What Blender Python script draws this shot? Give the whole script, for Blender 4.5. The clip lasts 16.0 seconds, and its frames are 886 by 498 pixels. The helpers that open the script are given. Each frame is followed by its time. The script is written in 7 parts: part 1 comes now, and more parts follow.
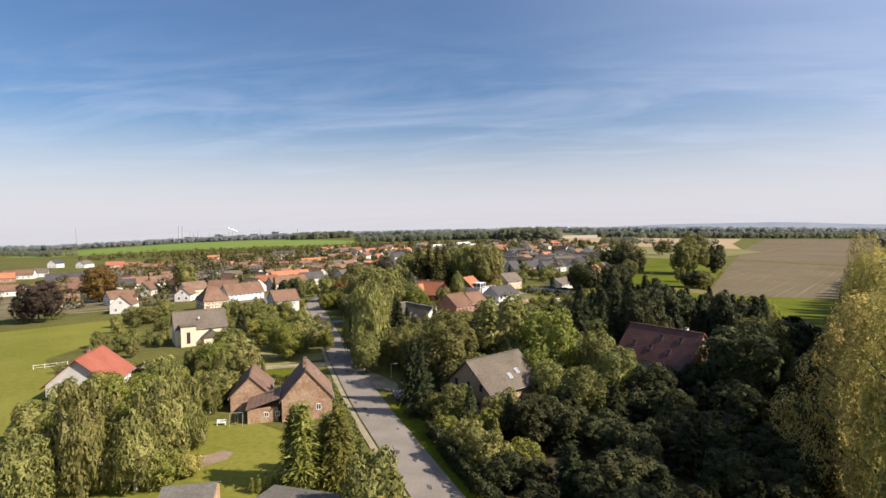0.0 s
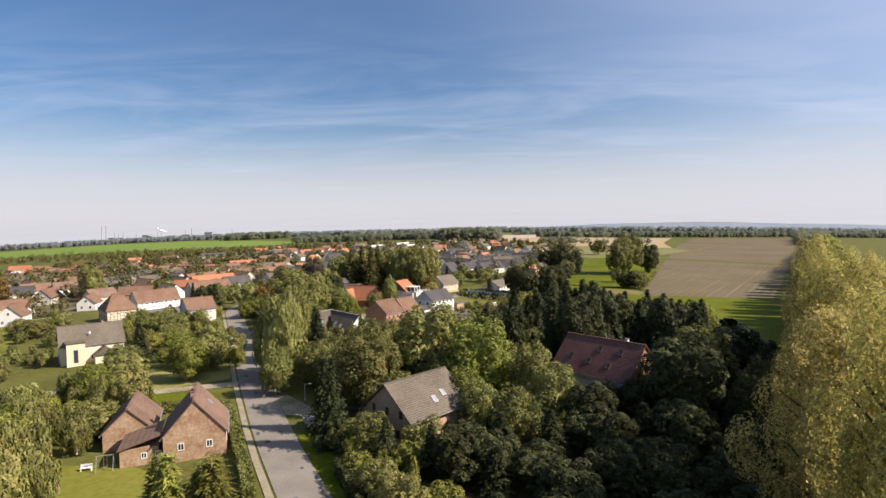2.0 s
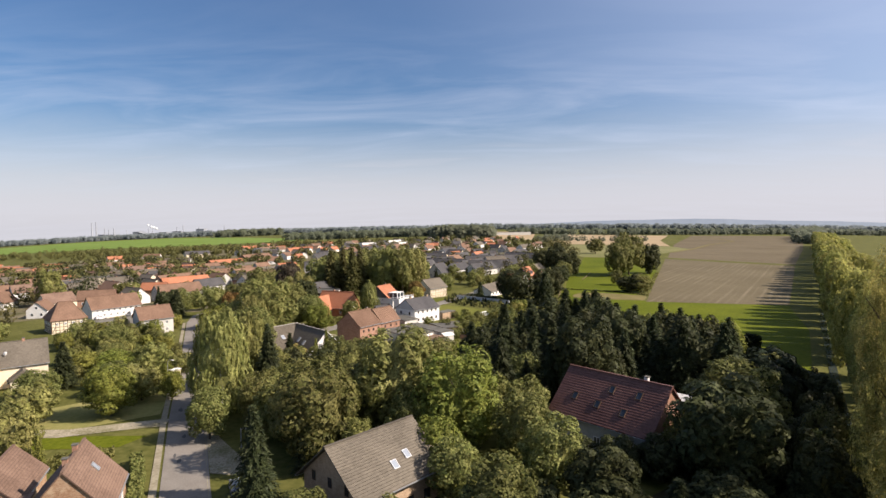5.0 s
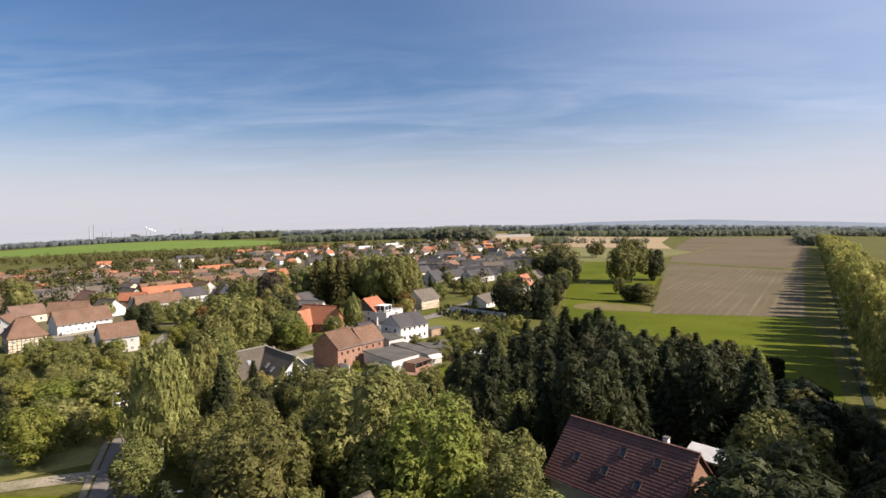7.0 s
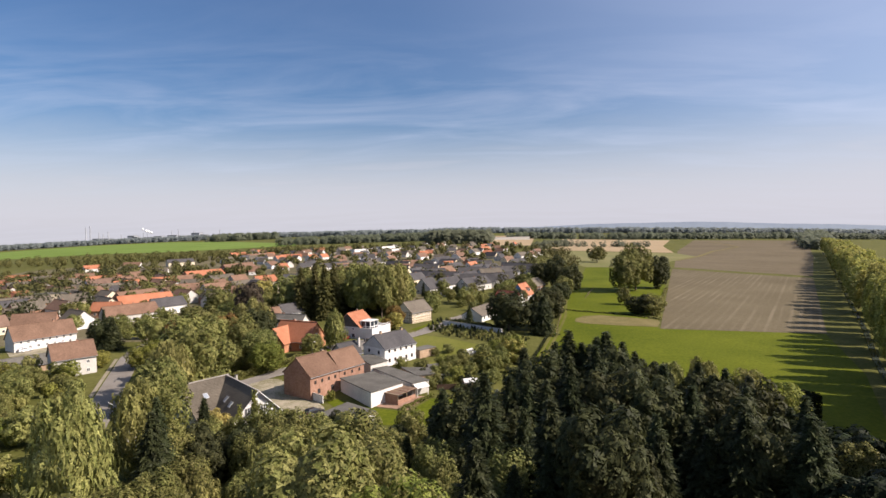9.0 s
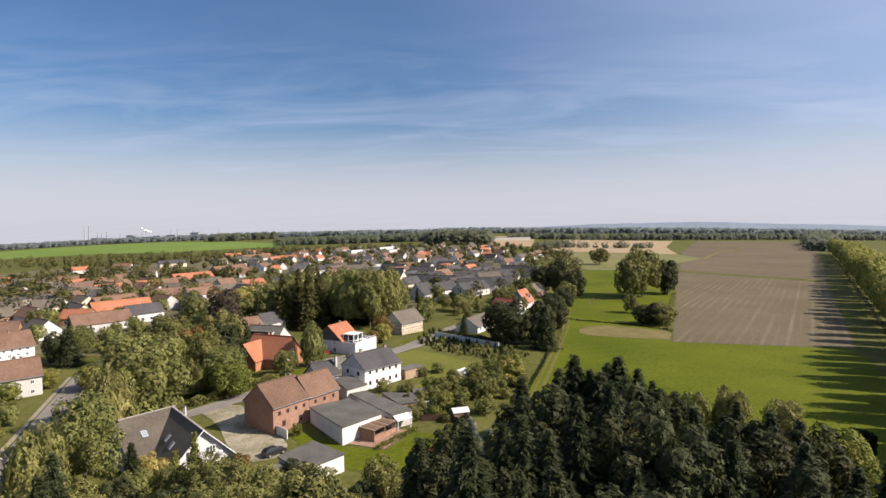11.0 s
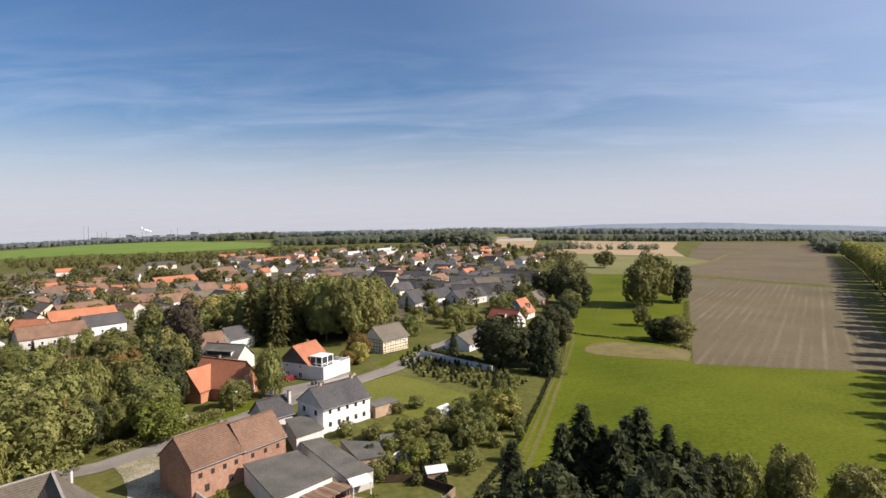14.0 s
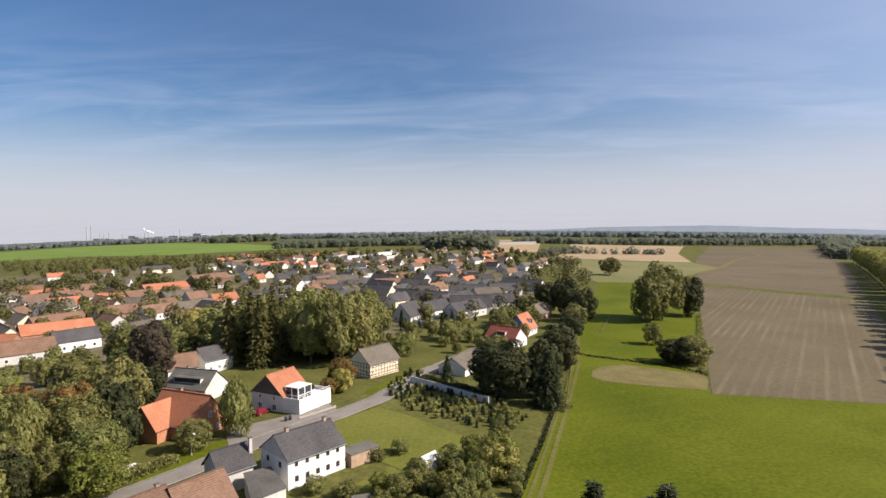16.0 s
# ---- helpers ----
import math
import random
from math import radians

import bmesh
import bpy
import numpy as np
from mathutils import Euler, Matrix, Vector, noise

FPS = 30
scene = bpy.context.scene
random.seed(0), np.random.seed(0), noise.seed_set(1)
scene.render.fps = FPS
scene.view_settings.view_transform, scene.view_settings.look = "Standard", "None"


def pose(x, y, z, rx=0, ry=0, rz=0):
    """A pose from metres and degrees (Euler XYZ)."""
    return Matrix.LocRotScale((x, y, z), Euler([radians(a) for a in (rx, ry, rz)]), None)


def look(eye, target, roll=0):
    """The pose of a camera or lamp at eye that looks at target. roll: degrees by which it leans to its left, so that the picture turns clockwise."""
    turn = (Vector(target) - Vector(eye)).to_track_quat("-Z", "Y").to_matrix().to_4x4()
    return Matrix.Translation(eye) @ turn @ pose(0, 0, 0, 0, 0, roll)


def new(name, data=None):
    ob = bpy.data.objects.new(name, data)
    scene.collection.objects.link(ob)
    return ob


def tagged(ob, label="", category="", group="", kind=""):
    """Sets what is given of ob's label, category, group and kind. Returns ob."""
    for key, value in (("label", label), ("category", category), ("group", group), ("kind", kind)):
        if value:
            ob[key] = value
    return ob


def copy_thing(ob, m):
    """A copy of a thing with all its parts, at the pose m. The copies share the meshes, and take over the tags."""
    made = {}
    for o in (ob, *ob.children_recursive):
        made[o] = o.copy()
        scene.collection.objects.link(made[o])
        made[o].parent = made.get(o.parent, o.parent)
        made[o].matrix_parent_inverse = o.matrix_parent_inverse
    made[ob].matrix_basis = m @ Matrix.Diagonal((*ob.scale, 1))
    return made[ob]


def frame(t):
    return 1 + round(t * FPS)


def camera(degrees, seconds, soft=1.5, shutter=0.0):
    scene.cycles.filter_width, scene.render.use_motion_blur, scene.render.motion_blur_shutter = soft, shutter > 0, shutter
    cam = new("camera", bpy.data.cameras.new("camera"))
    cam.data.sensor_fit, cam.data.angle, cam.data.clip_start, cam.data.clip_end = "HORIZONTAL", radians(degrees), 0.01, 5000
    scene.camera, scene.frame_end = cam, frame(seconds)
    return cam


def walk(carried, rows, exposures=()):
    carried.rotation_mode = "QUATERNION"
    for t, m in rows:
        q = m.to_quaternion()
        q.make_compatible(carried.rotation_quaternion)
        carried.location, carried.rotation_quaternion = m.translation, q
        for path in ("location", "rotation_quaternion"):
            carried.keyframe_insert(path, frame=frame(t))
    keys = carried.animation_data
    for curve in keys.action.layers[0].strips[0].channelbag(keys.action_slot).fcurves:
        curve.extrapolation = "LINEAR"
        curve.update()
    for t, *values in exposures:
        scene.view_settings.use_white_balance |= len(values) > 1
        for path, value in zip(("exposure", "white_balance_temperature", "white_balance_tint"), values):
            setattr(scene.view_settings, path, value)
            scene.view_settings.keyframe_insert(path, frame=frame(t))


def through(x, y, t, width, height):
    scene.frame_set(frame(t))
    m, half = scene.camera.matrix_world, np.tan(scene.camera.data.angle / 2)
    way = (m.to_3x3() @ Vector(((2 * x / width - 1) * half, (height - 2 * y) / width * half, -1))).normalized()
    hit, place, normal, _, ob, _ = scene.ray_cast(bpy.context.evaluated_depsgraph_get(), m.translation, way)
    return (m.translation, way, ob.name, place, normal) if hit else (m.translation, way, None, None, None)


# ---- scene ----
cam = camera(76.0, 16.0)
PATH = [
    (0, (2.052, -10.535, 34.166), (1.723, -8.563, 34.086), -0.9),
    (0.5, (3.179, -7.834, 34.326), (3.042, -5.84, 34.246), -1.0),
    (1, (3.631, -4.42, 34.434), (3.497, -2.426, 34.353), -1.0),
    (1.5, (3.941, -0.89, 34.502), (3.813, 1.104, 34.42), -1.0),
    (2, (4.243, 2.641, 34.584), (4.118, 4.635, 34.5), -1.0),
    (2.5, (4.618, 6.255, 34.67), (4.496, 8.249, 34.585), -1.0),
    (3, (4.991, 10.052, 34.761), (4.872, 12.047, 34.674), -1.0),
    (3.5, (5.383, 14.029, 34.836), (5.267, 16.024, 34.747), -1.0),
    (4, (5.752, 17.997, 34.941), (5.641, 19.992, 34.849), -1.0),
    (4.2, (5.866, 19.544, 35.018), (5.757, 21.539, 34.924), -1.0),
    (6.3, (8.488, 36.169, 37.355), (8.38, 38.164, 37.258), -0.9),
    (6.5, (8.763, 37.836, 37.523), (8.655, 39.831, 37.428), -1.0),
    (7, (9.413, 41.798, 38.09), (9.305, 43.793, 37.998), -1.1),
    (7.5, (9.958, 45.836, 38.849), (9.85, 47.831, 38.76), -1.1),
    (8, (10.42, 50.201, 39.634), (10.313, 52.196, 39.545), -1.0),
    (8.5, (10.824, 54.795, 40.123), (10.719, 56.791, 40.035), -1.0),
    (9, (11.294, 59.514, 40.329), (11.189, 61.509, 40.242), -1.0),
    (9.2, (11.453, 61.363, 40.366), (11.348, 63.358, 40.28), -1.0),
    (11.5, (14.095, 82.696, 41.627), (13.986, 84.691, 41.538), -0.9),
    (12, (14.638, 87.201, 41.675), (14.528, 89.196, 41.585), -0.9),
    (12.5, (15.142, 91.654, 41.705), (15.031, 93.649, 41.616), -0.8),
    (13, (15.714, 95.971, 41.768), (15.602, 97.966, 41.679), -0.8),
    (13.5, (16.485, 100.088, 41.953), (16.37, 102.083, 41.864), -0.8),
    (14, (17.215, 104.132, 42.449), (17.097, 106.127, 42.361), -0.8),
    (14.5, (17.859, 108.162, 43.301), (17.737, 110.156, 43.213), -0.7),
    (15, (18.52, 112.351, 44.253), (18.394, 114.345, 44.165), -0.7),
    (15.5, (19.032, 116.376, 45.136), (18.904, 118.37, 45.05), -0.6),
    (16, (19.277, 120.481, 45.764), (19.147, 122.475, 45.682), -0.6),
]
walk(cam, [(t, look(eye, target, roll)) for t, eye, target, roll in PATH], exposures=((0.0, 0.94, 6550, 18), (4.0, 0.88, 6480, 18), (9.0, 0.80, 6380, 20), (12.5, 0.75, 6250, 17), (16.0, 0.75, 6300, 18)))

# ---------------------------------------------------------------- world, sun
SUN_EL, SUN_AZ = radians(37.5), math.atan2(0.990, -0.139)   # azimuth from +y towards +x
world = bpy.data.worlds.new("sky")
scene.world = world
world.use_nodes = True
wn, wl = world.node_tree.nodes, world.node_tree.links
wn.clear()
sky = wn.new("ShaderNodeTexSky")
sky.sky_type, sky.sun_disc = "NISHITA", False
sky.sun_elevation, sky.sun_rotation = SUN_EL, SUN_AZ
sky.air_density, sky.dust_density, sky.ozone_density, sky.altitude = 1.15, 0.9, 5.5, 100
tc = wn.new("ShaderNodeTexCoord")
sep = wn.new("ShaderNodeSeparateXYZ")
wl.new(tc.outputs["Generated"], sep.inputs[0])
# thin cirrus: streaks on a plane far above
up = wn.new("ShaderNodeMath"); up.operation = "ADD"; up.inputs[1].default_value = 0.10
wl.new(sep.outputs["Z"], up.inputs[0])
dv = wn.new("ShaderNodeVectorMath"); dv.operation = "DIVIDE"
comb = wn.new("ShaderNodeCombineXYZ")
for i in range(3):
    wl.new(up.outputs[0], comb.inputs[i])
wl.new(tc.outputs["Generated"], dv.inputs[0]); wl.new(comb.outputs[0], dv.inputs[1])
mp = wn.new("ShaderNodeMapping")
mp.inputs["Rotation"].default_value = (0, 0, radians(18))
mp.inputs["Scale"].default_value = (0.55, 1.35, 0.0)
wl.new(dv.outputs[0], mp.inputs[0])
cn = wn.new("ShaderNodeTexNoise")
cn.inputs["Scale"].default_value, cn.inputs["Detail"].default_value = 1.5, 8.0
cn.inputs["Roughness"].default_value, cn.inputs["Distortion"].default_value = 0.56, 0.5
wl.new(mp.outputs[0], cn.inputs["Vector"])
cr = wn.new("ShaderNodeMapRange")
cr.inputs["From Min"].default_value, cr.inputs["From Max"].default_value = 0.42, 0.90
cr.inputs["To Max"].default_value = 0.55
wl.new(cn.outputs["Fac"], cr.inputs["Value"])
low = wn.new("ShaderNodeMapRange"); low.interpolation_type = "SMOOTHSTEP"
low.inputs["From Min"].default_value, low.inputs["From Max"].default_value = 0.36, 0.13
low.inputs["To Min"].default_value, low.inputs["To Max"].default_value = 0.12, 1.0
wl.new(sep.outputs["Z"], low.inputs["Value"])
veil = wn.new("ShaderNodeMath"); veil.operation = "MULTIPLY"
wl.new(cr.outputs[0], veil.inputs[0]); wl.new(low.outputs[0], veil.inputs[1])
mix1 = wn.new("ShaderNodeMix"); mix1.data_type = "RGBA"
wl.new(veil.outputs[0], mix1.inputs["Factor"])
sat = wn.new("ShaderNodeHueSaturation"); sat.inputs["Saturation"].default_value = 1.10
wl.new(sky.outputs[0], sat.inputs["Color"]); wl.new(sat.outputs[0], mix1.inputs["A"])
mix1.inputs["B"].default_value = (7.6, 8.2, 9.2, 1)
# pale bank of haze over the horizon
sd = wn.new("ShaderNodeVectorMath"); sd.operation = "DOT_PRODUCT"
sd.inputs[1].default_value = (math.sin(SUN_AZ) * math.cos(SUN_EL), math.cos(SUN_AZ) * math.cos(SUN_EL), math.sin(SUN_EL))
wl.new(tc.outputs["Generated"], sd.inputs[0])
au = wn.new("ShaderNodeMapRange"); au.interpolation_type = "SMOOTHSTEP"
au.inputs["From Min"].default_value, au.inputs["From Max"].default_value = -0.15, 1.0
au.inputs["To Min"].default_value, au.inputs["To Max"].default_value = 0.0, 0.62
wl.new(sd.outputs["Value"], au.inputs["Value"])
mix0 = wn.new("ShaderNodeMix"); mix0.data_type = "RGBA"
wl.new(au.outputs[0], mix0.inputs["Factor"]); wl.new(mix1.outputs["Result"], mix0.inputs["A"])
mix0.inputs["B"].default_value = (7.0, 7.9, 9.4, 1)
edge = wn.new("ShaderNodeMath"); edge.operation = "MULTIPLY_ADD"; edge.inputs[1].default_value = 0.09
wl.new(cn.outputs["Fac"], edge.inputs[0])
neg = wn.new("ShaderNodeMath"); neg.operation = "ADD"; neg.inputs[1].default_value = -0.045
wl.new(sep.outputs["Z"], neg.inputs[0]); wl.new(neg.outputs[0], edge.inputs[2])
hz = wn.new("ShaderNodeMapRange"); hz.interpolation_type = "SMOOTHSTEP"
hz.inputs["From Min"].default_value, hz.inputs["From Max"].default_value = 0.19, 0.015
hz.inputs["To Min"].default_value, hz.inputs["To Max"].default_value = 0.0, 0.85
wl.new(edge.outputs[0], hz.inputs["Value"])
mix2 = wn.new("ShaderNodeMix"); mix2.data_type = "RGBA"
wl.new(hz.outputs[0], mix2.inputs["Factor"])
wl.new(mix0.outputs["Result"], mix2.inputs["A"])
mix2.inputs["B"].default_value = (6.75, 6.95, 7.25, 1)
bg = wn.new("ShaderNodeBackground")
bg.inputs["Strength"].default_value = 0.0575
wl.new(mix2.outputs["Result"], bg.inputs["Color"])
wo = wn.new("ShaderNodeOutputWorld")
wl.new(bg.outputs[0], wo.inputs[0])

sun_data = bpy.data.lights.new("sun", "SUN")
sun_data.energy, sun_data.angle, sun_data.color = 5.0, radians(0.53), (1.0, 0.90, 0.74)
sun = new("sun", sun_data)
sun.matrix_world = look(Vector((math.sin(SUN_AZ) * math.cos(SUN_EL), math.cos(SUN_AZ) * math.cos(SUN_EL), math.sin(SUN_EL))) * 300, (0, 0, 0))


# ---------------------------------------------------------------- materials
def material(name, a, b, rough=0.85, grain=3.0, patch=0.08, bump=0.3, vary=0.12, coords="world", metal=0.0, extra=None):
    """Two base colours mixed by noise at two scales; vary: difference from object to object."""
    m = bpy.data.materials.new(name)
    m.use_nodes = True
    nt = m.node_tree
    n, l = nt.nodes, nt.links
    p = n["Principled BSDF"]
    p.inputs["Roughness"].default_value, p.inputs["Metallic"].default_value = rough, metal
    p.inputs["Specular IOR Level"].default_value = 0.06 if rough >= 0.9 else 0.22
    if coords == "world":
        vec = n.new("ShaderNodeNewGeometry").outputs["Position"]
    else:
        vec = n.new("ShaderNodeTexCoord").outputs["Object"]
    n1 = n.new("ShaderNodeTexNoise"); n1.inputs["Scale"].default_value = grain; n1.inputs["Detail"].default_value = 5
    n2 = n.new("ShaderNodeTexNoise"); n2.inputs["Scale"].default_value = patch; n2.inputs["Detail"].default_value = 6
    l.new(vec, n1.inputs["Vector"]); l.new(vec, n2.inputs["Vector"])
    add = n.new("ShaderNodeMath"); add.operation = "ADD"
    l.new(n1.outputs["Fac"], add.inputs[0]); l.new(n2.outputs["Fac"], add.inputs[1])
    rng = n.new("ShaderNodeMapRange")
    rng.inputs["From Min"].default_value, rng.inputs["From Max"].default_value = 0.72, 1.28
    l.new(add.outputs[0], rng.inputs["Value"])
    mx = n.new("ShaderNodeMix"); mx.data_type = "RGBA"
    mx.inputs["A"].default_value, mx.inputs["B"].default_value = (*a, 1), (*b, 1)
    l.new(rng.outputs[0], mx.inputs["Factor"])
    col = mx.outputs["Result"]
    if extra:
        col = extra(n, l, vec, col)
    if vary:
        oi = n.new("ShaderNodeObjectInfo")
        r2 = n.new("ShaderNodeMapRange")
        r2.inputs["To Min"].default_value, r2.inputs["To Max"].default_value = 1 - vary, 1 + vary
        l.new(oi.outputs["Random"], r2.inputs["Value"])
        hs = n.new("ShaderNodeHueSaturation")
        l.new(r2.outputs[0], hs.inputs["Value"]); l.new(col, hs.inputs["Color"])
        col = hs.outputs[0]
    l.new(col, p.inputs["Base Color"])
    if bump:
        bp = n.new("ShaderNodeBump")
        bp.inputs["Strength"].default_value, bp.inputs["Distance"].default_value = bump, 0.05
        l.new(n1.outputs["Fac"], bp.inputs["Height"]); l.new(bp.outputs[0], p.inputs["Normal"])
    return m


def courses(period, dark):
    """Tile courses: lines that run level across a roof."""
    def add(n, l, vec, col):
        s = n.new("ShaderNodeSeparateXYZ"); l.new(vec, s.inputs[0])
        d = n.new("ShaderNodeMath"); d.operation = "DIVIDE"; d.inputs[1].default_value = period
        l.new(s.outputs["Z"], d.inputs[0])
        f = n.new("ShaderNodeMath"); f.operation = "FRACT"; l.new(d.outputs[0], f.inputs[0])
        r = n.new("ShaderNodeMapRange"); r.inputs["From Min"].default_value, r.inputs["From Max"].default_value = 0.70, 0.95
        r.inputs["To Min"].default_value, r.inputs["To Max"].default_value = 0.0, dark
        l.new(f.outputs[0], r.inputs["Value"])
        x = n.new("ShaderNodeMix"); x.data_type = "RGBA"; x.blend_type = "MULTIPLY"
        x.inputs["B"].default_value = (0.35, 0.33, 0.32, 1)
        l.new(r.outputs[0], x.inputs["Factor"]); l.new(col, x.inputs["A"])
        return x.outputs["Result"]
    return add


def bricks(n, l, vec, col):
    """Brick courses on walls, in the wall's own axes."""
    s = n.new("ShaderNodeSeparateXYZ"); l.new(vec, s.inputs[0])
    a = n.new("ShaderNodeMath"); a.operation = "ADD"; l.new(s.outputs["X"], a.inputs[0]); l.new(s.outputs["Y"], a.inputs[1])
    c = n.new("ShaderNodeCombineXYZ"); l.new(a.outputs[0], c.inputs[0]); l.new(s.outputs["Z"], c.inputs[1])
    b = n.new("ShaderNodeTexBrick")
    b.inputs["Scale"].default_value, b.inputs["Mortar Size"].default_value = 1.0, 0.012
    b.inputs["Brick Width"].default_value, b.inputs["Row Height"].default_value = 0.26, 0.085
    b.inputs["Color1"].default_value, b.inputs["Color2"].default_value = (1, 1, 1, 1), (0.72, 0.66, 0.6, 1)
    b.inputs["Mortar"].default_value = (0.95, 0.95, 0.9, 1)
    l.new(c.outputs[0], b.inputs["Vector"])
    x = n.new("ShaderNodeMix"); x.data_type = "RGBA"; x.blend_type = "MULTIPLY"; x.inputs["Factor"].default_value = 1.0
    l.new(col, x.inputs["A"]); l.new(b.outputs["Color"], x.inputs["B"])
    return x.outputs["Result"]


def furrows(angle, period, strength, tint):
    """Cultivation lines along a bearing, broken by long streaks of paler and damper soil."""
    def add(n, l, vec, col):
        m = n.new("ShaderNodeMapping"); m.inputs["Rotation"].default_value = (0, 0, radians(angle)); l.new(vec, m.inputs[0])
        w = n.new("ShaderNodeTexWave"); w.inputs["Scale"].default_value = 0.314 / period
        w.inputs["Distortion"].default_value, w.inputs["Detail"].default_value, w.inputs["Detail Scale"].default_value = 0.5, 2.0, 0.15
        l.new(m.outputs[0], w.inputs["Vector"])
        wr = n.new("ShaderNodeMapRange"); wr.inputs["From Min"].default_value, wr.inputs["From Max"].default_value = 0.45, 0.95; l.new(w.outputs["Fac"], wr.inputs["Value"])
        st = n.new("ShaderNodeMapping"); st.inputs["Scale"].default_value = (0.35 / period * 2.6, 0.012, 0.0); l.new(m.outputs[0], st.inputs[0])
        g = n.new("ShaderNodeTexNoise"); g.inputs["Scale"].default_value = 1.0; g.inputs["Detail"].default_value = 4; l.new(st.outputs[0], g.inputs["Vector"])
        gr = n.new("ShaderNodeMapRange"); gr.inputs["From Min"].default_value, gr.inputs["From Max"].default_value = 0.40, 0.66; l.new(g.outputs["Fac"], gr.inputs["Value"])
        b = n.new("ShaderNodeTexNoise"); b.inputs["Scale"].default_value = 0.02; b.inputs["Detail"].default_value = 5; l.new(m.outputs[0], b.inputs["Vector"])
        br = n.new("ShaderNodeMapRange"); br.inputs["From Min"].default_value, br.inputs["From Max"].default_value = 0.36, 0.62; br.inputs["To Min"].default_value = 0.25; l.new(b.outputs["Fac"], br.inputs["Value"])
        k = n.new("ShaderNodeMath"); k.operation = "MULTIPLY"; l.new(wr.outputs[0], k.inputs[0]); l.new(gr.outputs[0], k.inputs[1])
        k1 = n.new("ShaderNodeMath"); k1.operation = "MULTIPLY"; l.new(k.outputs[0], k1.inputs[0]); l.new(br.outputs[0], k1.inputs[1])
        k2 = n.new("ShaderNodeMath"); k2.operation = "MULTIPLY"; k2.inputs[1].default_value = strength; l.new(k1.outputs[0], k2.inputs[0])
        x = n.new("ShaderNodeMix"); x.data_type = "RGBA"; x.inputs["B"].default_value = (*tint, 1)
        l.new(k2.outputs[0], x.inputs["Factor"]); l.new(col, x.inputs["A"])
        return x.outputs["Result"]
    return add


def leaf_material(name, a, b, through=0.28, vary=0.22, fine=4.2, gaps=0.41):
    m = bpy.data.materials.new(name)
    m.use_nodes = True
    n, l = m.node_tree.nodes, m.node_tree.links
    p, out = n["Principled BSDF"], n["Material Output"]
    p.inputs["Roughness"].default_value = 0.6
    p.inputs["Specular IOR Level"].default_value = 0.1
    geo, oi = n.new("ShaderNodeNewGeometry"), n.new("ShaderNodeObjectInfo")
    mx = n.new("ShaderNodeMix"); mx.data_type = "RGBA"
    mx.inputs["A"].default_value, mx.inputs["B"].default_value = (*a, 1), (*b, 1)
    l.new(geo.outputs["Random Per Island"], mx.inputs["Factor"])
    r2 = n.new("ShaderNodeMapRange"); r2.inputs["To Min"].default_value, r2.inputs["To Max"].default_value = 1 - vary, 1 + vary
    l.new(oi.outputs["Random"], r2.inputs["Value"])
    hs = n.new("ShaderNodeHueSaturation"); l.new(r2.outputs[0], hs.inputs["Value"]); l.new(mx.outputs["Result"], hs.inputs["Color"])
    hu = n.new("ShaderNodeMapRange"); hu.inputs["To Min"].default_value, hu.inputs["To Max"].default_value = 0.482, 0.512
    sc = n.new("ShaderNodeMath"); sc.operation = "FRACT"
    sm = n.new("ShaderNodeMath"); sm.operation = "MULTIPLY"; sm.inputs[1].default_value = 7.31
    l.new(oi.outputs["Random"], sm.inputs[0]); l.new(sm.outputs[0], sc.inputs[0]); l.new(sc.outputs[0], hu.inputs["Value"])
    l.new(hu.outputs[0], hs.inputs["Hue"])
    l.new(hs.outputs[0], p.inputs["Base Color"])
    tr = n.new("ShaderNodeBsdfTranslucent"); l.new(hs.outputs[0], tr.inputs["Color"])
    ms = n.new("ShaderNodeMixShader"); ms.inputs[0].default_value = through
    l.new(p.outputs[0], ms.inputs[1]); l.new(tr.outputs[0], ms.inputs[2])
    # each spray breaks up into leaflets: gaps, and lighter and darker leaves
    wc = n.new("ShaderNodeNewGeometry")
    nz = n.new("ShaderNodeTexNoise"); nz.inputs["Scale"].default_value, nz.inputs["Detail"].default_value = fine, 1.0
    l.new(wc.outputs["Position"], nz.inputs["Vector"])
    cut = n.new("ShaderNodeMath"); cut.operation = "GREATER_THAN"; cut.inputs[1].default_value = gaps
    l.new(nz.outputs["Fac"], cut.inputs[0])
    sep = n.new("ShaderNodeSeparateColor"); l.new(nz.outputs["Color"], sep.inputs[0])
    tone = n.new("ShaderNodeMapRange"); tone.inputs["From Min"].default_value, tone.inputs["From Max"].default_value = 0.3, 0.7
    tone.inputs["To Min"].default_value, tone.inputs["To Max"].default_value = 0.62, 1.38
    l.new(sep.outputs["Green"], tone.inputs["Value"])
    big = n.new("ShaderNodeTexNoise"); big.inputs["Scale"].default_value, big.inputs["Detail"].default_value = 0.42, 2.0
    l.new(wc.outputs["Position"], big.inputs["Vector"])
    bt = n.new("ShaderNodeMapRange"); bt.inputs["From Min"].default_value, bt.inputs["From Max"].default_value = 0.3, 0.7
    bt.inputs["To Min"].default_value, bt.inputs["To Max"].default_value = 0.72, 1.25
    l.new(big.outputs["Fac"], bt.inputs["Value"])
    m0 = n.new("ShaderNodeMath"); m0.operation = "MULTIPLY"; l.new(tone.outputs[0], m0.inputs[0]); l.new(bt.outputs[0], m0.inputs[1])
    mv = n.new("ShaderNodeMath"); mv.operation = "MULTIPLY"; l.new(m0.outputs[0], mv.inputs[0]); l.new(r2.outputs[0], mv.inputs[1])
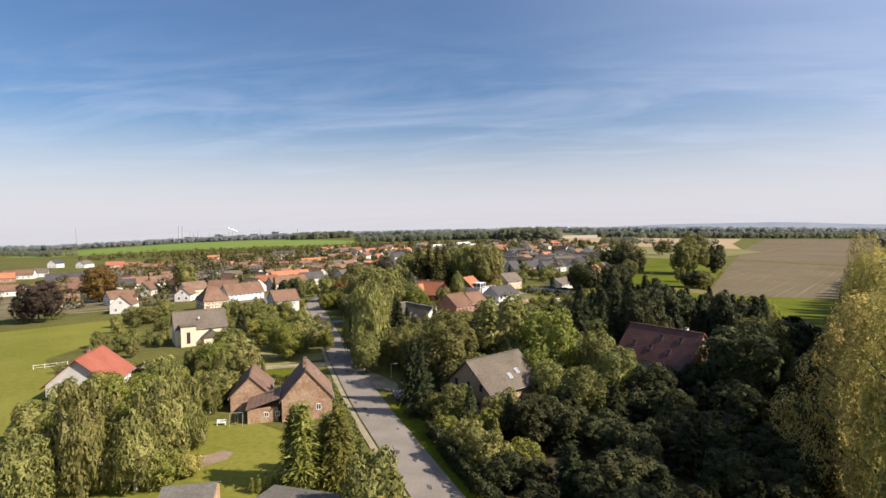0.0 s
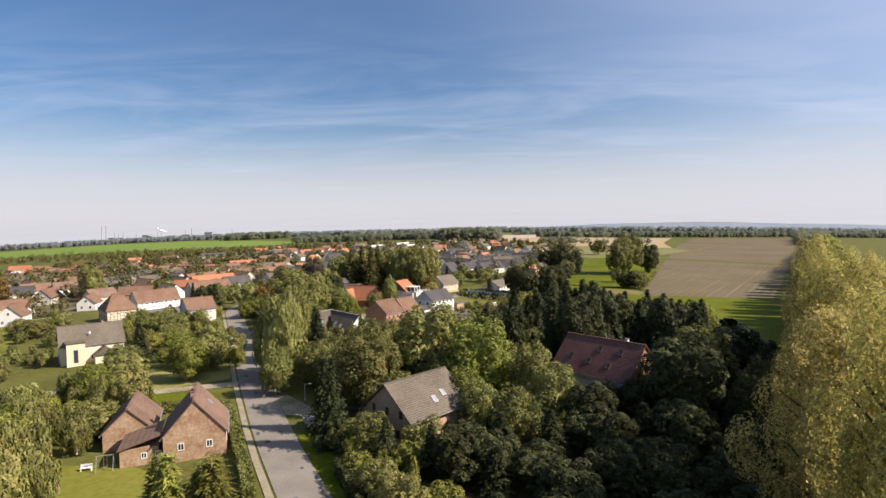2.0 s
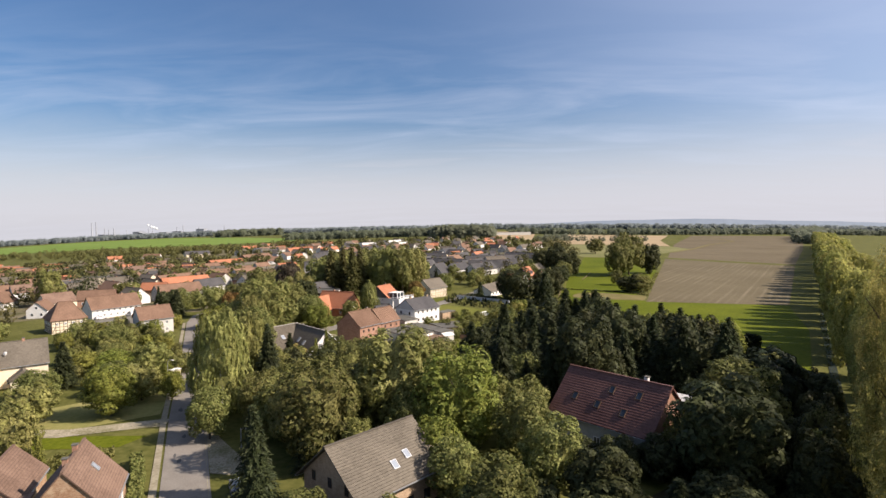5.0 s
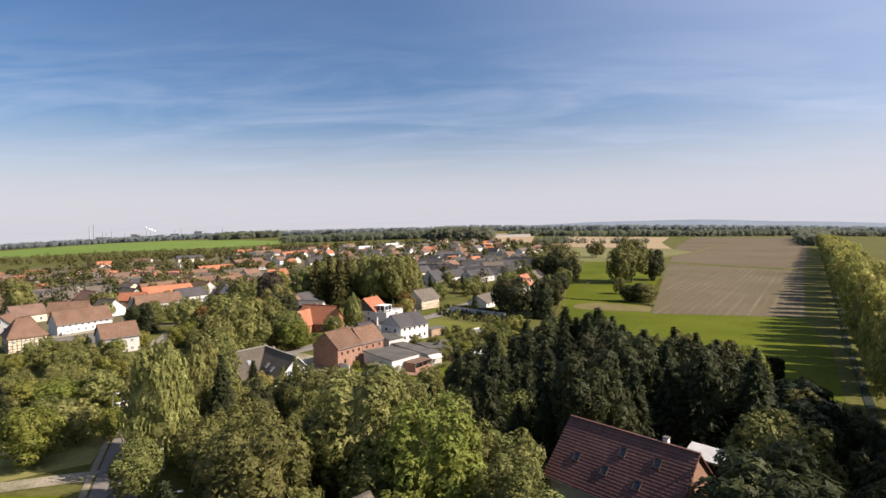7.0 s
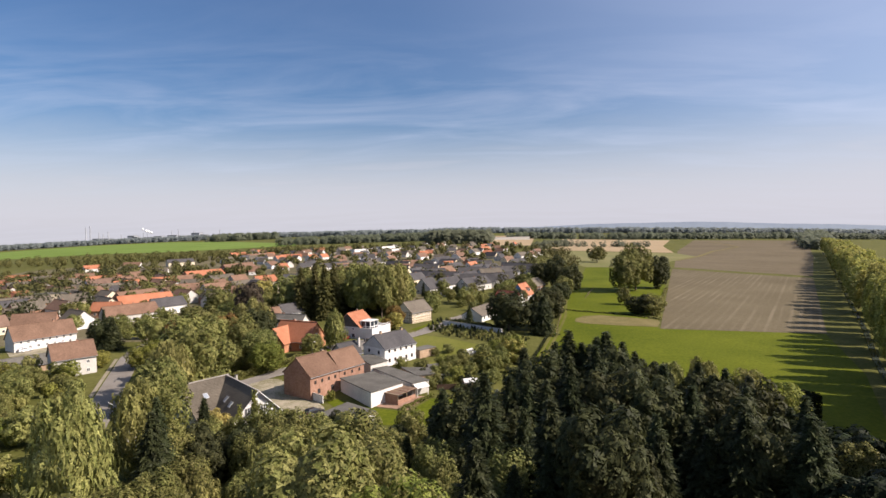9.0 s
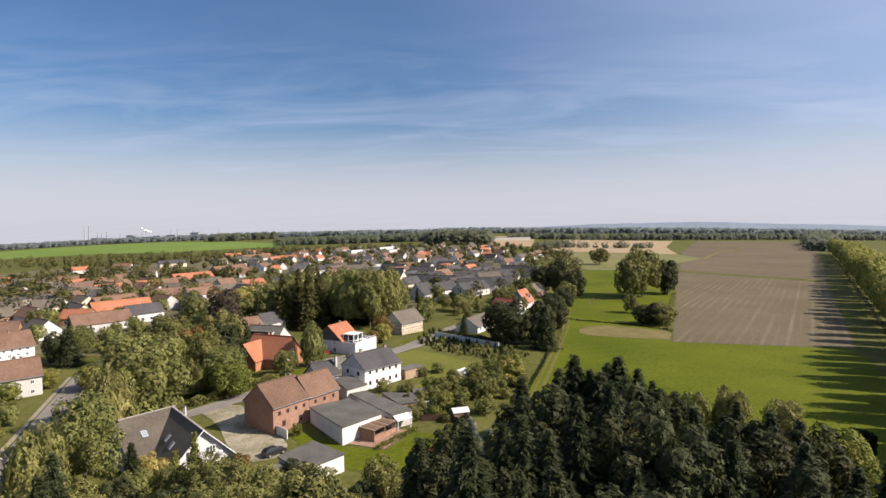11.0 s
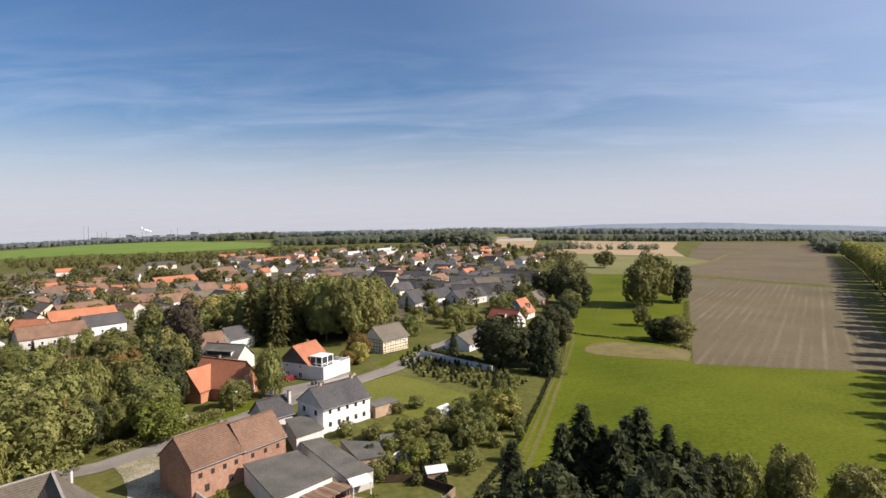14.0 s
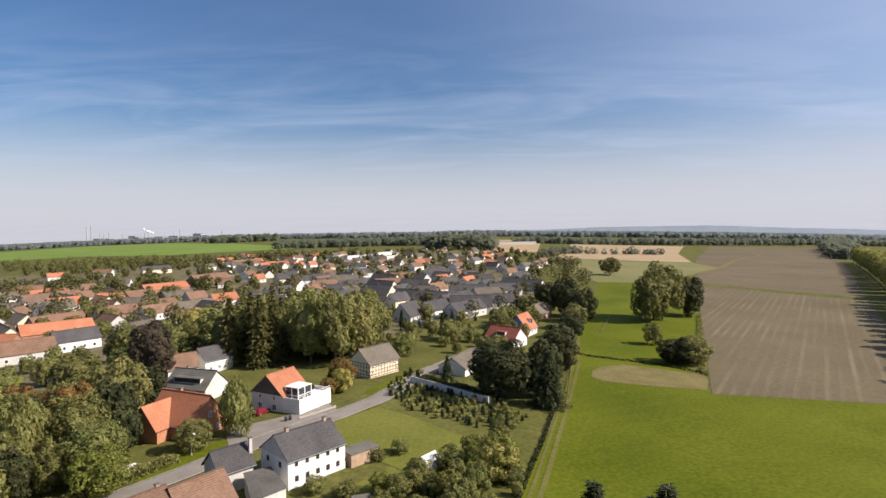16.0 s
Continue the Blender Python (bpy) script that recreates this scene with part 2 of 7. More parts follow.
    l.new(mv.outputs[0], hs.inputs["Value"])
    clear = n.new("ShaderNodeBsdfTransparent")
    mo = n.new("ShaderNodeMixShader")
    l.new(cut.outputs[0], mo.inputs[0]); l.new(clear.outputs[0], mo.inputs[1]); l.new(ms.outputs[0], mo.inputs[2]); l.new(mo.outputs[0], out.inputs[0])
    return m


GRASS = material("meadow_grass", (0.052, 0.071, 0.0036), (0.109, 0.124, 0.0098), 0.9, 1.3, 0.028, 0.6, 0, extra=furrows(62, 5.5, 0.16, (0.125, 0.140, 0.012)))
GARDEN = material("garden_grass", (0.058, 0.064, 0.014), (0.122, 0.118, 0.036), 0.9, 0.9, 0.06, 0.6, 0)
PATHGRASS = material("worn_grass", (0.16, 0.165, 0.05), (0.24, 0.215, 0.085), 0.9, 1.2, 0.09, 0.4, 0)
DRY = material("dry_grass", (0.105, 0.092, 0.034), (0.180, 0.150, 0.066), 0.9, 1.5, 0.14, 0.4, 0)
SOIL = material("ploughed_soil", (0.092, 0.076, 0.045), (0.138, 0.116, 0.073), 0.95, 1.0, 0.018, 0.6, 0, extra=furrows(30, 3.6, 0.55, (0.205, 0.172, 0.118)))
SOIL2 = material("bare_far_field", (0.094, 0.076, 0.046), (0.135, 0.112, 0.072), 0.95, 0.25, 0.01, 0.3, 0, extra=furrows(120, 13.0, 0.8, (0.175, 0.140, 0.100)))
PASTURE = material("sunlit_pasture_grass", (0.112, 0.122, 0.018), (0.175, 0.172, 0.036), 0.9, 1.1, 0.04, 0.5, 0)
PALEGRASS = material("pale_rough_grass", (0.125, 0.130, 0.050), (0.185, 0.172, 0.080), 0.95, 0.4, 0.012, 0.3, 0)
STUBBLE = material("stubble_field", (0.27, 0.205, 0.12), (0.33, 0.255, 0.16), 0.95, 0.3, 0.01, 0.3, 0)
GREENFIELD = material("young_crop_field", (0.10, 0.155, 0.028), (0.15, 0.21, 0.05), 0.95, 0.2, 0.008, 0.3, 0)
ASPHALT = material("worn_asphalt", (0.158, 0.143, 0.124), (0.235, 0.215, 0.188), 0.9, 5.0, 0.22, 0.2, 0)
ASPHALT2 = material("tar_patch", (0.06, 0.06, 0.06), (0.09, 0.088, 0.085), 0.85, 5.0, 0.5, 0.2, 0.1)
VILLAGE = material("trodden_village_ground", (0.062, 0.062, 0.024), (0.180, 0.152, 0.098), 0.95, 0.8, 0.09, 0.4, 0)
SAND = material("sandy_verge", (0.20, 0.175, 0.12), (0.30, 0.27, 0.20), 0.95, 2.0, 0.25, 0.3, 0)
PAVING = material("concrete_paving", (0.26, 0.24, 0.21), (0.36, 0.335, 0.30), 0.9, 4.0, 0.3, 0.2, 0.06)
GRAVEL = material("gravel_yard", (0.125, 0.118, 0.055), (0.375, 0.330, 0.255), 0.95, 3.0, 0.22, 0.4, 0.05)
EARTH = material("dug_garden_soil", (0.17, 0.125, 0.085), (0.26, 0.20, 0.145), 0.95, 2.0, 0.2, 0.4, 0.05)
WATER = bpy.data.materials.new("stream_water"); WATER.use_nodes = True
wp = WATER.node_tree.nodes["Principled BSDF"]
wp.inputs["Base Color"].default_value = (0.04, 0.05, 0.045, 1)
wp.inputs["Roughness"].default_value, wp.inputs["IOR"].default_value = 0.06, 1.33

PLASTER = material("white_plaster", (0.55, 0.54, 0.515), (0.69, 0.68, 0.65), 0.9, 2.0, 0.35, 0.15, 0.05, "object")
CREAM = material("cream_plaster", (0.58, 0.50, 0.36), (0.68, 0.60, 0.45), 0.9, 2.0, 0.35, 0.15, 0.06, "object")
GREYPL = material("grey_plaster", (0.42, 0.41, 0.38), (0.55, 0.53, 0.49), 0.9, 2.0, 0.35, 0.15, 0.08, "object")
BLUEPL = material("blue_plaster", (0.12, 0.25, 0.45), (0.16, 0.31, 0.52), 0.9, 2.0, 0.4, 0.1, 0.03, "object")
BRICK = material("red_brick", (0.27, 0.155, 0.110), (0.36, 0.225, 0.17), 0.9, 2.5, 0.5, 0.3, 0.08, "object", extra=bricks)
OLDBRICK = material("old_patched_brick", (0.29, 0.170, 0.108), (0.46, 0.35, 0.25), 0.92, 2.2, 0.65, 0.5, 0.06, "object", extra=bricks)
BROWNBRICK = material("brown_brick", (0.34, 0.245, 0.17), (0.46, 0.345, 0.245), 0.9, 2.0, 0.5, 0.3, 0.06, "object", extra=bricks)
ORANGEBRICK = material("orange_brick", (0.36, 0.165, 0.090), (0.47, 0.240, 0.145), 0.9, 2.5, 0.5, 0.3, 0.05, "object", extra=bricks)
TIMBER = material("dark_timber", (0.05, 0.03, 0.02), (0.095, 0.06, 0.04), 0.8, 6, 0.8, 0.3, 0.1, "object")
R_RED = material("red_brown_roof_tiles", (0.128, 0.076, 0.050), (0.200, 0.122, 0.082), 0.8, 2.2, 0.28, 0.4, 0.12, extra=courses(0.24, 0.45))
R_BARN = material("old_red_barn_tiles", (0.118, 0.075, 0.054), (0.192, 0.126, 0.092), 0.8, 2.2, 0.3, 0.5, 0.08, extra=courses(0.26, 0.5))
R_ORANGE = material("orange_roof_tiles", (0.285, 0.108, 0.053), (0.385, 0.163, 0.091), 0.75, 2.2, 0.25, 0.4, 0.10, extra=courses(0.24, 0.35))
R_BRIGHT = material("new_red_roof_tiles", (0.22, 0.066, 0.042), (0.29, 0.10, 0.066), 0.7, 2.2, 0.25, 0.3, 0.06, extra=courses(0.24, 0.3))
R_DARKRED = material("weathered_dark_red_tiles", (0.085, 0.040, 0.034), (0.145, 0.072, 0.058), 0.55, 2.5, 0.3, 0.4, 0.06)
R_GREY = material("grey_brown_roof_tiles", (0.086, 0.074, 0.057), (0.138, 0.119, 0.093), 0.85, 2.0, 0.22, 0.4, 0.14, extra=courses(0.24, 0.45))
R_DARK = material("anthracite_roof_tiles", (0.044, 0.042, 0.044), (0.076, 0.073, 0.072), 0.75, 2.2, 0.25, 0.4, 0.15, extra=courses(0.24, 0.5))
R_FELT = material("roofing_felt", (0.085, 0.081, 0.071), (0.145, 0.138, 0.121), 0.9, 3.0, 0.3, 0.2, 0.12)
R_SHEET = material("pale_corrugated_sheet", (0.42, 0.42, 0.40), (0.55, 0.55, 0.53), 0.6, 1.5, 0.3, 0.2, 0.1)
WHITEWOOD = material("white_painted_frame", (0.72, 0.72, 0.70), (0.8, 0.8, 0.78), 0.5, 3, 0.5, 0, 0.03)
ZINC = material("zinc_sheet", (0.36, 0.37, 0.38), (0.47, 0.48, 0.49), 0.45, 3, 0.5, 0.1, 0.05, metal=0.6)
WOOD = material("weathered_boards", (0.16, 0.115, 0.075), (0.27, 0.20, 0.135), 0.85, 4, 0.5, 0.3, 0.1, "object")
BARK = material("bark", (0.07, 0.055, 0.04), (0.13, 0.105, 0.08), 0.95, 4, 0.6, 0.8, 0.1, "object")
BIRCHBARK = material("pale_birch_bark", (0.32, 0.31, 0.28), (0.55, 0.54, 0.5), 0.9, 3, 0.8, 0.3, 0.1, "object")
METALGREY = material("galvanised_steel", (0.32, 0.33, 0.33), (0.42, 0.43, 0.43), 0.5, 3, 0.6, 0, 0.05, metal=0.5)
TYRE = material("black_rubber", (0.02, 0.02, 0.02), (0.03, 0.03, 0.03), 0.8, 4, 1, 0, 0)
# horizon hills: the blue-grey haze of distance is painted into the base colour
HILLHAZE = material("hill_haze_tint", (0.165, 0.20, 0.245), (0.19, 0.225, 0.265), 1.0, 0.01, 0.002, 0, 0)
STACK = material("stack_concrete", (0.27, 0.29, 0.32), (0.33, 0.35, 0.38), 0.9, 0.1, 0.02, 0, 0.1)
STEAM = material("white_steam", (0.78, 0.79, 0.8), (0.84, 0.84, 0.85), 1.0, 0.05, 0.01, 0, 0)


def glossy(name, col, rough=0.08):
    m = bpy.data.materials.new(name); m.use_nodes = True
    p = m.node_tree.nodes["Principled BSDF"]
    p.inputs["Base Color"].default_value, p.inputs["Roughness"].default_value = (*col, 1), rough
    return m


GLASS = glossy("dark_window_glass", (0.035, 0.042, 0.05))
CARRED = glossy("red_car_paint", (0.20, 0.012, 0.02), 0.2)
CARWHITE = glossy("white_car_paint", (0.68, 0.68, 0.68), 0.25)
CARBLUE = glossy("silver_car_paint", (0.35, 0.37, 0.40), 0.25)
BINBLACK = glossy("black_plastic", (0.02, 0.02, 0.022), 0.4)

L_GREEN = leaf_material("leaves_green", (0.096, 0.110, 0.029), (0.196, 0.192, 0.064))
L_BRIGHT = leaf_material("leaves_bright", (0.106, 0.128, 0.022), (0.208, 0.216, 0.048), vary=0.15)
L_WILLOW = leaf_material("leaves_willow", (0.122, 0.132, 0.036), (0.228, 0.222, 0.074))
L_YELLOW = leaf_material("leaves_yellow", (0.235, 0.216, 0.058), (0.50, 0.442, 0.140), 0.44, vary=0.14, fine=5.0, gaps=0.43)
L_POPLAR = leaf_material("leaves_poplar", (0.225, 0.236, 0.062), (0.42, 0.405, 0.125), 0.58, vary=0.15)
# dark green lowered further: the wood's missing shade is put into the leaf colour
L_SHADEGREEN = leaf_material("leaves_shade_dark_green", (0.028, 0.034, 0.014), (0.068, 0.073, 0.029), 0.25)
L_VILLAGE = leaf_material("leaves_village_trees", (0.058, 0.062, 0.020), (0.125, 0.118, 0.040), 0.2)
L_RUST = leaf_material("leaves_rust", (0.115, 0.075, 0.024), (0.21, 0.135, 0.04))
L_COPPER = leaf_material("leaves_copper", (0.045, 0.036, 0.028), (0.085, 0.066, 0.045))
L_SPRUCE = leaf_material("spruce_needles", (0.019, 0.026, 0.0105), (0.050, 0.059, 0.024), 0.10)
L_BLUESPRUCE = leaf_material("blue_spruce_needles", (0.075, 0.088, 0.068), (0.14, 0.155, 0.125), 0.12)
L_THUJA = leaf_material("thuja_green", (0.125, 0.135, 0.026), (0.215, 0.215, 0.052), 0.25)
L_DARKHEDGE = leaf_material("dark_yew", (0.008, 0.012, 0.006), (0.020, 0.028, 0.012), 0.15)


# ---------------------------------------------------------------- ground heights
def near_z(x, y):
    z = 2.0 * math.exp(-(((x + 12) / 46) ** 2 + ((y - 236) / 46) ** 2))
    z -= 5.0 * (1 - math.exp(-x * x / (2 * 138.0 ** 2)))
    return z + 3.4 * math.exp(-((x - 32) ** 2 + (y - 108) ** 2) / (2 * 24.0 ** 2))


def gz(x, y):
    d = y - 60.0
    if d <= 350:
        return near_z(x, y)
    u = max(-1.0, min(1.0, (x - 15) / d))
    s = min(1.0, (d - 350) / 600)
    s = s * s * (3 - 2 * s)
    return near_z(x, y) - s * d * (0.027 * max(0, u) ** 2 + 0.020 * min(0, u) ** 2)


# ---------------------------------------------------------------- builders
def mesh_of(name, bm, mat, smooth=False):
    me = bpy.data.meshes.new(name)
    bmesh.ops.recalc_face_normals(bm, faces=bm.faces)
    bm.to_mesh(me)
    bm.free()
    if smooth:
        me.polygons.foreach_set("use_smooth", [True] * len(me.polygons))
    me.materials.append(mat)
    return me


def part(name, bm, mat, parent, label="", m=None, smooth=False):
    """One mesh object under a thing or a part."""
    me = bm if isinstance(bm, bpy.types.Mesh) else mesh_of(name, bm, mat, smooth)
    ob = new(name, me)
    ob.parent = parent
    if m is not None:
        ob.matrix_basis = m
    if label:
        ob["label"] = label
    return ob


def thing(name, label, category, m, group="", kind=""):
    ob = new(name)
    ob.empty_display_size = 0.5
    ob.matrix_basis = m
    return tagged(ob, label, category, group, kind)


def box(bm, x0, y0, z0, x1, y1, z1):
    v = [bm.verts.new(p) for p in ((x0, y0, z0), (x1, y0, z0), (x1, y1, z0), (x0, y1, z0), (x0, y0, z1), (x1, y0, z1), (x1, y1, z1), (x0, y1, z1))]
    for f in ((3, 2, 1, 0), (4, 5, 6, 7), (0, 1, 5, 4), (1, 2, 6, 5), (2, 3, 7, 6), (3, 0, 4, 7)):
        bm.faces.new([v[i] for i in f])
    return bm


def boxes(*dims):
    bm = bmesh.new()
    for d in dims:
        box(bm, *d)
    return bm


def bar(bm, p, q, w, h):
    """A bar of section w by h from p to q."""
    p, q = Vector(p), Vector(q)
    d = (q - p).normalized()
    a = d.cross(Vector((0, 0, 1)))
    a = a.normalized() if a.length > 1e-4 else Vector((1, 0, 0))
    b = a.cross(d)
    v = [bm.verts.new(o + a * sx * w / 2 + b * sy * h / 2) for o in (p, q) for sx, sy in ((-1, -1), (1, -1), (1, 1), (-1, 1))]
    for f in ((0, 1, 2, 3), (7, 6, 5, 4), (0, 4, 5, 1), (1, 5, 6, 2), (2, 6, 7, 3), (3, 7, 4, 0)):
        bm.faces.new([v[i] for i in f])


def tube(bm, pts, radii, sides=7):
    """A tapered tube through points."""
    rings = []
    for i, p in enumerate(pts):
        p = Vector(p)
        d = (Vector(pts[min(i + 1, len(pts) - 1)]) - Vector(pts[max(i - 1, 0)])).normalized()
        a = d.cross(Vector((0.3, 0.95, 0.1))).normalized()
        b = d.cross(a)
        rings.append([bm.verts.new(p + (a * math.cos(t) + b * math.sin(t)) * radii[i]) for t in (2 * math.pi * k / sides for k in range(sides))])
    for r0, r1 in zip(rings, rings[1:]):
        for k in range(sides):
            bm.faces.new((r0[k], r0[(k + 1) % sides], r1[(k + 1) % sides], r1[k]))
    bm.faces.new(rings[0][::-1])
    bm.faces.new(rings[-1])


def sheet(name, poly, mat, lift, step, label, category, group=""):
    """A patch of ground inside a polygon, laid on the land."""
    bm = bmesh.new()
    bm.faces.new([bm.verts.new((x, y, 0)) for x, y in poly])
    xs, ys = [p[0] for p in poly], [p[1] for p in poly]
    for lo, hi, ax in ((min(xs), max(xs), 0), (min(ys), max(ys), 1)):
        n = max(1, int((hi - lo) / step))
        for k in range(1, n):
            co, no = [0, 0, 0], [0, 0, 0]
            co[ax], no[ax] = lo + (hi - lo) * k / n, 1
            bmesh.ops.bisect_plane(bm, geom=bm.verts[:] + bm.edges[:] + bm.faces[:], plane_co=co, plane_no=no)
    for v in bm.verts:
        v.co.z = gz(v.co.x, v.co.y) + lift
    bmesh.ops.triangulate(bm, faces=bm.faces)
    me = mesh_of(name, bm, mat)
    return tagged(new(name, me), label, category, group, "structure")


def strip(name, line, width, mat, lift, label, category, side=0.0, parent=None):
    """A band along a line; side: metres to its right."""
    pts = []
    for (x0, y0), (x1, y1) in zip(line, line[1:]):
        n = max(1, int(math.hypot(x1 - x0, y1 - y0) / 4))
        pts += [(x0 + (x1 - x0) * k / n, y0 + (y1 - y0) * k / n) for k in range(n)]
    pts.append(line[-1])
    bm = bmesh.new()
    rows = []
    for i, (x, y) in enumerate(pts):
        a, b = pts[max(i - 1, 0)], pts[min(i + 1, len(pts) - 1)]
        dx, dy = b[0] - a[0], b[1] - a[1]
        d = math.hypot(dx, dy)
        nx, ny = dy / d, -dx / d
        row = []
        for k in (-0.5, 0.0, 0.5):
            px, py = x + nx * (side + k * width), y + ny * (side + k * width)
            row.append(bm.verts.new((px, py, gz(px, py) + lift)))
        rows.append(row)
    for r0, r1 in zip(rows, rows[1:]):
        for k in (0, 1):
            bm.faces.new((r0[k], r0[k + 1], r1[k + 1], r1[k]))
    me = mesh_of(name, bm, mat)
    ob = new(name, me)
    if parent:
        ob.parent = parent
        return ob
    return tagged(ob, label, category, "", "structure")


def at_ground(x, y, deg=0.0, sx=1.0, sz=1.0, sink=0.0):
    return Matrix.Translation((x, y, gz(x, y) - sink)) @ Matrix.Rotation(radians(deg), 4, "Z") @ Matrix.Diagonal((sx, sx, sz, 1))


# ---------------------------------------------------------------- land
def axis(stops):
    out = []
    for (a, b, n) in stops:
        out += [a + (b - a) * k / n for k in range(n)]
    return out + [stops[-1][1]]


gx = axis([(-4600, -900, 26), (-900, -260, 26), (-260, 260, 66), (260, 900, 26), (900, 4600, 26)])
gy = axis([(-500, 20, 14), (20, 480, 62), (480, 1400, 40), (1400, 4900, 36)])
bm = bmesh.new()
grid = [[bm.verts.new((x, y, gz(x, y))) for x in gx] for y in gy]
for r0, r1 in zip(grid, grid[1:]):
    for k in range(len(gx) - 1):
        bm.faces.new((r0[k], r0[k + 1], r1[k + 1], r1[k]))
tagged(new("ground", mesh_of("ground", bm, GARDEN)), "flat village land with rough green grass", "ground", "", "structure")
TRACKGRASS = material("worn_track_grass", (0.080, 0.084, 0.018), (0.138, 0.124, 0.040), 0.9, 1.2, 0.06, 0.5, 0)
OLIVEGRASS = material("olive_lawn", (0.088, 0.100, 0.016), (0.148, 0.146, 0.034), 0.9, 1.4, 0.05, 0.5, 0)
REDPAVE = material("red_brown_paving", (0.20, 0.125, 0.085), (0.30, 0.20, 0.145), 0.9, 3.0, 0.4, 0.3, 0)

sheet("field", [(22, 196), (24, 213), (37, 253), (50, 312), (64, 380), (83, 451), (115, 587), (180, 587), (131, 417), (84, 300), (82, 278), (139, 271), (111, 205), (84, 158), (62, 165), (40, 172)],
      GRASS, 0.05, 14, "bright green mown meadow beside the village", "meadow")
sheet("ploughed_field", [(82, 277.5), (124, 272.7), (140, 272), (263, 492), (190, 578), (132, 417)], SOIL, 0.07, 14, "ploughed brown field with pale furrows", "field")
sheet("grass_strip", [(190, 578), (263, 492), (272, 508), (198, 596)], GARDEN, 0.09, 14, "green grass strip between two ploughed fields", "grass strip")
sheet("bare_field", [(198, 596), (272, 508), (445, 805), (600, 1080), (860, 1560), (560, 1500), (330, 960), (250, 740)], SOIL2, 0.12, 40, "wide bare brown field reaching to far woods", "field")
sheet("dry_patch", [(54, 299), (52.5, 292), (55, 287.5), (68, 283.5), (82, 281), (86, 290), (87.5, 297), (78, 303), (66, 308.5), (58, 305)], DRY, 0.10, 8, "pale dry patch of cut grass in the meadow", "grass patch")
strip("farm_track", [(22, 190), (30, 220), (40.2, 262), (50, 304), (57, 345), (66, 390)], 1.0, TRACKGRASS, 0.12, "worn wheel track in the meadow grass", "track", side=0.6)
strip("farm_track", [(22, 190), (30, 220), (40.2, 262), (50, 304), (57, 345), (66, 390)], 0.7, TRACKGRASS, 0.12, "worn wheel track in the meadow grass", "track", side=-1.1)
strip("dirt_track", [(236, 700), (300, 800), (384, 960), (500, 1130), (560, 1400)], 5, DRY, 0.35, "pale dirt track along the far field", "track")
sheet("pasture", [(-240, 150), (-197, 172), (-171, 201), (-158, 190), (-143, 168), (-136, 128), (-119, 114), (-97, 88), (-84, 66), (-110, 40), (-190, 60), (-260, 100)], PASTURE, 0.06, 14, "bright green pasture behind the gardens", "meadow")
sheet("crop_field", [(-1300, 1180), (-885, 1363), (-652, 1307), (-539, 1393), (-430, 1485), (-495, 1660), (-854, 2113), (-1352, 2546), (-1673, 2447), (-1750, 1900)], GREENFIELD, 0.6, 90, "wide light green crop field behind the village", "field")
sheet("stubble_field", [(34, 1083), (117, 1104), (224, 1999), (65, 1907)], STUBBLE, 0.5, 60, "pale brown stubble field before far woods", "field")
sheet("stubble_field", [(120, 930), (300, 890), (365, 1135), (498, 1488), (249, 1574), (181, 1176)], STUBBLE, 0.5, 60, "pale brown stubble field before far woods", "field")
sheet("pasture", [(115, 588), (181, 588), (192, 640), (236, 700), (296, 800), (300, 889), (120, 929), (100, 760)], PALEGRASS, 0.14, 40, "pale rough grassland beyond the meadow", "grassland")
sheet("vegetable_plot", [(-51.5, 63), (-50.2, 61.2), (-48.6, 60.8), (-46, 64), (-44, 66.6), (-44.4, 69), (-46.4, 69.8), (-49, 66.8)], EARTH, 0.06, 5, "bare brown dug strip in a garden lawn", "garden plot")
sheet("lawn", [(-74, 50), (-60, 42), (-44, 40), (-31, 46), (-28, 57), (-33, 68), (-40, 78), (-49, 83), (-60, 82), (-68, 72), (-74, 62)], PASTURE, 0.035, 5, "mown garden lawn behind brick barns", "lawn")
sheet("lawn", [(-22.6, 185.2), (-17.5, 178.5), (-7.5, 170.8), (2.7, 170.4), (6.2, 178.7), (6.6, 186.4), (1.4, 187.2), (-2.9, 178.6), (-10.9, 180.4), (-20.4, 186.8)], GRASS, 0.05, 5, "small mown lawn beside a garage", "lawn")
sheet("lawn", [(-17, 240.5), (-12, 247.5), (-6, 256), (1, 251.5), (12, 241), (21, 233), (18, 225), (7, 219.5), (-3, 226)], OLIVEGRASS, 0.05, 6, "sunlit lawn beside the lane", "lawn")
sheet("lawn", [(-3, 214), (3, 222), (10, 214), (4, 206)], OLIVEGRASS, 0.055, 5, "small lawn before a white house", "lawn")
sheet("lawn", [(-136.6, 286.1), (-136.5, 295.3), (-128.7, 293.3), (-118.1, 280.1), (-118.3, 272.8), (-123.6, 273.4)], PASTURE, 0.05, 5, "sunlit lawn behind a hedge by the road", "lawn")
sheet("verge", [(-46, 218), (-38, 230), (-27, 245), (-24, 243), (-31, 231), (-41, 215)], GRASS, 0.05, 6, "mown grass verge beside the lane", "verge")
sheet("verge", [(-13, 268), (-7, 285), (-3, 297), (-1, 294), (-6, 280), (-10, 268)], GRASS, 0.05, 6, "mown grass verge before the barn", "verge")
sheet("verge", [(-84, 112), (-52, 114), (-50, 119), (-66, 119), (-84, 117)], GRASS, 0.05, 6, "grass strip along the farm lane", "verge")
sheet("verge", [(-84, 124), (-66, 122), (-54, 130), (-58, 140), (-66, 146), (-80, 134)], PATHGRASS, 0.05, 6, "dry grass triangle beside the lane", "verge")
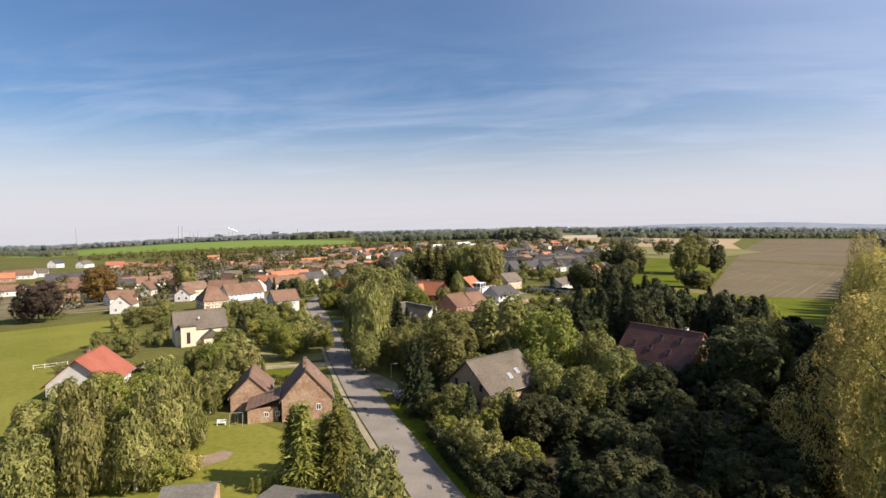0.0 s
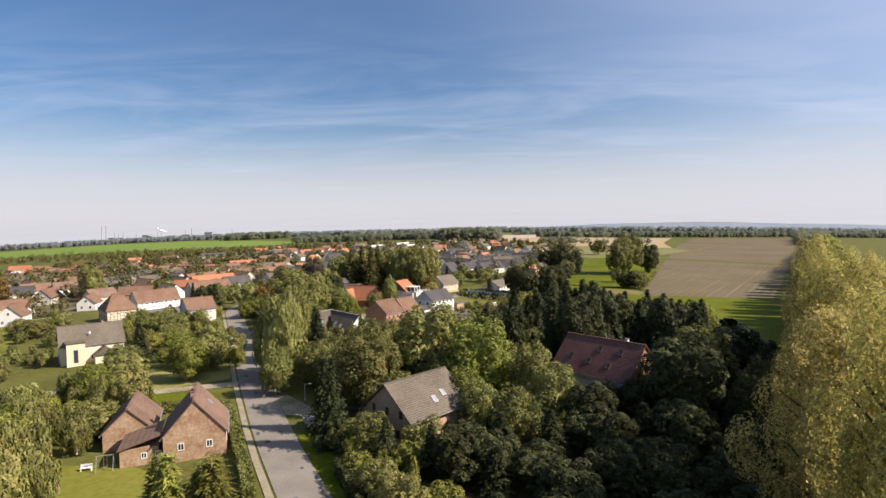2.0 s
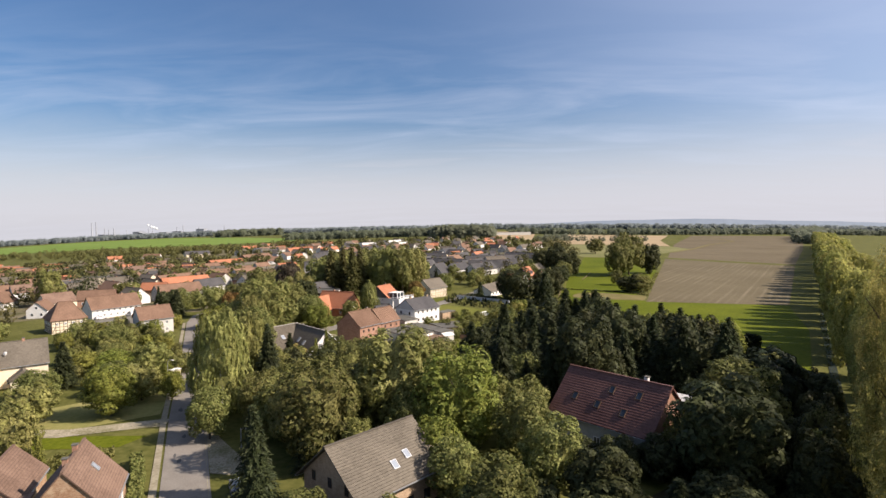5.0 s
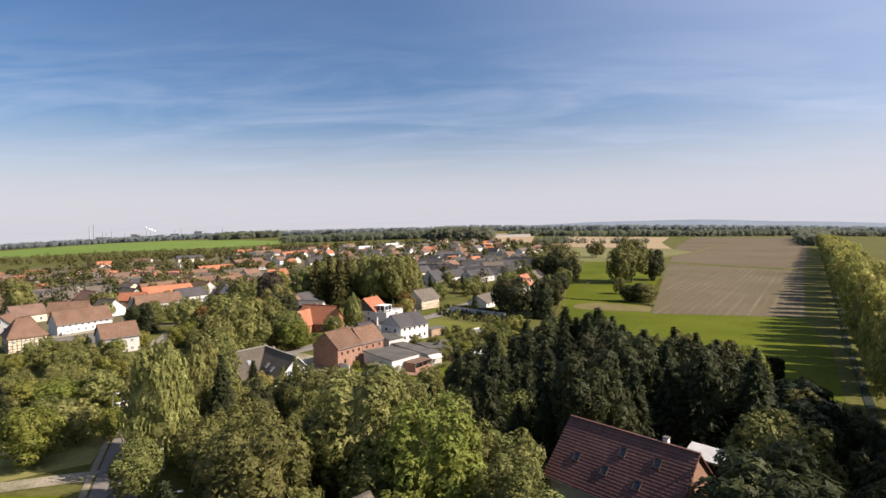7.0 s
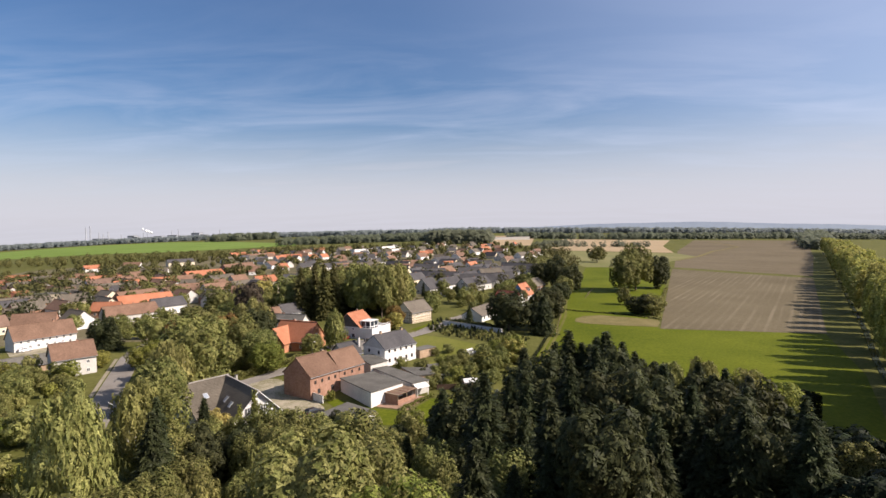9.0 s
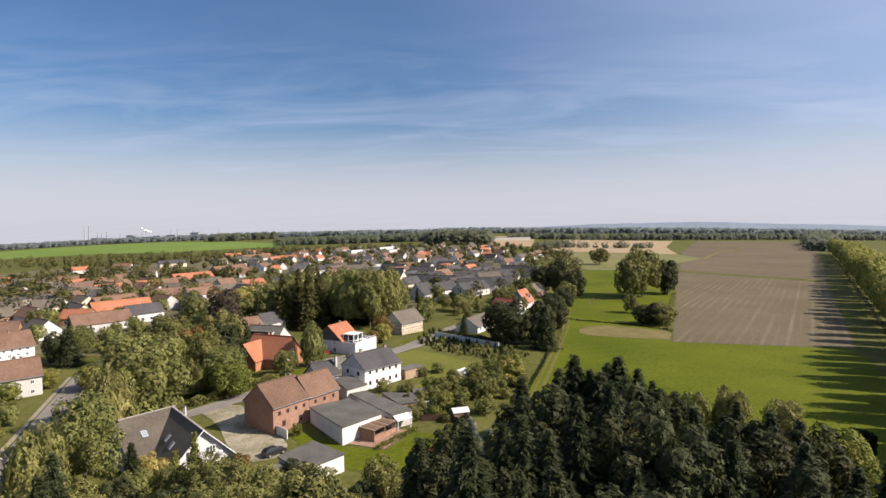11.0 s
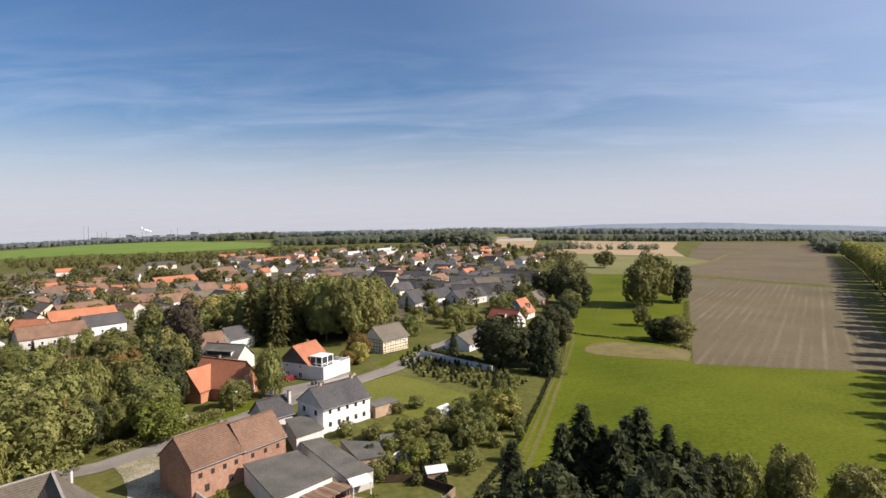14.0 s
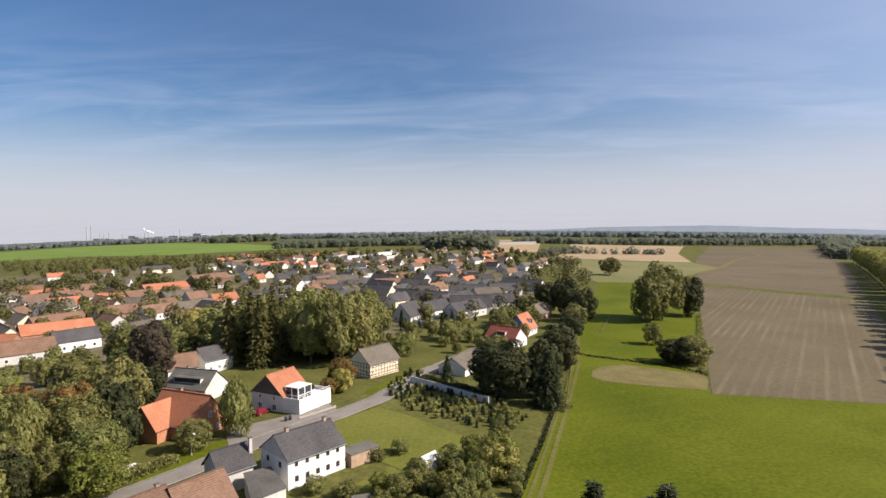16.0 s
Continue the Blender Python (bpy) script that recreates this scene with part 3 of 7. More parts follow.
sheet("verge", [(-26.6, 94.5), (-19.9, 81.2), (-11.4, 65.4), (-5, 55), (-2, 55), (-7.6, 65.4), (-17.8, 86), (-24, 96)], GRASS, 0.05, 6, "bright roadside grass verge", "verge")

sheet("village_ground", [(-150, 270), (-112, 262), (-104, 300), (-90, 330), (-70, 345), (-20, 345), (10, 400), (60, 440), (80, 700), (40, 1100), (-420, 1150), (-560, 760), (-420, 480), (-300, 180), (-230, 200), (-200, 240)], VILLAGE, 0.04, 30, "trodden ground of yards and gardens in the village", "yards")
MAIN = [(62, -75), (24, -5), (-11.5, 60), (-26, 86), (-32.9, 99), (-47.8, 128.5), (-77, 189), (-100, 236), (-106, 252), (-106, 268), (-100, 295), (-99, 325), (-127, 382), (-157, 432), (-190, 480)]
road = strip("road", MAIN, 6.3, ASPHALT, 0.09, "worn grey asphalt village road with darker patches", "road")
strip("road_edge_line", MAIN[2:8], 0.10, SAND, 0.105, "", "", side=2.85, parent=road)
strip("pavement", MAIN[2:8], 1.0, SAND, 0.12, "narrow sandy footway along the road", "pavement", side=-4.0)
sheet("lay_by", [(-40.5, 122.6), (-36, 117), (-28.5, 108.5), (-26.5, 103), (-31.8, 104), (-39.5, 119)], GRAVEL, 0.10, 5, "gravel lay-by beside the road", "lay-by")
random.seed(5)
for k in range(24):
    s = random.random()
    i = 1 + int(s * 6)
    (x0, y0), (x1, y1) = MAIN[i], MAIN[i + 1]
    f = random.random()
    x, y, a = x0 + (x1 - x0) * f, y0 + (y1 - y0) * f, math.atan2(y1 - y0, x1 - x0)
    o = random.uniform(-2.4, 2.4)
    x, y = x + math.sin(a) * o, y - math.cos(a) * o
    w, h = random.uniform(0.4, 1.5), random.uniform(0.2, 0.5)
    bm = bmesh.new()
    bm.faces.new([bm.verts.new((math.cos(t) * w * random.uniform(0.6, 1.25), math.sin(t) * h * random.uniform(0.6, 1.25), 0)) for t in (j * math.pi / 4 for j in range(8))])
    part("tar_patch", bm, ASPHALT2, road, "", Matrix.Translation((x, y, gz(x, y) + 0.105)) @ Matrix.Rotation(a, 4, "Z"))
LANE = [(-73, 188), (-60, 193), (-50, 199), (-43, 208), (-34.5, 219.5), (-24, 236), (-14, 249.5), (-7, 263), (-1, 285), (5, 301), (17, 327), (30, 352), (44, 380)]
strip("lane", LANE, 5.2, ASPHALT, 0.10, "grey asphalt side lane through the village", "road")
strip("kerb", LANE[3:10], 0.35, PAVING, 0.16, "pale concrete kerb along the lane", "kerb", side=2.8)
strip("kerb", LANE[3:10], 0.25, PAVING, 0.16, "pale concrete kerb along the lane", "kerb", side=-2.8)
sheet("forecourt", [(-37, 240), (-26, 249), (-19, 259), (-14.5, 252), (-24, 239), (-31, 229)], ASPHALT, 0.11, 5, "asphalt forecourt before a white house", "forecourt")
strip("farm_lane", [(-120, 121), (-96, 120.5), (-84, 120), (-66, 120.3), (-57, 123.5), (-50, 125.5)], 4.0, GRAVEL, 0.09, "pale gravel farm lane joining the road", "lane")
sheet("gravel_yard", [(-47.5, 199), (-44.5, 204.5), (-40.0, 203.6), (-34, 197.5), (-28.5, 188.6), (-24.5, 185.2), (-21.8, 181), (-22, 175.5), (-25.5, 173.6), (-30, 176.5), (-34.5, 182.6), (-39, 190), (-43.5, 195.5)], GRAVEL, 0.07, 4, "pale gravel farm yard with grass tufts", "yard")
sheet("courtyard", [(-166, 268), (-156, 252), (-146, 242), (-136, 238), (-128, 242), (-130, 252), (-140, 264), (-150, 272)], GRAVEL, 0.08, 8, "paved farm courtyard", "yard")
sheet("terrace", [(-10.6, 181.6), (-6.3, 190.1), (0.6, 187.9), (-3.3, 179.3)], REDPAVE, 0.10, 4, "brown paved garden terrace", "terrace")
strip("footpath", [(-212, 218), (-205, 222), (-193, 230), (-180, 238)], 2.2, GRAVEL, 0.10, "pale gravel footpath behind the pasture", "path")
CANAL = [(48, 88), (60, 108), (72.7, 129.7), (88.6, 158.3), (110.8, 198), (128.6, 230), (157, 277), (281, 493), (430, 750), (560, 980)]
strip("stream", CANAL, 1.7, WATER, 0.12, "narrow reflecting stream beside tall poplars", "stream")
strip("stream_bank", CANAL, 2.4, GARDEN, 0.13, "grassy bank of the stream", "bank", side=-3.0)

# wood floor: litter brown made so dark that it carries the shade under the trees
SHADELITTER = material("shade_dark_leaf_litter", (0.030, 0.026, 0.014), (0.060, 0.050, 0.026), 0.95, 1.5, 0.12, 0.6, 0)
sheet("wood_floor", [(-6, 62), (6, 40), (30, 36), (40, 62), (52, 92), (66, 122), (70, 150), (60, 176), (28, 184), (14, 176), (12, 128), (36, 116), (40, 102), (26, 92), (4, 84)], SHADELITTER, 0.06, 8, "leaf litter and undergrowth floor of a small wood, darkened for shade", "wood floor")

# ---------------------------------------------------------------- trees
def blades(name, rng, spots, mat, core=None):
    """Many small leaf sprays, one triangle each: spots of (place, normal, length, width); core: a closed inner mass (verts, faces)."""
    verts, faces = (list(core[0]), list(core[1])) if core else ([], [])
    for c, nrm, a, b, *along in spots:
        t = along[0] if along else nrm.cross(Vector((rng.uniform(-1, 1), rng.uniform(-1, 1), rng.uniform(-1, 1))))
        t = t.normalized() if t.length > 1e-3 else Vector((1, 0, 0))
        s = nrm.cross(t)
        k = len(verts)
        verts += [c - t * a * 0.8 - s * b * 1.25, c - t * a * 0.8 + s * b * 1.25, c + t * a * 1.2]
        faces.append((k, k + 1, k + 2))
    me = bpy.data.meshes.new(name)
    me.from_pydata([tuple(v) for v in verts], [], faces)
    me.materials.append(mat)
    return me


def leaf_core(rng, centre, rx, rz, rough=0.16, fine=3):
    """The dense inner foliage of a crown: an uneven closed mass."""
    bm = bmesh.new()
    bmesh.ops.create_icosphere(bm, subdivisions=fine, radius=1.0)
    ph = [rng.uniform(0, 6.28) for _ in range(6)]
    verts = []
    for v in bm.verts:
        n = v.co.normalized()
        k = 1 + rough * (math.sin(4.1 * n.x + ph[0]) * math.sin(3.7 * n.y + ph[1]) + math.sin(7.3 * n.z + ph[2]) * math.sin(6.1 * n.x + ph[3]) * 0.8 + math.sin(9.7 * n.y + ph[4]) * math.sin(8.3 * n.z + ph[5]) * 0.6)
        verts.append((centre[0] + n.x * rx * k, centre[1] + n.y * rx * k, centre[2] + n.z * rz * k))
    bm.verts.index_update()
    faces = [tuple(v.index for v in f.verts) for f in bm.faces]
    bm.free()
    return verts, faces


def unit(rng):
    while True:
        v = Vector((rng.uniform(-1, 1), rng.uniform(-1, 1), rng.uniform(-1, 1)))
        if 0.05 < v.length < 1:
            return v.normalized()


def trunk_mesh(rng, h, r, lean=0.3, limbs=7, reach=3.0, start=0.3):
    bm = bmesh.new()
    pts = [(rng.uniform(-lean, lean) * k / 5, rng.uniform(-lean, lean) * k / 5, -0.4 + h * 0.82 * k / 5) for k in range(6)]
    tube(bm, pts, [r * (1 - 0.15 * k) for k in range(6)], 7)
    for i in range(limbs):
        f = start + (0.85 - start) * i / limbs
        z = h * 0.82 * f
        a = i * 2.4 + rng.uniform(-0.4, 0.4)
        x0, y0 = pts[int(f * 5)][0], pts[int(f * 5)][1]
        e = reach * rng.uniform(0.6, 1.0)
        tube(bm, [(x0, y0, z), (x0 + math.cos(a) * e * 0.5, y0 + math.sin(a) * e * 0.5, z + e * 0.35), (x0 + math.cos(a) * e, y0 + math.sin(a) * e, z + e * 0.8)],
             [r * 0.42, r * 0.28, r * 0.1], 5)
    return bm


def tree_kind(name, label, seed, h, rad, leaf, count, mat, bark=BARK, low=0.07, lobes=30, shape=1.0, droop=0.0, category="tree", limbs=7, upright=0.0, core=0.60, spread=0.0):
    """A model tree at the origin with trunk and crown. shape: how wide the crown stays towards its top; upright: how far the sprays point up."""
    rng = random.Random(seed)
    ob = thing(name, label, category, Matrix.Identity(4))
    if limbs:
        part("trunk", trunk_mesh(rng, h, 0.022 * h, 0.3, limbs, rad * 0.8), bark, ob)
    cz, hz_ = h * (1 + low) / 2, h * (1 - low) / 2
    cl = []
    for i in range(lobes):
        f = -0.80 + 1.72 * (i + 0.5) / lobes + rng.uniform(-0.06, 0.06)
        f = max(-0.85, min(0.90, f))
        wide = math.sqrt(max(0.05, 1 - f * f)) * (shape if f > 0 else 1.0)
        a = i * 2.39996 + rng.uniform(-0.45, 0.45)
        q = rng.uniform(0.56 - spread, 0.84 + 0.6 * spread)
        lr = rad * rng.uniform(0.20 - 0.25 * spread, 0.36)
        cl.append((Vector((math.cos(a) * wide * rad * q, math.sin(a) * wide * rad * q, cz + f * hz_ * rng.uniform(0.78, 0.92))), lr, lr * rng.uniform(0.75, 1.2) * min(1.7, hz_ / rad)))
    total = sum(c[1] * c[2] for c in cl)
    spots = []
    mid = Vector((0, 0, cz))
    for c, lr, lz in cl:
        away = c - mid
        away = Vector((away.x / rad, away.y / rad, away.z / hz_))
        for _ in range(int(count * lr * lz / total)):
            d = unit(rng)
            if d.dot(away) < -0.15 and rng.random() < 0.75:
                d = -d
            q = rng.uniform(0.80, 1.08)
            p = c + Vector((d.x * lr, d.y * lr, d.z * lz)) * q
            if p.z < h * low * 0.6:
                continue
            if droop:
                p.z -= droop * rng.random() * math.hypot(p.x, p.y) / rad * h * 0.15
                nrm = Vector((d.x, d.y, 0.25 * d.z)).normalized()
                nrm = (nrm + unit(rng) * 0.35).normalized()
                hang = Vector((0, 0, -1)) + unit(rng) * 0.35
                spots.append((p, nrm, leaf * rng.uniform(1.0, 1.9), leaf * 0.42, (hang - nrm * hang.dot(nrm))))
            else:
                nrm = (d + unit(rng) * 0.42 + Vector((0, 0, 0.15))).normalized()
                if upright and rng.random() < upright:
                    tip = Vector((d.x * 0.35, d.y * 0.35, 1.0)) + unit(rng) * 0.3
                    spots.append((p, nrm, leaf * rng.uniform(0.9, 1.7), leaf * rng.uniform(0.35, 0.6), tip - nrm * tip.dot(nrm)))
                else:
                    spots.append((p, nrm, leaf * rng.uniform(0.6, 1.25), leaf * rng.uniform(0.45, 0.8)))
    inner = leaf_core(rng, (0, 0, cz), rad * core, hz_ * (core + 0.08), 0.16, 3 if h > 6 else 2) if core else None
    part("crown", blades("crown", rng, spots, mat, inner), mat, ob)
    return ob


def spruce_kind(name, label, seed, h, rad, count, leaf, mat=None, category="spruce", power=0.85):
    mat = mat or L_SPRUCE
    rng = random.Random(seed)
    ob = thing(name, label, category, Matrix.Identity(4))
    bm = bmesh.new()
    tube(bm, [(0, 0, -0.4), (0, 0, h * 0.5), (0, 0, h * 0.98)], [0.017 * h, 0.010 * h, 0.02], 6)
    part("trunk", bm, BARK, ob)
    spots = []
    tiers = 30
    ring = 0.0
    for k in range(tiers):
        f = k / tiers
        z = h * (0.03 + 0.96 * f)
        R = rad * (1 - f) ** power * rng.uniform(0.90, 1.10) + 0.12
        arms = max(4, int(11 * (1 - f) + 4))
        per = max(3, int(count / tiers / arms * (1.7 - 1.4 * f)))
        ring += 1.7
        for j in range(arms):
            a = ring + 2 * math.pi * (j + rng.random() * 0.8) / arms
            reach = R * rng.uniform(0.76, 1.14)
            sag = rng.uniform(0.22, 0.48)
            for i in range(per):
                q = 0.2 + 0.8 * (i + rng.random()) / per
                wob = (1 - q) * 0.55 + 0.22
                p = Vector((math.cos(a) * reach * q, math.sin(a) * reach * q, z - reach * (sag * q - 0.16 * q * q) + rng.uniform(-0.28, 0.2)))
                side = Vector((-math.sin(a), math.cos(a), 0)) * rng.uniform(-1, 1) * wob
                nrm = (Vector((math.cos(a) * 0.7, math.sin(a) * 0.7, 0.7)) + unit(rng) * 0.7).normalized()
                out = Vector((math.cos(a), math.sin(a), 0.25 - 0.7 * q)) + unit(rng) * 0.55
                up_ = (Vector((0, 0, 1)) + unit(rng) * 0.6)
                up_ = (up_ - out * up_.dot(out) / out.length_squared).normalized()
                spots.append((p + side, up_, leaf * rng.uniform(0.7, 1.5), leaf * rng.uniform(0.24, 0.42), out.normalized()))
    verts, faces = [(0, 0, h * 0.97)], []
    for k in range(5):
        z, r = h * (0.90 - 0.205 * k), rad * 0.62 * (0.12 + 0.22 * k) ** power
        verts += [(math.cos(j * math.pi / 4 + k) * r * rng.uniform(0.8, 1.15), math.sin(j * math.pi / 4 + k) * r * rng.uniform(0.8, 1.15), z) for j in range(8)]
        for j in range(8):
            a, b = 1 + 8 * k + j, 1 + 8 * k + (j + 1) % 8
            faces.append((0, a, b) if k == 0 else (a - 8, a, b, b - 8))
    part("crown", blades("crown", rng, spots, mat, (verts, faces)), mat, ob)
    return ob


KINDS = {}


def model(key, ob, h, rad):
    KINDS.setdefault(key, []).append((ob, h, rad))


N = 2700
for s in (1, 2, 3, 4):
    model("broad", tree_kind("broadleaf_tree", "leafy green deciduous tree in a garden", s, 16, 6.2, 0.38, 3600, L_GREEN, lobes=34 + 5 * s), 16, 6.2)
for s in (51, 52):
    model("bright", tree_kind("broadleaf_tree", "bright green leafy deciduous tree in full leaf", s, 16, 6.4, 0.38, 3600, L_BRIGHT, lobes=44), 16, 6.4)
for s in (5, 6, 7):
    model("weep", tree_kind("birch_tree", "drooping olive-green birch with hanging twigs", s, 18, 5.4, 0.42, N, L_WILLOW, BIRCHBARK, 0.03, 32, 0.75, 0.9), 18, 5.4)
for s in (31, 32, 33):
    model("mid", tree_kind("broadleaf_tree", "leafy green deciduous tree between village houses", s, 16, 6.6, 0.58, 1500, L_GREEN, lobes=26 + s % 4 * 3, limbs=5), 16, 6.6)
for s in (34, 37):
    model("mid_bright", tree_kind("broadleaf_tree", "light olive deciduous tree between village houses", s, 16, 6.4, 0.58, 1500, L_WILLOW, lobes=30, limbs=5, upright=0.3), 16, 6.4)
model("yellow", tree_kind("broadleaf_tree", "yellow autumn-coloured deciduous tree", 7, 13, 5.2, 0.40, 2600, L_YELLOW), 13, 5.2)
model("rust", tree_kind("broadleaf_tree", "rust-tinged deciduous tree turning in autumn", 8, 13, 5.2, 0.40, 2600, L_RUST), 13, 5.2)
model("copper", tree_kind("copper_beech", "dark copper beech with a broad crown", 9, 15, 7.0, 0.48, 2800, L_COPPER), 15, 7.0)
for s in (10, 11):
    model("poplar", tree_kind("poplar_tree", "tall yellow-green poplar in a row along the stream", s, 28, 6.4, 0.60, 2600, L_POPLAR, BARK, 0.03, 50, 0.9, upright=0.7), 28, 6.4)
for s in (36, 38):
    model("poplar_near", tree_kind("poplar_tree", "tall yellow-green poplar beside the stream", s, 28, 6.4, 0.32, 8000, L_POPLAR, BARK, 0.03, 76, 0.9, upright=0.7, limbs=12, core=0.5), 28, 6.4)
model("poplar_far", tree_kind("poplar_tree", "tall yellow-green poplar in a far row", 35, 28, 6.4, 1.0, 700, L_POPLAR, BARK, 0.12, 30, 0.9, limbs=3, upright=0.5), 28, 6.4)
for s in (12, 39):
    model("poplar_yellow", tree_kind("poplar_tree", "tall poplar with golden autumn leaves by the stream", s, 28, 8.0, 0.21, 17000, L_YELLOW, BARK, 0.05, 48, 0.85, upright=0.6, limbs=18, core=0.40, spread=0.22), 28, 8.0)
for s in (13, 14, 15):
    model("spruce", spruce_kind("spruce_tree", "dark green spruce with drooping tiers", s, 17, 5.0, 3400, 0.46, power=0.86), 17, 5.0)
for s in (41, 42, 44):
    model("dark", tree_kind("woodland_tree", "deciduous tree in a wood, shade put into its dark green leaves", s, 14, 5.4, 0.46, 2300, L_SHADEGREEN, low=0.03, lobes=28, upright=0.3), 14, 5.4)
model("blue", spruce_kind("blue_spruce", "silvery blue spruce behind a garden lawn", 43, 14, 3.8, 2600, 0.45, L_BLUESPRUCE, power=0.7), 14, 3.8)
model("conifer", spruce_kind("conifer_tree", "tall narrow dark conifer", 16, 20, 3.6, 2000, 0.62, L_VILLAGE, power=0.6), 20, 3.6)
model("thuja", spruce_kind("thuja_tree", "narrow yellow-green thuja column", 17, 9, 1.7, 1300, 0.30, L_THUJA, "thuja", 0.5), 9, 1.7)
for s in (18, 19):
    model("shrub", tree_kind("shrub", "rounded green garden shrub", s, 5, 3.0, 0.20, 1700, L_GREEN, low=0.02, lobes=24, category="shrub", limbs=3), 5, 3.0)
model("shrub_bright", tree_kind("shrub", "bright yellow-green garden shrub", 20, 5, 3.0, 0.20, 1700, L_THUJA, low=0.02, lobes=24, category="shrub", limbs=3), 5, 3.0)
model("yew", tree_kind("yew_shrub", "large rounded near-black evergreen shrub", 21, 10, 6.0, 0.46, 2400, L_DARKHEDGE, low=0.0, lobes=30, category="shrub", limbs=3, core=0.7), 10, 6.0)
for s in (22, 23, 24):
    model("far", tree_kind("broadleaf_tree", "green deciduous tree among distant houses", s, 14, 6.0, 0.72, 700, L_GREEN, lobes=20, limbs=3), 14, 6.0)
model("far_spruce", spruce_kind("conifer_tree", "dark conifer among distant houses", 25, 15, 3.4, 500, 0.95), 15, 3.4)
model("small_spruce", spruce_kind("young_conifer", "young conifer in a nursery row", 26, 2.6, 0.9, 170, 0.28), 2.6, 0.9)
model("small_bush", tree_kind("young_shrub", "young olive-green nursery shrub", 27, 2.0, 1.0, 0.26, 170, L_WILLOW, low=0.0, lobes=6, category="shrub", limbs=2), 2.0, 1.0)
trng = random.Random(77)
USED = set()


def plant(kind, x, y, h, r=None, deg=None, wide=1.0):
    """A tree of a kind, h metres high and r in radius."""
    ob, h0, r0 = KINDS[kind][trng.randrange(len(KINDS[kind]))]
    sz = h / h0
    sx = (r / r0) if r else sz * trng.uniform(0.9, 1.1)
    sx *= wide * (1.18 if kind == "spruce" else 1.0)
    m = at_ground(x, y, trng.uniform(0, 360) if deg is None else deg, sx, sz, 0.1)
    if ob.name not in USED:
        USED.add(ob.name)
        ob.matrix_basis = m
        return ob
    return copy_thing(ob, m @ Matrix.Diagonal((1 / ob.scale[0], 1 / ob.scale[1], 1 / ob.scale[2], 1)))


# ---------------------------------------------------------------- houses
def plate(xs, zs, holes, y0, y1):
    """A flat frame with openings, in one piece."""
    bm = bmesh.new()
    cells = [(i, k) for i in range(len(xs) - 1) for k in range(len(zs) - 1) if (i, k) not in holes]
    vs = {}
    def v(i, k, y):
        if (i, k, y) not in vs:
            vs[(i, k, y)] = bm.verts.new((xs[i], y, zs[k]))
        return vs[(i, k, y)]
    for i, k in cells:
        bm.faces.new((v(i, k, y1), v(i, k + 1, y1), v(i + 1, k + 1, y1), v(i + 1, k, y1)))
        bm.faces.new((v(i, k, y0), v(i + 1, k, y0), v(i + 1, k + 1, y0), v(i, k + 1, y0)))
        for (di, dk), (a, b) in (((-1, 0), ((i, k), (i, k + 1))), ((1, 0), ((i + 1, k), (i + 1, k + 1))), ((0, -1), ((i, k), (i + 1, k))), ((0, 1), ((i, k + 1), (i + 1, k + 1)))):
            if (i + di, k + dk) not in cells:
                bm.faces.new((v(*a, y0), v(*b, y0), v(*b, y1), v(*a, y1)))
    return bm


def window_meshes(w, h, mat=None):
    t = 0.09
    f = plate([-w / 2, -w / 2 + t, -0.035, 0.035, w / 2 - t, w / 2], [0, t, h - t, h], {(1, 1), (3, 1)}, -0.05, 0.06)
    g = bmesh.new()
    box(g, -w / 2 + t, -0.02, t, w / 2 - t, 0.012, h - t)
    return mesh_of("window", f, mat or WHITEWOOD), mesh_of("pane", g, GLASS)


WIN = {}


FARWIN = {}


def far_window_mesh(w, h):
    """White frame and dark pane of a window seen from afar, in one mesh."""
    me = mesh_of("window", boxes((-w / 2, -0.05, 0, w / 2, 0.05, h), (-w / 2 + 0.1, -0.06, 0.1, w / 2 - 0.1, 0.062, h - 0.1)), WHITEWOOD)
    me.materials.append(GLASS)
    for k, p in enumerate(me.polygons):
        p.material_index = 0 if k < 6 else 1
    return me


def window(parent, face, L, W, along, z, w=1.0, h=1.25, far=False, mat=None):
    """A framed window on a face (front, back, left, right) of a house of that length and width."""
    key = (w, h, mat.name) if mat else (w, h)
    if key not in WIN:
        WIN[key] = window_meshes(w, h, mat)
    turn = {"front": 180, "back": 0, "left": 90, "right": -90}[face]
    place = {"front": (along, -W / 2), "back": (along, W / 2), "left": (-L / 2, along), "right": (L / 2, along)}[face]
    if far:
        if (w, h) not in FARWIN:
            FARWIN[(w, h)] = far_window_mesh(w, h)
        return part("window", FARWIN[(w, h)], None, parent, "", Matrix.Translation((*place, z)) @ Matrix.Rotation(radians(turn), 4, "Z"))
    fm, gm = WIN[key]
    fr = part("window", fm, None, parent, "", Matrix.Translation((*place, z)) @ Matrix.Rotation(radians(turn), 4, "Z"))
    part("pane", gm, None, fr)


def gable_wall(L, W, eave, ridge, foot=0.8):
    bm = bmesh.new()
    prof = [(-W / 2, -foot), (W / 2, -foot), (W / 2, eave), (0, ridge), (-W / 2, eave)]
    a = [bm.verts.new((-L / 2, y, z)) for y, z in prof]
    b = [bm.verts.new((L / 2, y, z)) for y, z in prof]
    bm.faces.new(a[::-1]); bm.faces.new(b)
    for k in range(5):
        bm.faces.new((a[k], a[(k + 1) % 5], b[(k + 1) % 5], b[k]))
    return bm


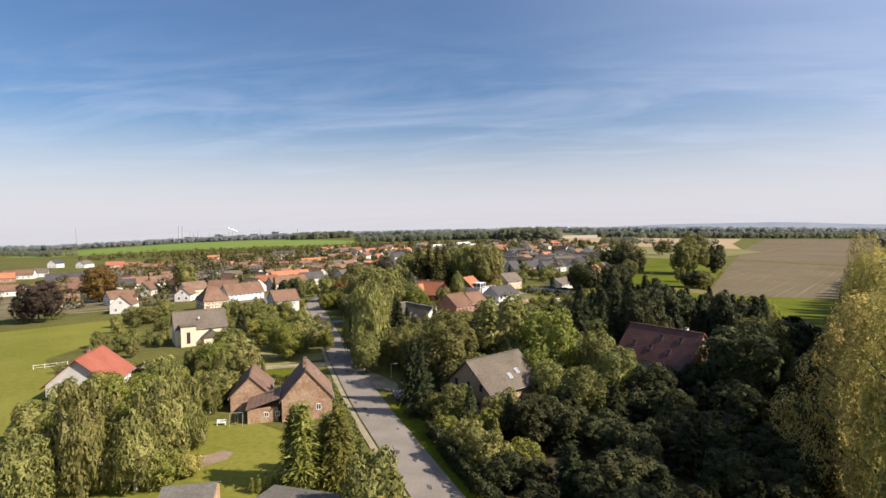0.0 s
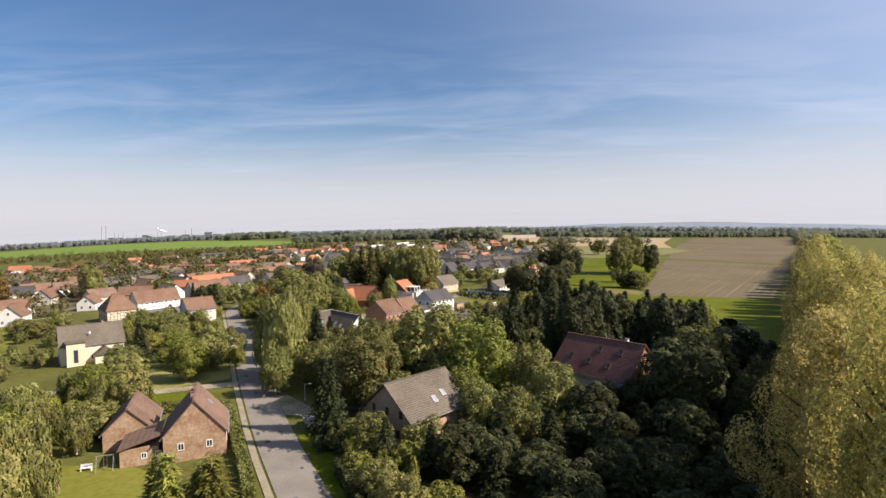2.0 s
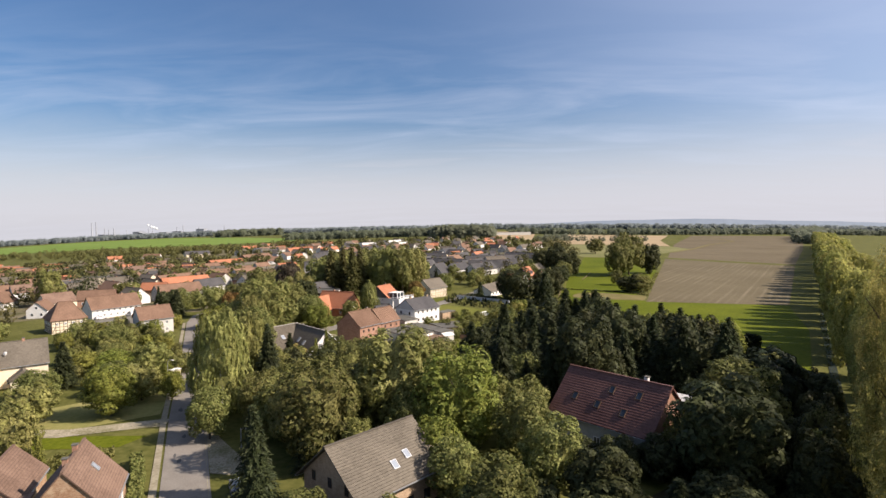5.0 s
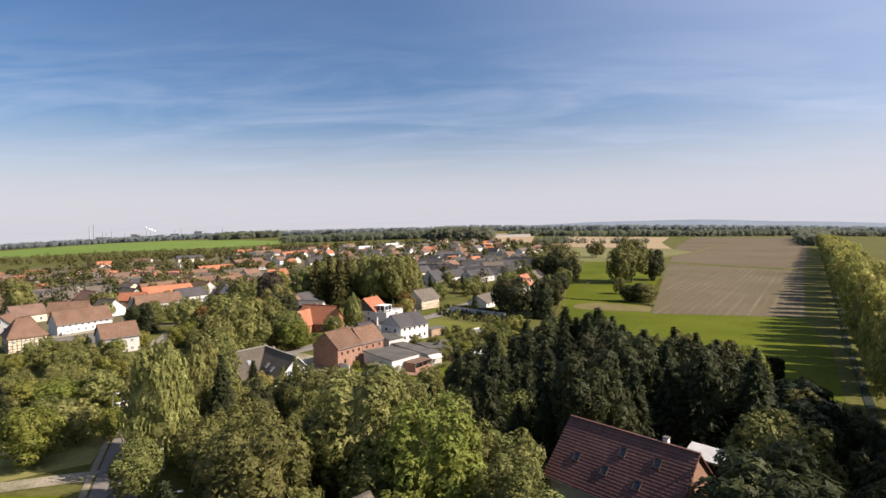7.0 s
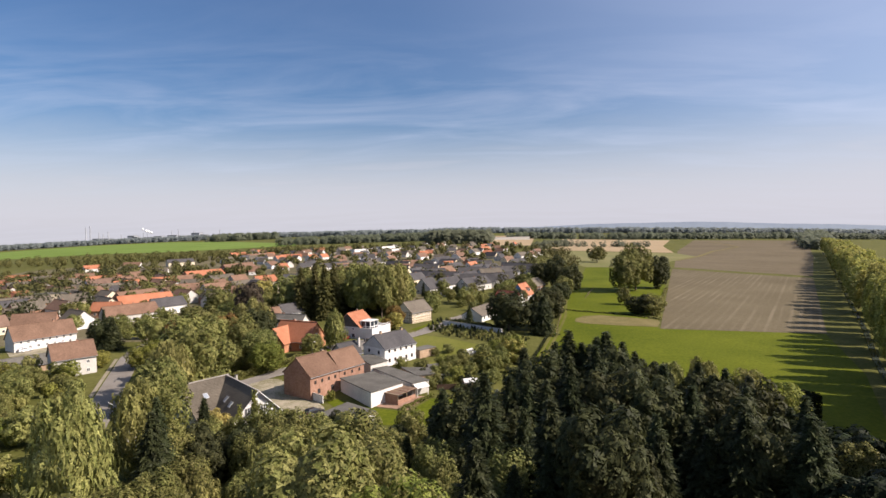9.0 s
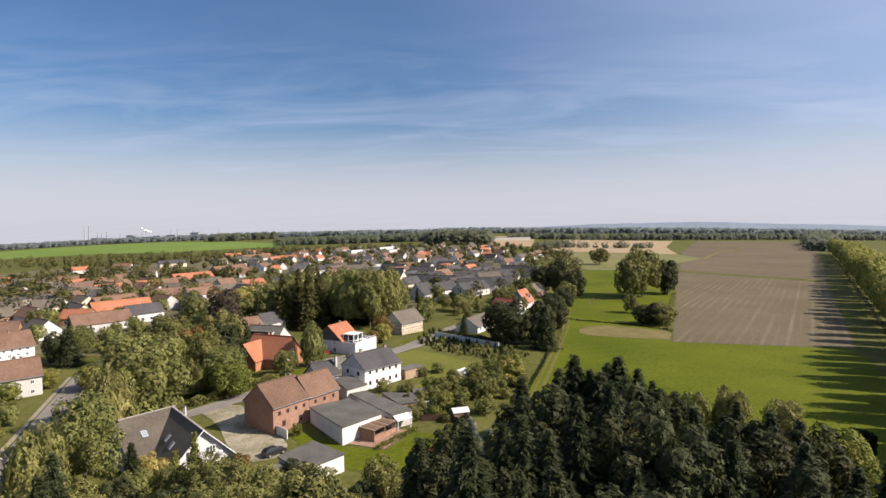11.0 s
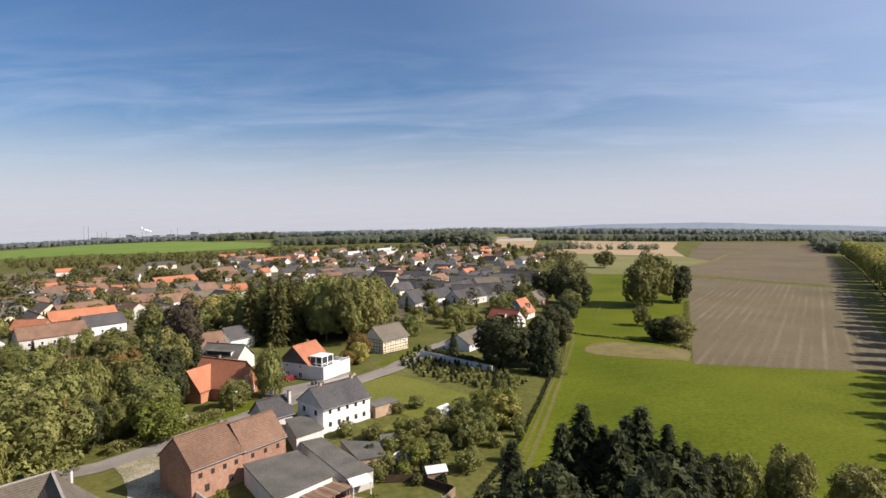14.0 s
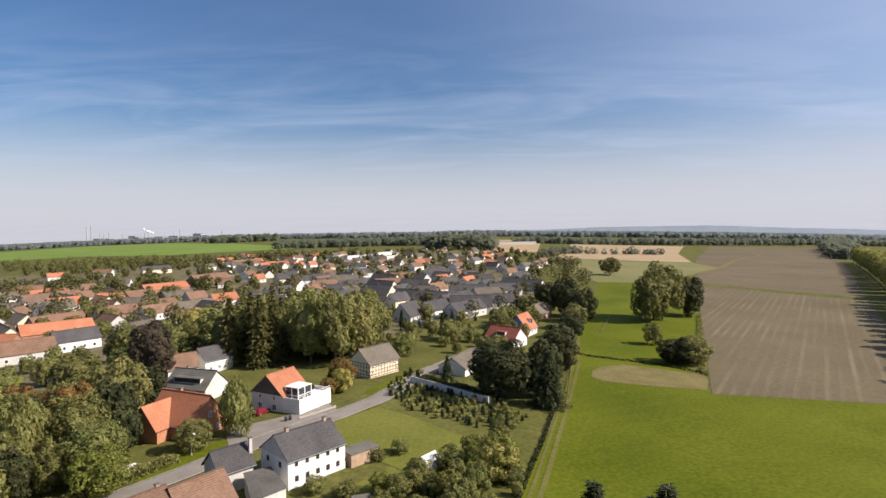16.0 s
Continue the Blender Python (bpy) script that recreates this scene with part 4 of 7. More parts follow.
def slope_slab(L, W, eave, ridge, side, over, ends, thick=0.16, x0=None, x1=None, course=0.0):
    """One pitched roof slab with thickness; side -1 front, 1 back; course: depth of the overlapping tile courses."""
    g = (ridge - eave) / (W / 2)
    xa, xb = (-L / 2 - ends if x0 is None else x0), (L / 2 + ends if x1 is None else x1)
    y1 = side * (W / 2 + over)
    z1 = eave - g * over
    bm = bmesh.new()
    prof = [(0.0, ridge + 0.02 + thick), (y1, z1 + 0.02 + thick)]
    if course:
        slope = math.hypot(y1, ridge - z1)
        n = int(slope / course)
        ny, nz = side * (ridge - z1) / slope, abs(y1) / slope
        prof = prof[:1]
        for k in range(1, n + 1):
            for up in (0.055, 0.0):
                prof.append((y1 * k / n + ny * up, ridge + 0.02 + thick + (z1 - ridge) * k / n + nz * up))
    prof += [(y1, z1 + 0.02), (0.0, ridge + 0.02)]
    a, b = [bm.verts.new((xa, y, z)) for y, z in prof], [bm.verts.new((xb, y, z)) for y, z in prof]
    bm.faces.new(a); bm.faces.new(b[::-1])
    for k in range(len(prof)):
        bm.faces.new((a[k], a[(k + 1) % len(prof)], b[(k + 1) % len(prof)], b[k]))
    return bm


def chimney(parent, x, y, z0, z1, mat, s=0.55, cap=True):
    c = part("chimney", boxes((x - s / 2, y - s / 2, z0, x + s / 2, y + s / 2, z1)), mat, parent)
    if cap:
        part("chimney_cap", boxes((x - s / 2 - 0.07, y - s / 2 - 0.07, z1, x + s / 2 + 0.07, y + s / 2 + 0.07, z1 + 0.12)), R_FELT, c)


def skylight(parent, W, eave, ridge, x, side, f, w=0.9, h=1.2, pane=None):
    """A roof window at fraction f from eave to ridge."""
    g = math.atan2(ridge - eave, W / 2)
    y, z = side * (W / 2) * (1 - f), eave + (ridge - eave) * f
    m = Matrix.Translation((x, y, z + 0.20 / math.cos(g))) @ Matrix.Rotation(-side * g, 4, "X")
    fr = plate([-w / 2, -w / 2 + 0.1, w / 2 - 0.1, w / 2], [-h / 2, -h / 2 + 0.1, h / 2 - 0.1, h / 2], {(1, 1)}, -0.09, 0.05)
    fr.transform(Matrix.Rotation(radians(-90), 4, "X"))
    k = part("roof_window", fr, TIMBER if pane else ZINC, parent, "", m)
    part("pane", boxes((-w / 2 + 0.1, -h / 2 + 0.1, -0.04, w / 2 - 0.1, h / 2 - 0.1, 0.05)), pane or SHEENGLASS, k)


# pale glass: the bright sky reflection of roof windows is put into its base colour
SHEENGLASS = glossy("glass_sky_sheen", (0.25, 0.28, 0.32), 0.1)


def dormer(parent, W, eave, ridge, x, side, w=1.6, wall=None, roof=None):
    y0 = side * W / 2 * 0.78
    z0 = eave + (ridge - eave) * 0.18
    top = eave + (ridge - eave) * 0.62
    y1 = side * W / 2 * (1 - 0.72)
    ya, yb = min(y0, y1), max(y0, y1)
    d = part("dormer", boxes((x - w / 2, ya, z0, x + w / 2, yb, top)), wall or PLASTER, parent)
    s = -1 if side < 0 else 1
    part("dormer_roof", boxes((x - w / 2 - 0.2, ya - 0.25, top, x + w / 2 + 0.2, yb + 0.25, top + 0.14)), roof or R_DARK, d)
    part("pane", boxes((x - w / 2 + 0.2, y0 - 0.03, z0 + 0.5, x + w / 2 - 0.2, y0 + 0.03, top - 0.15)), GLASS, d)


def house(label, x, y, deg, L, W, eave, ridge, wall, roof, rows=(), chim=(), sky=(), gable=None, category="house", over=0.4, ends=0.35, sink=0.0, name="house", doors=(), dorm=(), group="", left_gable=None, far=False, frame_mat=None, dark_panes=False, course=0.0, hip=0.0):
    """A gabled house. rows: (face, count, sill, width, height); gable: wall material of the right gable triangle; left is -x, front is -y."""
    h = thing(name, label, category, at_ground(x, y, deg, sink=sink), group)
    if hip:
        return hipped(h, L, W, eave, ridge, wall, roof, hip, over, rows)
    part("wall", gable_wall(L, W, eave, ridge), wall, h)
    part("roof", slope_slab(L, W, eave, ridge, -1, over, ends, course=course), roof, h)
    part("roof", slope_slab(L, W, eave, ridge, 1, over, ends, course=course), roof, h)
    rc = bmesh.new()
    bar(rc, (-L / 2 - ends, 0, ridge + 0.2), (L / 2 + ends, 0, ridge + 0.2), 0.34, 0.14)
    part("ridge_cap", rc, roof, h)
    g = (ridge - eave) / (W / 2)
    for s in () if far else (-1, 1):
        gt = bmesh.new()
        bar(gt, (-L / 2 - ends, s * (W / 2 + over + 0.07), eave - g * over), (L / 2 + ends, s * (W / 2 + over + 0.07), eave - g * over), 0.14, 0.12)
        part("gutter", gt, ZINC, h)
    for e, mat in ((1, gable), (-1, left_gable)):
        if mat:
            tri = bmesh.new()
            xx = e * (L / 2)
            a = [tri.verts.new((xx + e * 0.02, yy, zz)) for yy, zz in ((-W / 2 + 0.02, eave - 0.05), (W / 2 - 0.02, eave - 0.05), (0, ridge - 0.05))]
            b = [tri.verts.new((xx - e * 0.1, v.co.y, v.co.z)) for v in a]
            tri.faces.new(a); tri.faces.new(b[::-1])
            for k in range(3):
                tri.faces.new((a[k], a[(k + 1) % 3], b[(k + 1) % 3], b[k]))
            part("gable_cladding", tri, mat, h)
    for face, count, sill, w, hh in rows:
        span = L if face in ("front", "back") else W
        for k in range(count):
            window(h, face, L, W, (k + 0.5) / count * span * 0.9 - span * 0.45, sill, w, hh, far, frame_mat)
    for face, al in doors:
        xx, yy, t = {"front": (al, -W / 2, 0), "back": (al, W / 2, 180), "left": (-L / 2, al, -90), "right": (L / 2, al, 90)}[face]
        part("door", boxes((-0.5, -0.06, -0.3, 0.5, 0.05, 2.05)), TIMBER, h, "", Matrix.Translation((xx, yy, 0)) @ Matrix.Rotation(radians(t), 4, "Z"))
    for cx, cy, top, mat in chim:
        chimney(h, cx, cy, eave, ridge + top, mat, cap=not far)
    for sx, side, f in sky:
        skylight(h, W, eave, ridge, sx, side, f, pane=GLASS if dark_panes else None)
    for dx, side, w in dorm:
        dormer(h, W, eave, ridge, dx, side, w, wall, roof)
    return h


def hipped(h, L, W, eave, ridge, wall, roof, hip, over, rows):
    """Walls and a roof with four slopes; hip: how far the ridge stops short of each end."""
    part("wall", boxes((-L / 2, -W / 2, -0.8, L / 2, W / 2, eave)), wall, h)
    g = (ridge - eave) / (W / 2)
    x, y, z = L / 2 + over, W / 2 + over, eave - g * over
    base = [(-x, -y, z), (x, -y, z), (x, y, z), (-x, y, z)]
    top = [(-L / 2 + hip, 0, ridge), (L / 2 - hip, 0, ridge)]
    for pts in ((base[0], base[1], top[1], top[0]), (base[2], base[3], top[0], top[1]), (base[1], base[2], top[1]), (base[3], base[0], top[0])):
        bm = bmesh.new()
        lo = [bm.verts.new(p) for p in pts]
        hi = [bm.verts.new((p[0], p[1], p[2] + 0.2)) for p in pts]
        bm.faces.new(lo[::-1]); bm.faces.new(hi)
        for k in range(len(pts)):
            bm.faces.new((lo[k], lo[(k + 1) % len(pts)], hi[(k + 1) % len(pts)], hi[k]))
        part("roof", bm, roof, h)
    rc = bmesh.new()
    bar(rc, (top[0][0], 0, ridge + 0.2), (top[1][0], 0, ridge + 0.2), 0.3, 0.14)
    for c, t in ((0, 0), (3, 0), (1, 1), (2, 1)):
        bar(rc, (base[c][0], base[c][1], base[c][2] + 0.2), (top[t][0], 0, ridge + 0.2), 0.26, 0.12)
    part("ridge_cap", rc, roof, h)
    for face, count, sill, w, hh in rows:
        span = L if face in ("front", "back") else W
        for k in range(count):
            window(h, face, L, W, (k + 0.5) / count * span * 0.9 - span * 0.45, sill, w, hh)
    return h


def timbering(h, L, W, eave, face, storeys=2, bay=1.25):
    """Timber frame on one face: posts, rails and braces, each a piece."""
    span = L if face in ("front", "back") else W
    n = max(3, round(span / bay))
    turn = {"front": 0, "back": 180, "left": -90, "right": 90}[face]
    off = W / 2 if face in ("front", "back") else L / 2
    base = Matrix.Rotation(radians(turn), 4, "Z")
    post = mesh_of("beam", boxes((-0.09, -0.035, 0.3, 0.09, 0.05, eave)), TIMBER)
    for k in range(n + 1):
        xx = -span / 2 + 0.09 + (span - 0.18) * k / n
        part("beam", post, None, h, "", base @ Matrix.Translation((xx, -off, 0)))
    rail = mesh_of("beam", boxes((-span / 2 + 0.1, -0.03, -0.085, span / 2 - 0.1, 0.05, 0.085)), TIMBER)
    for z in [0.4] + [eave * k / storeys - 0.1 for k in range(1, storeys + 1)] + [eave * (k + 0.5) / storeys for k in range(storeys)]:
        part("beam", rail, None, h, "", base @ Matrix.Translation((0, -off, z)))
    for s in (-1, 1):
        bb = bmesh.new()
        bar(bb, (s * (span / 2 - 0.2), -off - 0.02, 0.4), (s * (span / 2 - bay * 0.9), -off - 0.02, eave / storeys - 0.2), 0.05, 0.16)
        part("beam", bb, TIMBER, h, "", base)


def flat_building(label, poly, height, wall, roof, category="garage", name="garage", over=0.25, extra=()):
    """A flat-roofed building on a four-cornered plan."""
    cx, cy = sum(p[0] for p in poly) / 4, sum(p[1] for p in poly) / 4
    z = gz(cx, cy)
    h = thing(name, label, category, Matrix.Translation((cx, cy, z)))
    def prism(q, z0, z1):
        bm = bmesh.new()
        a = [bm.verts.new((px, py, z0)) for px, py in q]
        b = [bm.verts.new((px, py, z1)) for px, py in q]
        bm.faces.new(a[::-1]); bm.faces.new(b)
        for k in range(len(q)):
            bm.faces.new((a[k], a[(k + 1) % len(q)], b[(k + 1) % len(q)], b[k]))
        return bm
    loc = [(px - cx, py - cy) for px, py in poly]
    part("wall", prism(loc, -0.8, height), wall, h)
    grow = [(px * (1 + over / max(0.1, math.hypot(px, py))), py * (1 + over / max(0.1, math.hypot(px, py)))) for px, py in loc]
    part("roof", prism(grow, height, height + 0.2), roof, h)
    return h


# near houses
barn = house("patched old brick farmhouse with red-brown tiled roof", -41.1, 89.4, 114, 10.6, 8.8, 3.9, 8.9, OLDBRICK, R_BARN, chim=((1.5, 0.2, 0.8, BRICK), (-2.6, 0.3, 0.7, BRICK)), sky=((0.8, -1, 0.55),),
             rows=(("left", 2, 1.7, 0.9, 1.1), ("front", 2, 1.4, 0.9, 1.1)), ends=0.2, over=0.3, course=0.33)
house("small old brick barn with red-brown tiled roof", -54.3, 93.6, 114, 11.0, 7.2, 2.9, 6.4, OLDBRICK, R_BARN, ends=0.2, over=0.3, course=0.33, rows=(("left", 1, 1.2, 0.7, 0.8),), name="barn", category="barn")
lt = thing("lean_to", "low brick lean-to with brown tiled roof between two barns", "lean-to", at_ground(-48.0, 86.0, 114))
part("wall", boxes((-4.0, -2.6, -0.8, 3.0, 2.6, 2.6)), OLDBRICK, lt)
rf = bmesh.new()
v = [rf.verts.new(p) for p in ((-4.3, -2.9, 4.2), (3.2, -2.9, 4.2), (3.2, 2.9, 2.5), (-4.3, 2.9, 2.5), (-4.3, -2.9, 4.36), (3.2, -2.9, 4.36), (3.2, 2.9, 2.66), (-4.3, 2.9, 2.66))]
for f in ((0, 3, 2, 1), (4, 5, 6, 7), (0, 1, 5, 4), (1, 2, 6, 5), (2, 3, 7, 6), (3, 0, 4, 7)):
    rf.faces.new([v[i] for i in f])
part("roof", rf, R_BARN, lt)
for k in (-2.5, -0.6):
    window(lt, "left", 8.0, 5.2, k, 1.0, 0.8, 0.9)

house("brown brick house with grey tiled roof and roof windows", -6.3, 94.0, 50, 12.6, 10.6, 4.9, 9.2, BROWNBRICK, R_GREY, over=0.8, ends=0.7, sky=((0.2, -1, 0.24), (2.6, -1, 0.34)), course=0.36, rows=(("left", 2, 1.2, 1.0, 1.3), ("left", 3, 4.4, 0.7, 1.2), ("front", 4, 1.0, 1.1, 1.3)), frame_mat=TIMBER)
house("house with weathered dark red tiled roof among trees", 27.2, 107.9, -46, 15.9, 10.6, 4.4, 9.8, GREYPL, R_DARKRED, chim=((4.2, 0.6, 0.6, PLASTER),), dark_panes=True, sky=((-5.0, -1, 0.36), (-1.0, -1, 0.30), (3.2, -1, 0.26), (0.2, -1, 0.66), (4.4, -1, 0.66)), course=0.40,
      rows=(("left", 3, 1.0, 1.0, 1.3), ("front", 5, 1.0, 1.1, 1.3)), gable=BRICK)
house("bungalow with bright red tiled roof in a garden", -97.1, 100.7, 111, 14.2, 12.0, 3.2, 8.2, GREYPL, R_BRIGHT, chim=((2, 1, 0.5, BRICK),), rows=(("left", 3, 0.9, 1.2, 1.2), ("front", 4, 0.9, 1.1, 1.2)), over=0.9, ends=0.8)
yh = house("cream plastered house with grey tiled roof", -105.0, 154.5, 40, 15.0, 11.5, 5.2, 9.8, CREAM, R_GREY, chim=((3, 0, 0.7, BRICK),), rows=(("front", 3, 1.0, 1.0, 1.3), ("right", 2, 1.2, 1.0, 1.3)))
part("projecting_bay", boxes((-6.2, -8.4, -0.8, -2.0, -5.6, 6.2)), CREAM, yh)
part("bay_roof", boxes((-6.5, -8.7, 6.2, -1.7, -3.2, 6.4)), R_GREY, yh)
part("bay_window", boxes((-4.6, -8.45, 1.0, -3.6, -8.36, 4.4)), GLASS, yh)
part("porch", boxes((0.2, -9.2, -0.8, 5.0, -5.6, 2.4)), CREAM, yh)
pr = bmesh.new()
v = [pr.verts.new(p) for p in ((-0.2, -9.6, 2.4), (5.4, -9.6, 2.4), (5.4, -5.2, 2.4), (-0.2, -5.2, 2.4), (2.6, -9.6, 4.6), (2.6, -5.2, 4.6))]
for f in ((0, 1, 4), (3, 5, 2), (0, 4, 5, 3), (1, 2, 5, 4), (0, 3, 2, 1)):
    pr.faces.new([v[i] for i in f])
part("porch_roof", pr, R_GREY, yh)

dk = thing("house", "white gabled house with dark tiled cross-wing roof", "house", at_ground(-42.7, 179.0, 0))
for (deg, x0, W, eave, ridge, roof, hips) in ((54, -4.9, 12.0, 2.9, 8.2, R_GREY, 0), (-45.5, 8.3, 10.4, 2.9, 8.15, R_GREY, 1)):
    mm = Matrix.Rotation(radians(deg), 4, "Z") @ Matrix.Translation((x0, 0, 0))
    LL = 10.6 if not hips else 16.6
    part("wall", gable_wall(LL - 1.0, W, eave, ridge), PLASTER, dk, "", mm)
    part("roof", slope_slab(LL, W, eave, ridge, -1, 0.5, 0.2, course=0.36), roof, dk, "", mm)
    part("roof", slope_slab(LL, W, eave, ridge, 1, 0.5, 0.2, course=0.36), roof, dk, "", mm)
    rc = bmesh.new()
    bar(rc, (-LL / 2 - 0.2, 0, ridge + 0.24), (LL / 2 + 0.2, 0, ridge + 0.24), 0.34, 0.14)
    part("ridge_cap", rc, PAVING, dk, "pale mortared ridge tiles", mm)
    if hips:
        vg = bmesh.new()
        for sy in (-1, 1):
            g = (ridge - eave) / (W / 2)
            bar(vg, (LL / 2 + 0.2, 0, ridge + 0.2), (LL / 2 + 0.2, sy * (W / 2 + 0.5), eave - g * 0.5 + 0.18), 0.16, 0.12)
        part("verge", vg, WHITEWOOD, dk, "white verge board", mm)
    else:
        gg = math.atan2(ridge - eave, W / 2)
        k = part("roof_window", boxes((-0.5, -0.65, -0.05, 0.5, 0.65, 0.12)), ZINC, dk, "", mm @ Matrix.Translation((-1.5, -W / 4, (eave + ridge) / 2 + 0.26)) @ Matrix.Rotation(gg, 4, "X"))
        part("pane", boxes((-0.4, -0.55, 0.12, 0.4, 0.55, 0.135)), SHEENGLASS, k)
dwing = new("roof_trim", mesh_of("roof_trim", boxes((-0.12, -0.12, 0, 0.12, 0.12, 0.2)), ZINC)); dwing.parent = dk; dwing.matrix_basis = Matrix.Translation((0, 0, 8.3))
mB = Matrix.Rotation(radians(-45.5), 4, "Z") @ Matrix.Translation((8.5, 0, 0))
for sx, f in ((-1.0, 0.42), (2.2, 0.36)):
    gg = math.atan2(5.25, 5.2)
    k = part("roof_window", boxes((-0.5, -0.65, -0.05, 0.5, 0.65, 0.1)), ZINC, dk, "", mB @ Matrix.Translation((sx, -5.2 * (1 - f), 2.9 + 5.25 * f + 0.26)) @ Matrix.Rotation(gg, 4, "X"))
    part("pane", boxes((-0.4, -0.55, 0.1, 0.4, 0.55, 0.115)), SHEENGLASS, k)
for al, z in ((-1.8, 4.2), (1.4, 4.2), (-2.4, 1.0), (2.0, 1.0)):
    fm, gm = window_meshes(1.0, 1.3) if (1.0, 1.3) not in WIN else WIN[(1.0, 1.3)]
    WIN[(1.0, 1.3)] = (fm, gm)
    w_ = part("window", fm, None, dk, "", mB @ Matrix.Translation((8.0, al, z)) @ Matrix.Rotation(radians(-90), 4, "Z"))
    part("pane", gm, None, w_)
chimney(dk, 1.5, 1.5, 6.0, 7.9, GREYPL, 0.45)
dish = bmesh.new()
bmesh.ops.create_cone(dish, cap_ends=True, segments=16, radius1=0.5, radius2=0.2, depth=0.14, matrix=Matrix.Rotation(radians(75), 4, "Y"))
part("satellite_dish", dish, METALGREY, dk, "grey round dish on the gable", mB @ Matrix.Translation((8.25, 2.6, 3.9)))
flat_building("low garden annex with brown roof at a white gable", [(-33.2, 162.4), (-28.8, 166.8), (-26.8, 164.8), (-31.2, 160.4)], 2.5, GREYPL, R_RED, "annex", "annex")

house("red brick farmhouse with brown tiled roof", -27.7, 192.3, 57, 9.2, 9.4, 5.3, 9.0, BRICK, R_RED, rows=(("front", 4, 3.4, 0.62, 0.8), ("front", 2, 1.0, 0.8, 1.1)), ends=0.15, over=0.3, frame_mat=TIMBER, course=0.36, chim=((3.6, 0.3, 0.5, BROWNBRICK),))
house("lower red brick wing with brown tiled roof", -22.1, 199.0, 57, 8.4, 7.4, 4.9, 8.5, BRICK, R_RED, rows=(("front", 3, 3.1, 0.6, 0.8), ("front", 1, 0.9, 0.8, 1.1)), ends=0.12, over=0.3, frame_mat=TIMBER, course=0.36)
flat_building("white flat-roofed garage with grey felt roof", [(-20.8, 192.3), (-14.0, 198.1), (-5.4, 188.8), (-11.4, 180.9)], 3.1, PLASTER, R_FELT)
flat_building("white garage with dark felt roof beside a lawn", [(-19.3, 169.0), (-15.5, 175.9), (-8.7, 170.4), (-13.8, 163.8)], 2.9, PLASTER, R_FELT)
flat_building("low white garage with felt roof", [(-24.1, 161.2), (-18.8, 167.9), (-13.9, 162.9), (-19.0, 156.0)], 2.4, PLASTER, R_FELT)
pg = thing("open_shed", "open garden shelter with brown corrugated roof on posts", "garden shelter", at_ground(-5.8, 186.0, 57.5))
for px_ in (-3.0, 0.0, 3.0):
    for py_ in (-2.0, 2.0):
        part("post", boxes((px_ - 0.08, py_ - 0.08, -0.3, px_ + 0.08, py_ + 0.08, 2.3)), WOOD, pg)
for k in range(11):
    part("roof_sheet", boxes((-3.4 + k * 0.62, -2.5, 2.3 + 0.04 * (k % 2), -3.4 + k * 0.62 + 0.6, 2.5, 2.36 + 0.04 * (k % 2))), R_RED if k % 3 else WOOD, pg)
part("low_wall", boxes((-3.1, -2.1, -0.3, 3.1, -1.9, 1.0)), BRICK, pg, "low red brick wall")
part("side_wall", boxes((-3.1, -1.9, -0.3, -2.9, 2.0, 2.2)), BRICK, pg)
flat_building("long low shed with grey felt roof", [(-14.6, 202.5), (-11.4, 204.8), (0.4, 191.8), (-3.3, 188.6)], 2.6, GREYPL, R_FELT, "shed", "shed")
flat_building("low outbuilding with grey felt roof", [(-7.6, 203.2), (-0.7, 202.6), (1.5, 197.2), (-2.6, 195.2)], 2.6, BROWNBRICK, R_FELT, "shed", "shed")
# the grey left gable triangle paints the tone of this white wall's shaded end
house("two-storey white farmhouse with anthracite roof", -12.9, 219.6, 49, 11.6, 9.4, 4.7, 7.9, PLASTER, R_DARK, rows=(("front", 5, 3.5, 0.62, 0.85), ("front", 5, 0.9, 0.7, 0.95), ("left", 2, 3.0, 0.8, 1.0)), frame_mat=TIMBER, ends=0.15, over=0.25, left_gable=GREYPL, chim=((-3.2, 0.1, 0.75, BROWNBRICK), (4.6, 0.1, 0.75, BROWNBRICK)))
flat_building("dark annex with felt roof beside white farmhouse", [(-20.4, 211.4), (-16.9, 214.0), (-11.7, 206.9), (-15.3, 202.2)], 3.2, GREYPL, R_FELT, "annex", "annex")
flat_building("brown-roofed annex behind white farmhouse", [(-7.0, 223.2), (-2.8, 227.6), (-0.2, 225.2), (-4.4, 220.8)], 2.3, BROWNBRICK, R_FELT, "annex", "annex")
house("small barn with anthracite roof beside the lane", -24.2, 214.0, 49, 6.0, 6.0, 3.9, 6.6, GREYPL, R_DARK, name="barn", category="barn", chim=((3.2, -1.5, 1.2, GREYPL),))
oh = house("brick house with bright orange tiled roof", -45.8, 240.6, -20, 13.8, 9.6, 3.3, 8.6, ORANGEBRICK, R_ORANGE, rows=(("right", 2, 1.0, 0.8, 1.1), ("right", 1, 4.0, 0.9, 1.2), ("front", 3, 1.0, 0.9, 1.2)), chim=((-2, 0.4, 0.7, BRICK),))
mo = Matrix.Translation((-3.4, -4.4, 0)) @ Matrix.Rotation(radians(-90), 4, "Z")
part("wing_wall", gable_wall(7.4, 7.6, 3.0, 7.4), ORANGEBRICK, oh, "", mo)
part("wing_roof", slope_slab(8.0, 7.6, 3.0, 7.4, -1, 0.4, 0.3), R_ORANGE, oh, "", mo)
part("wing_roof", slope_slab(8.0, 7.6, 3.0, 7.4, 1, 0.4, 0.3), R_ORANGE, oh, "", mo)
